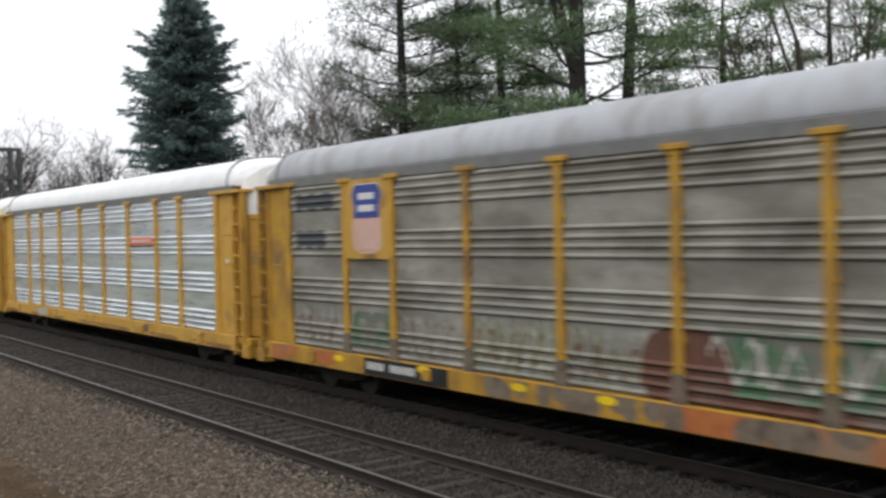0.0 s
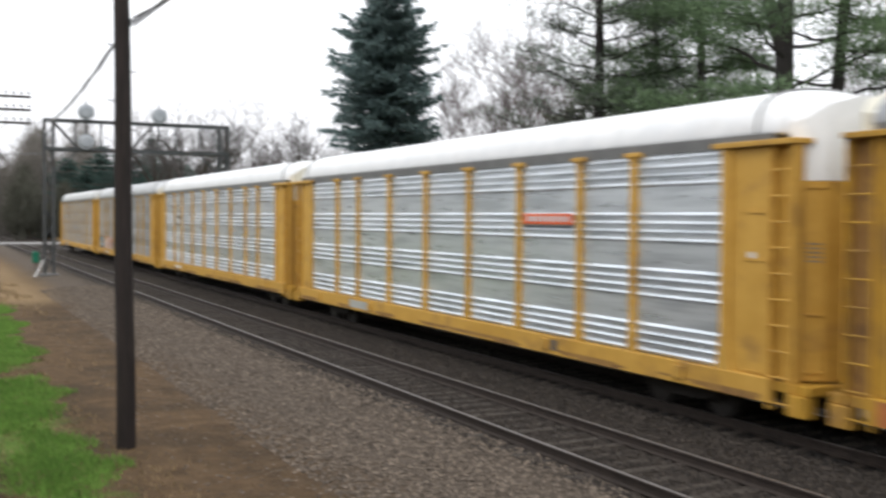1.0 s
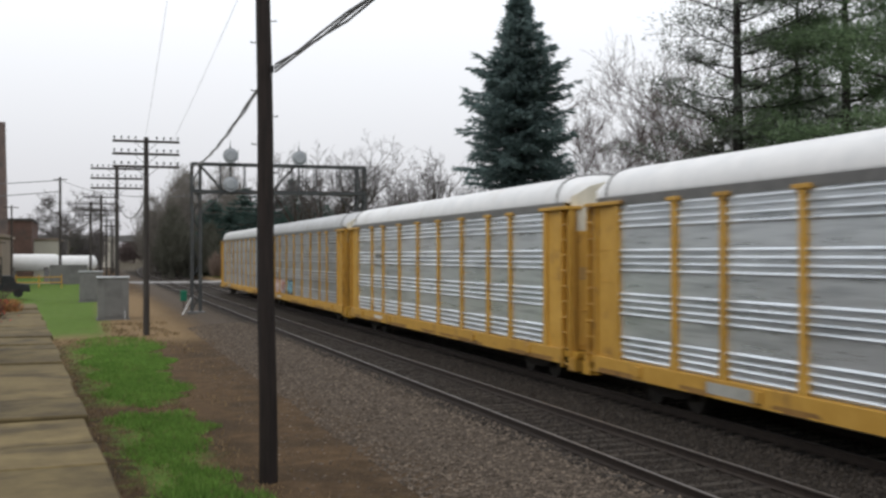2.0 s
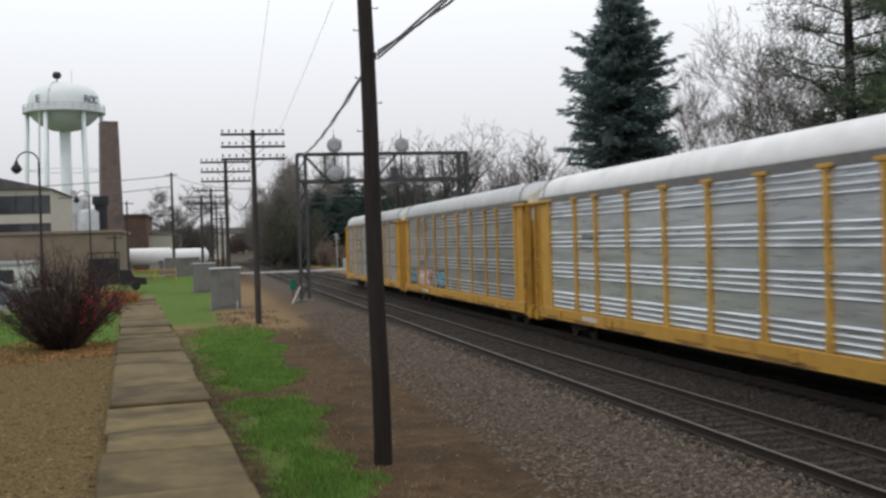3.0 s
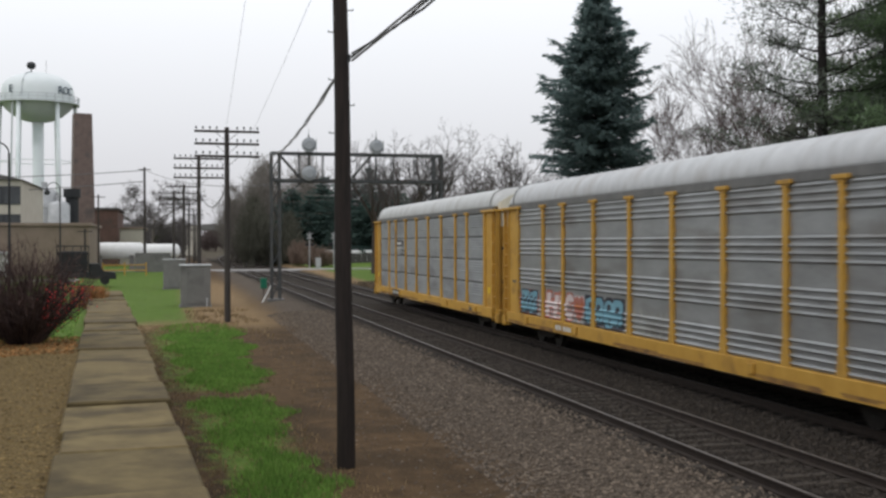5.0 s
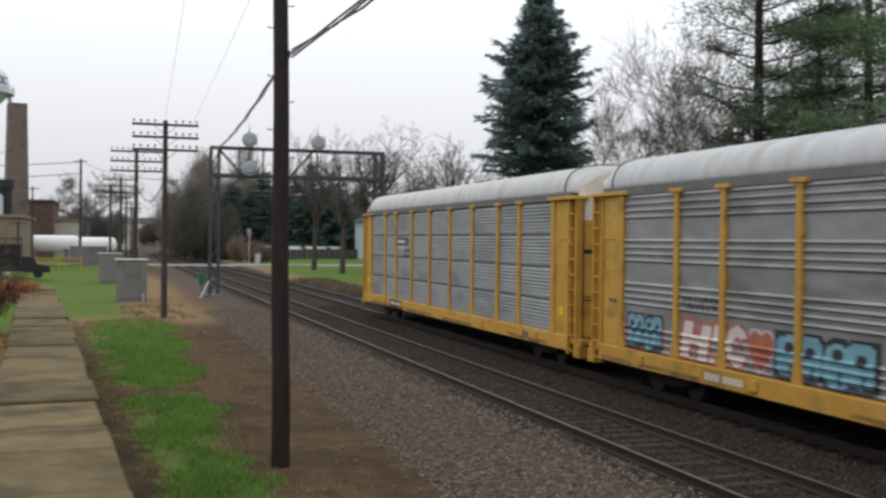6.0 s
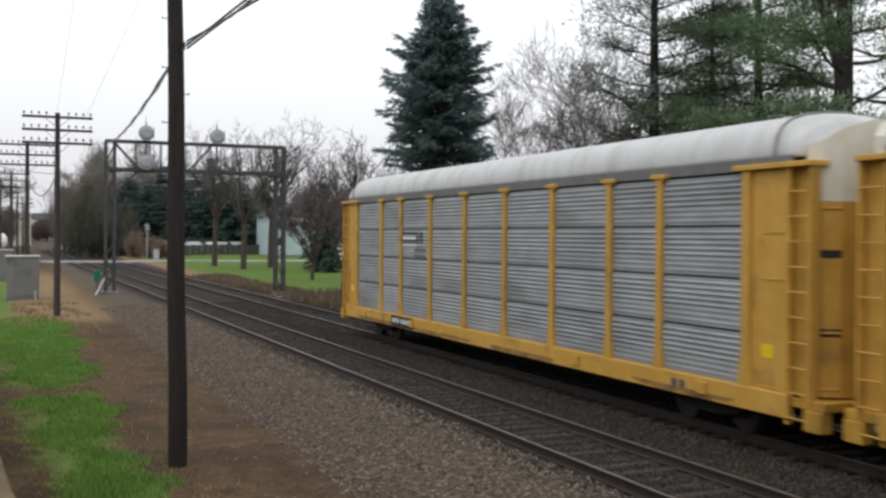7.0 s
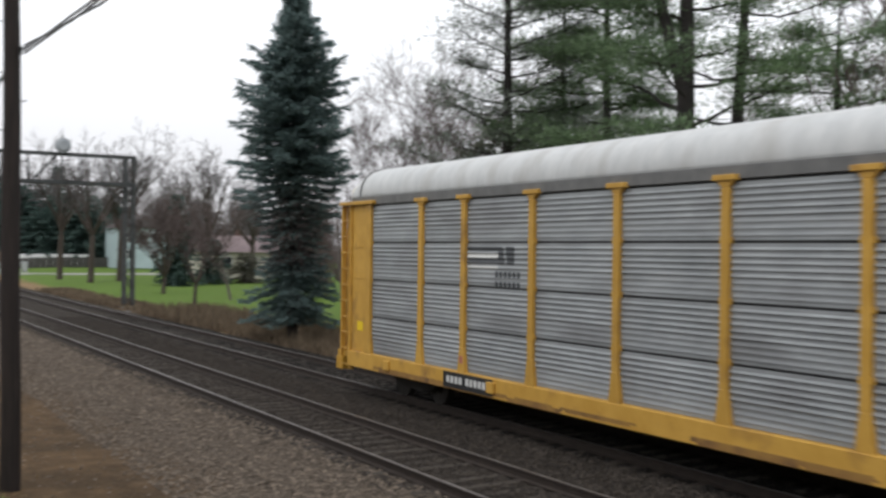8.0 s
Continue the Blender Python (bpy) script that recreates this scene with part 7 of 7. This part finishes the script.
def street_lamp(x, y, top, flip, label):
    ob = thing("street_lamp", label, "street lamp", pose(x, y, float(ground_z(x, y))))
    part("post", Shape().tube((0, 0, -0.2), (0, 0, top - 0.5), 0.075, 0.05, 10).tube((0, 0, 0), (0, 0, 0.6), 0.13, 0.1, 10).mesh("post", METAL_DARK), ob)
    pts = [(flip * 0.5 * (1 - math.cos(a)), 0, top - 0.5 + 0.5 * math.sin(a)) for a in np.linspace(0, 3.0, 10)]
    part("gooseneck", Shape().chain(pts, 0.035, 8).mesh("gooseneck", METAL_DARK), ob)
    x2, z2 = pts[-1][0], pts[-1][2]
    part("shade", Shape().lathe([(0.06, z2 + 0.02), (0.10, z2 - 0.12), (0.26, z2 - 0.34), (0.24, z2 - 0.42), (0.12, z2 - 0.56), (0, z2 - 0.6)], 14, (x2, 0)).mesh("shade", METAL_DARK, smooth=True), ob)


street_lamp(-7.35, 53, 7.85, -1, "black gooseneck street lamp by the parking lot")
street_lamp(-8.8, 92, 8.6, -1, "black gooseneck street lamp further off")


def parked_car(x, y, turn, label):
    ob = thing("parked_car", label, "car", pose(x, y, float(ground_z(x, y)), 0, 0, turn))
    prof = [(-2.2, 0.35), (-2.25, 0.75), (-1.5, 0.95), (-0.8, 1.42), (0.7, 1.45), (1.5, 1.0), (2.2, 0.9), (2.25, 0.4)]
    s = Shape()
    k = len(prof)
    s.add([(a, -0.88, b) for a, b in prof] + [(a, 0.88, b) for a, b in prof], [tuple(range(k)), tuple(reversed(range(k, 2 * k)))] + [(i, (i + 1) % k, k + (i + 1) % k, k + i) for i in range(k)])
    body = part("body", s.mesh("body", CAR_BLUE, 0.06), ob)
    for sy in (-0.885, 0.885):
        part("side_window", Shape().add([(-1.1, sy, 1.0), (1.2, sy, 1.02), (0.6, sy, 1.36), (-0.7, sy, 1.34)], [(0, 1, 2, 3)]).mesh("side_window", GLASS), body)
        for wx in (-1.4, 1.4):
            w = part("wheel", Shape().tube((wx, sy - 0.1, 0.33), (wx, sy + 0.02, 0.33), 0.33, n=18).mesh("wheel", TYRE), ob)
            part("rim", Shape().tube((wx, sy - 0.11, 0.33), (wx, sy + 0.03, 0.33), 0.2, n=14).mesh("rim", GREY_METAL), w)


parked_car(-9.75, 51.5, 8, "grey blue parked car on the lot")


def rack_truck(x, y):
    ob = thing("stake_truck", "dark parked work truck with steel rack", "truck", pose(x, y, float(ground_z(x, y)), 0, 0, 5))
    part("bed", Shape().box(-1.9, 0.9, -0.9, 0.9, 0.6, 1.15).mesh("bed", METAL_DARK, 0.03), ob)
    part("cab", Shape().add([(a, b, c) for b in (-0.9, 0.9) for a, c in ((0.9, 0.5), (0.9, 1.9), (1.7, 1.9), (2.1, 1.25), (3.1, 1.1), (3.2, 0.5))],
                            [(0, 1, 2, 3, 4, 5), (11, 10, 9, 8, 7, 6)] + [(i, (i + 1) % 6, 6 + (i + 1) % 6, 6 + i) for i in range(6)]).mesh("cab", BLACK, 0.04), ob)
    for dx in (-1.85, -1.2, -0.5, 0.2, 0.85):
        for dy in (-0.88, 0.88):
            part("stake", Shape().box(dx - 0.03, dx + 0.03, dy - 0.03, dy + 0.03, 1.1, 3.5).mesh("stake", METAL_DARK), ob)
    for z in (1.9, 2.7, 3.4):
        for dy in (-0.88, 0.88):
            part("rack_rail", Shape().box(-1.9, 0.9, dy - 0.03, dy + 0.03, z, z + 0.1).mesh("rack_rail", METAL_DARK), ob)
    part("load", Shape().box(-1.75, 0.75, -0.78, 0.78, 1.15, 3.0).mesh("load", BLACK, 0.08), ob, "dark covered load inside the rack")
    for wx in (-1.2, 2.2):
        for dy in (-0.85, 0.85):
            part("wheel", Shape().tube((wx, dy - 0.13, 0.4), (wx, dy + 0.1, 0.4), 0.4, n=16).mesh("wheel", TYRE), ob)


rack_truck(-8.0, 100.0)


def wood_fence(x0, x1, y, h):
    ob = thing("fence", "long dark weathered board fence", "fence")
    n = int((x1 - x0) / 0.9)
    board = Shape().box(-0.44, 0.44, -0.03, 0.03, 0, h).mesh("board", FENCE)
    for i in range(n):
        x = x0 + (i + 0.5) * (x1 - x0) / n
        part("board", board, ob, m=pose(x, y, float(ground_z(x, y)) - 0.1))


wood_fence(22.0, 43.0, 172.0, 1.7)
van = thing("white_trailer", "long white trailer roof behind the fence", "trailer", pose(31, 176, 0.2))
part("box", Shape().box(-7, 7, -1.2, 1.2, 0.3, 2.2).mesh("box", WHITE, 0.05), van)
slab = thing("concrete_slab", "pale concrete slab lying in the grass", "slab", pose(17.2, 66.5, float(ground_z(17.2, 66.5))))
part("top", Shape().box(-1.0, 1.0, -0.3, 0.3, -0.05, 0.12).mesh("top", ROAD, 0.02), slab)

bridge = thing("overpass", "grey concrete road overpass far along the line", "bridge", pose(8, 400, 0))
part("deck", Shape().box(-60, 40, -5, 5, 8.4, 10.6).mesh("deck", CONCRETE_GREY, 0.05), bridge)
for bx in (-40, -20, -4, 22):
    part("pier", Shape().box(bx - 0.8, bx + 0.8, -4, 4, -0.5, 8.4).mesh("pier", CONCRETE_GREY, 0.05), bridge)


def motions():
    """The train rolls towards the camera and past it at a steady 13.05 metres a second."""
    speed, centre = 13.05, (FAR_C + FAR_D) / 2
    for car, y0 in TRAIN:
        walk(car, [(t, pose(centre, y0 - speed * t, 0)) for t in (0, 1, 2, 3, 4, 5, 6, 7, 8)])
    turn = math.degrees(speed / FPS / 0.42)
    for axle, d in AXLES:
        walk(axle, [(k / FPS, pose(0, d, 0.42, turn * k, 0, 0)) for k in range(0, 8 * FPS + 1)])


motions()
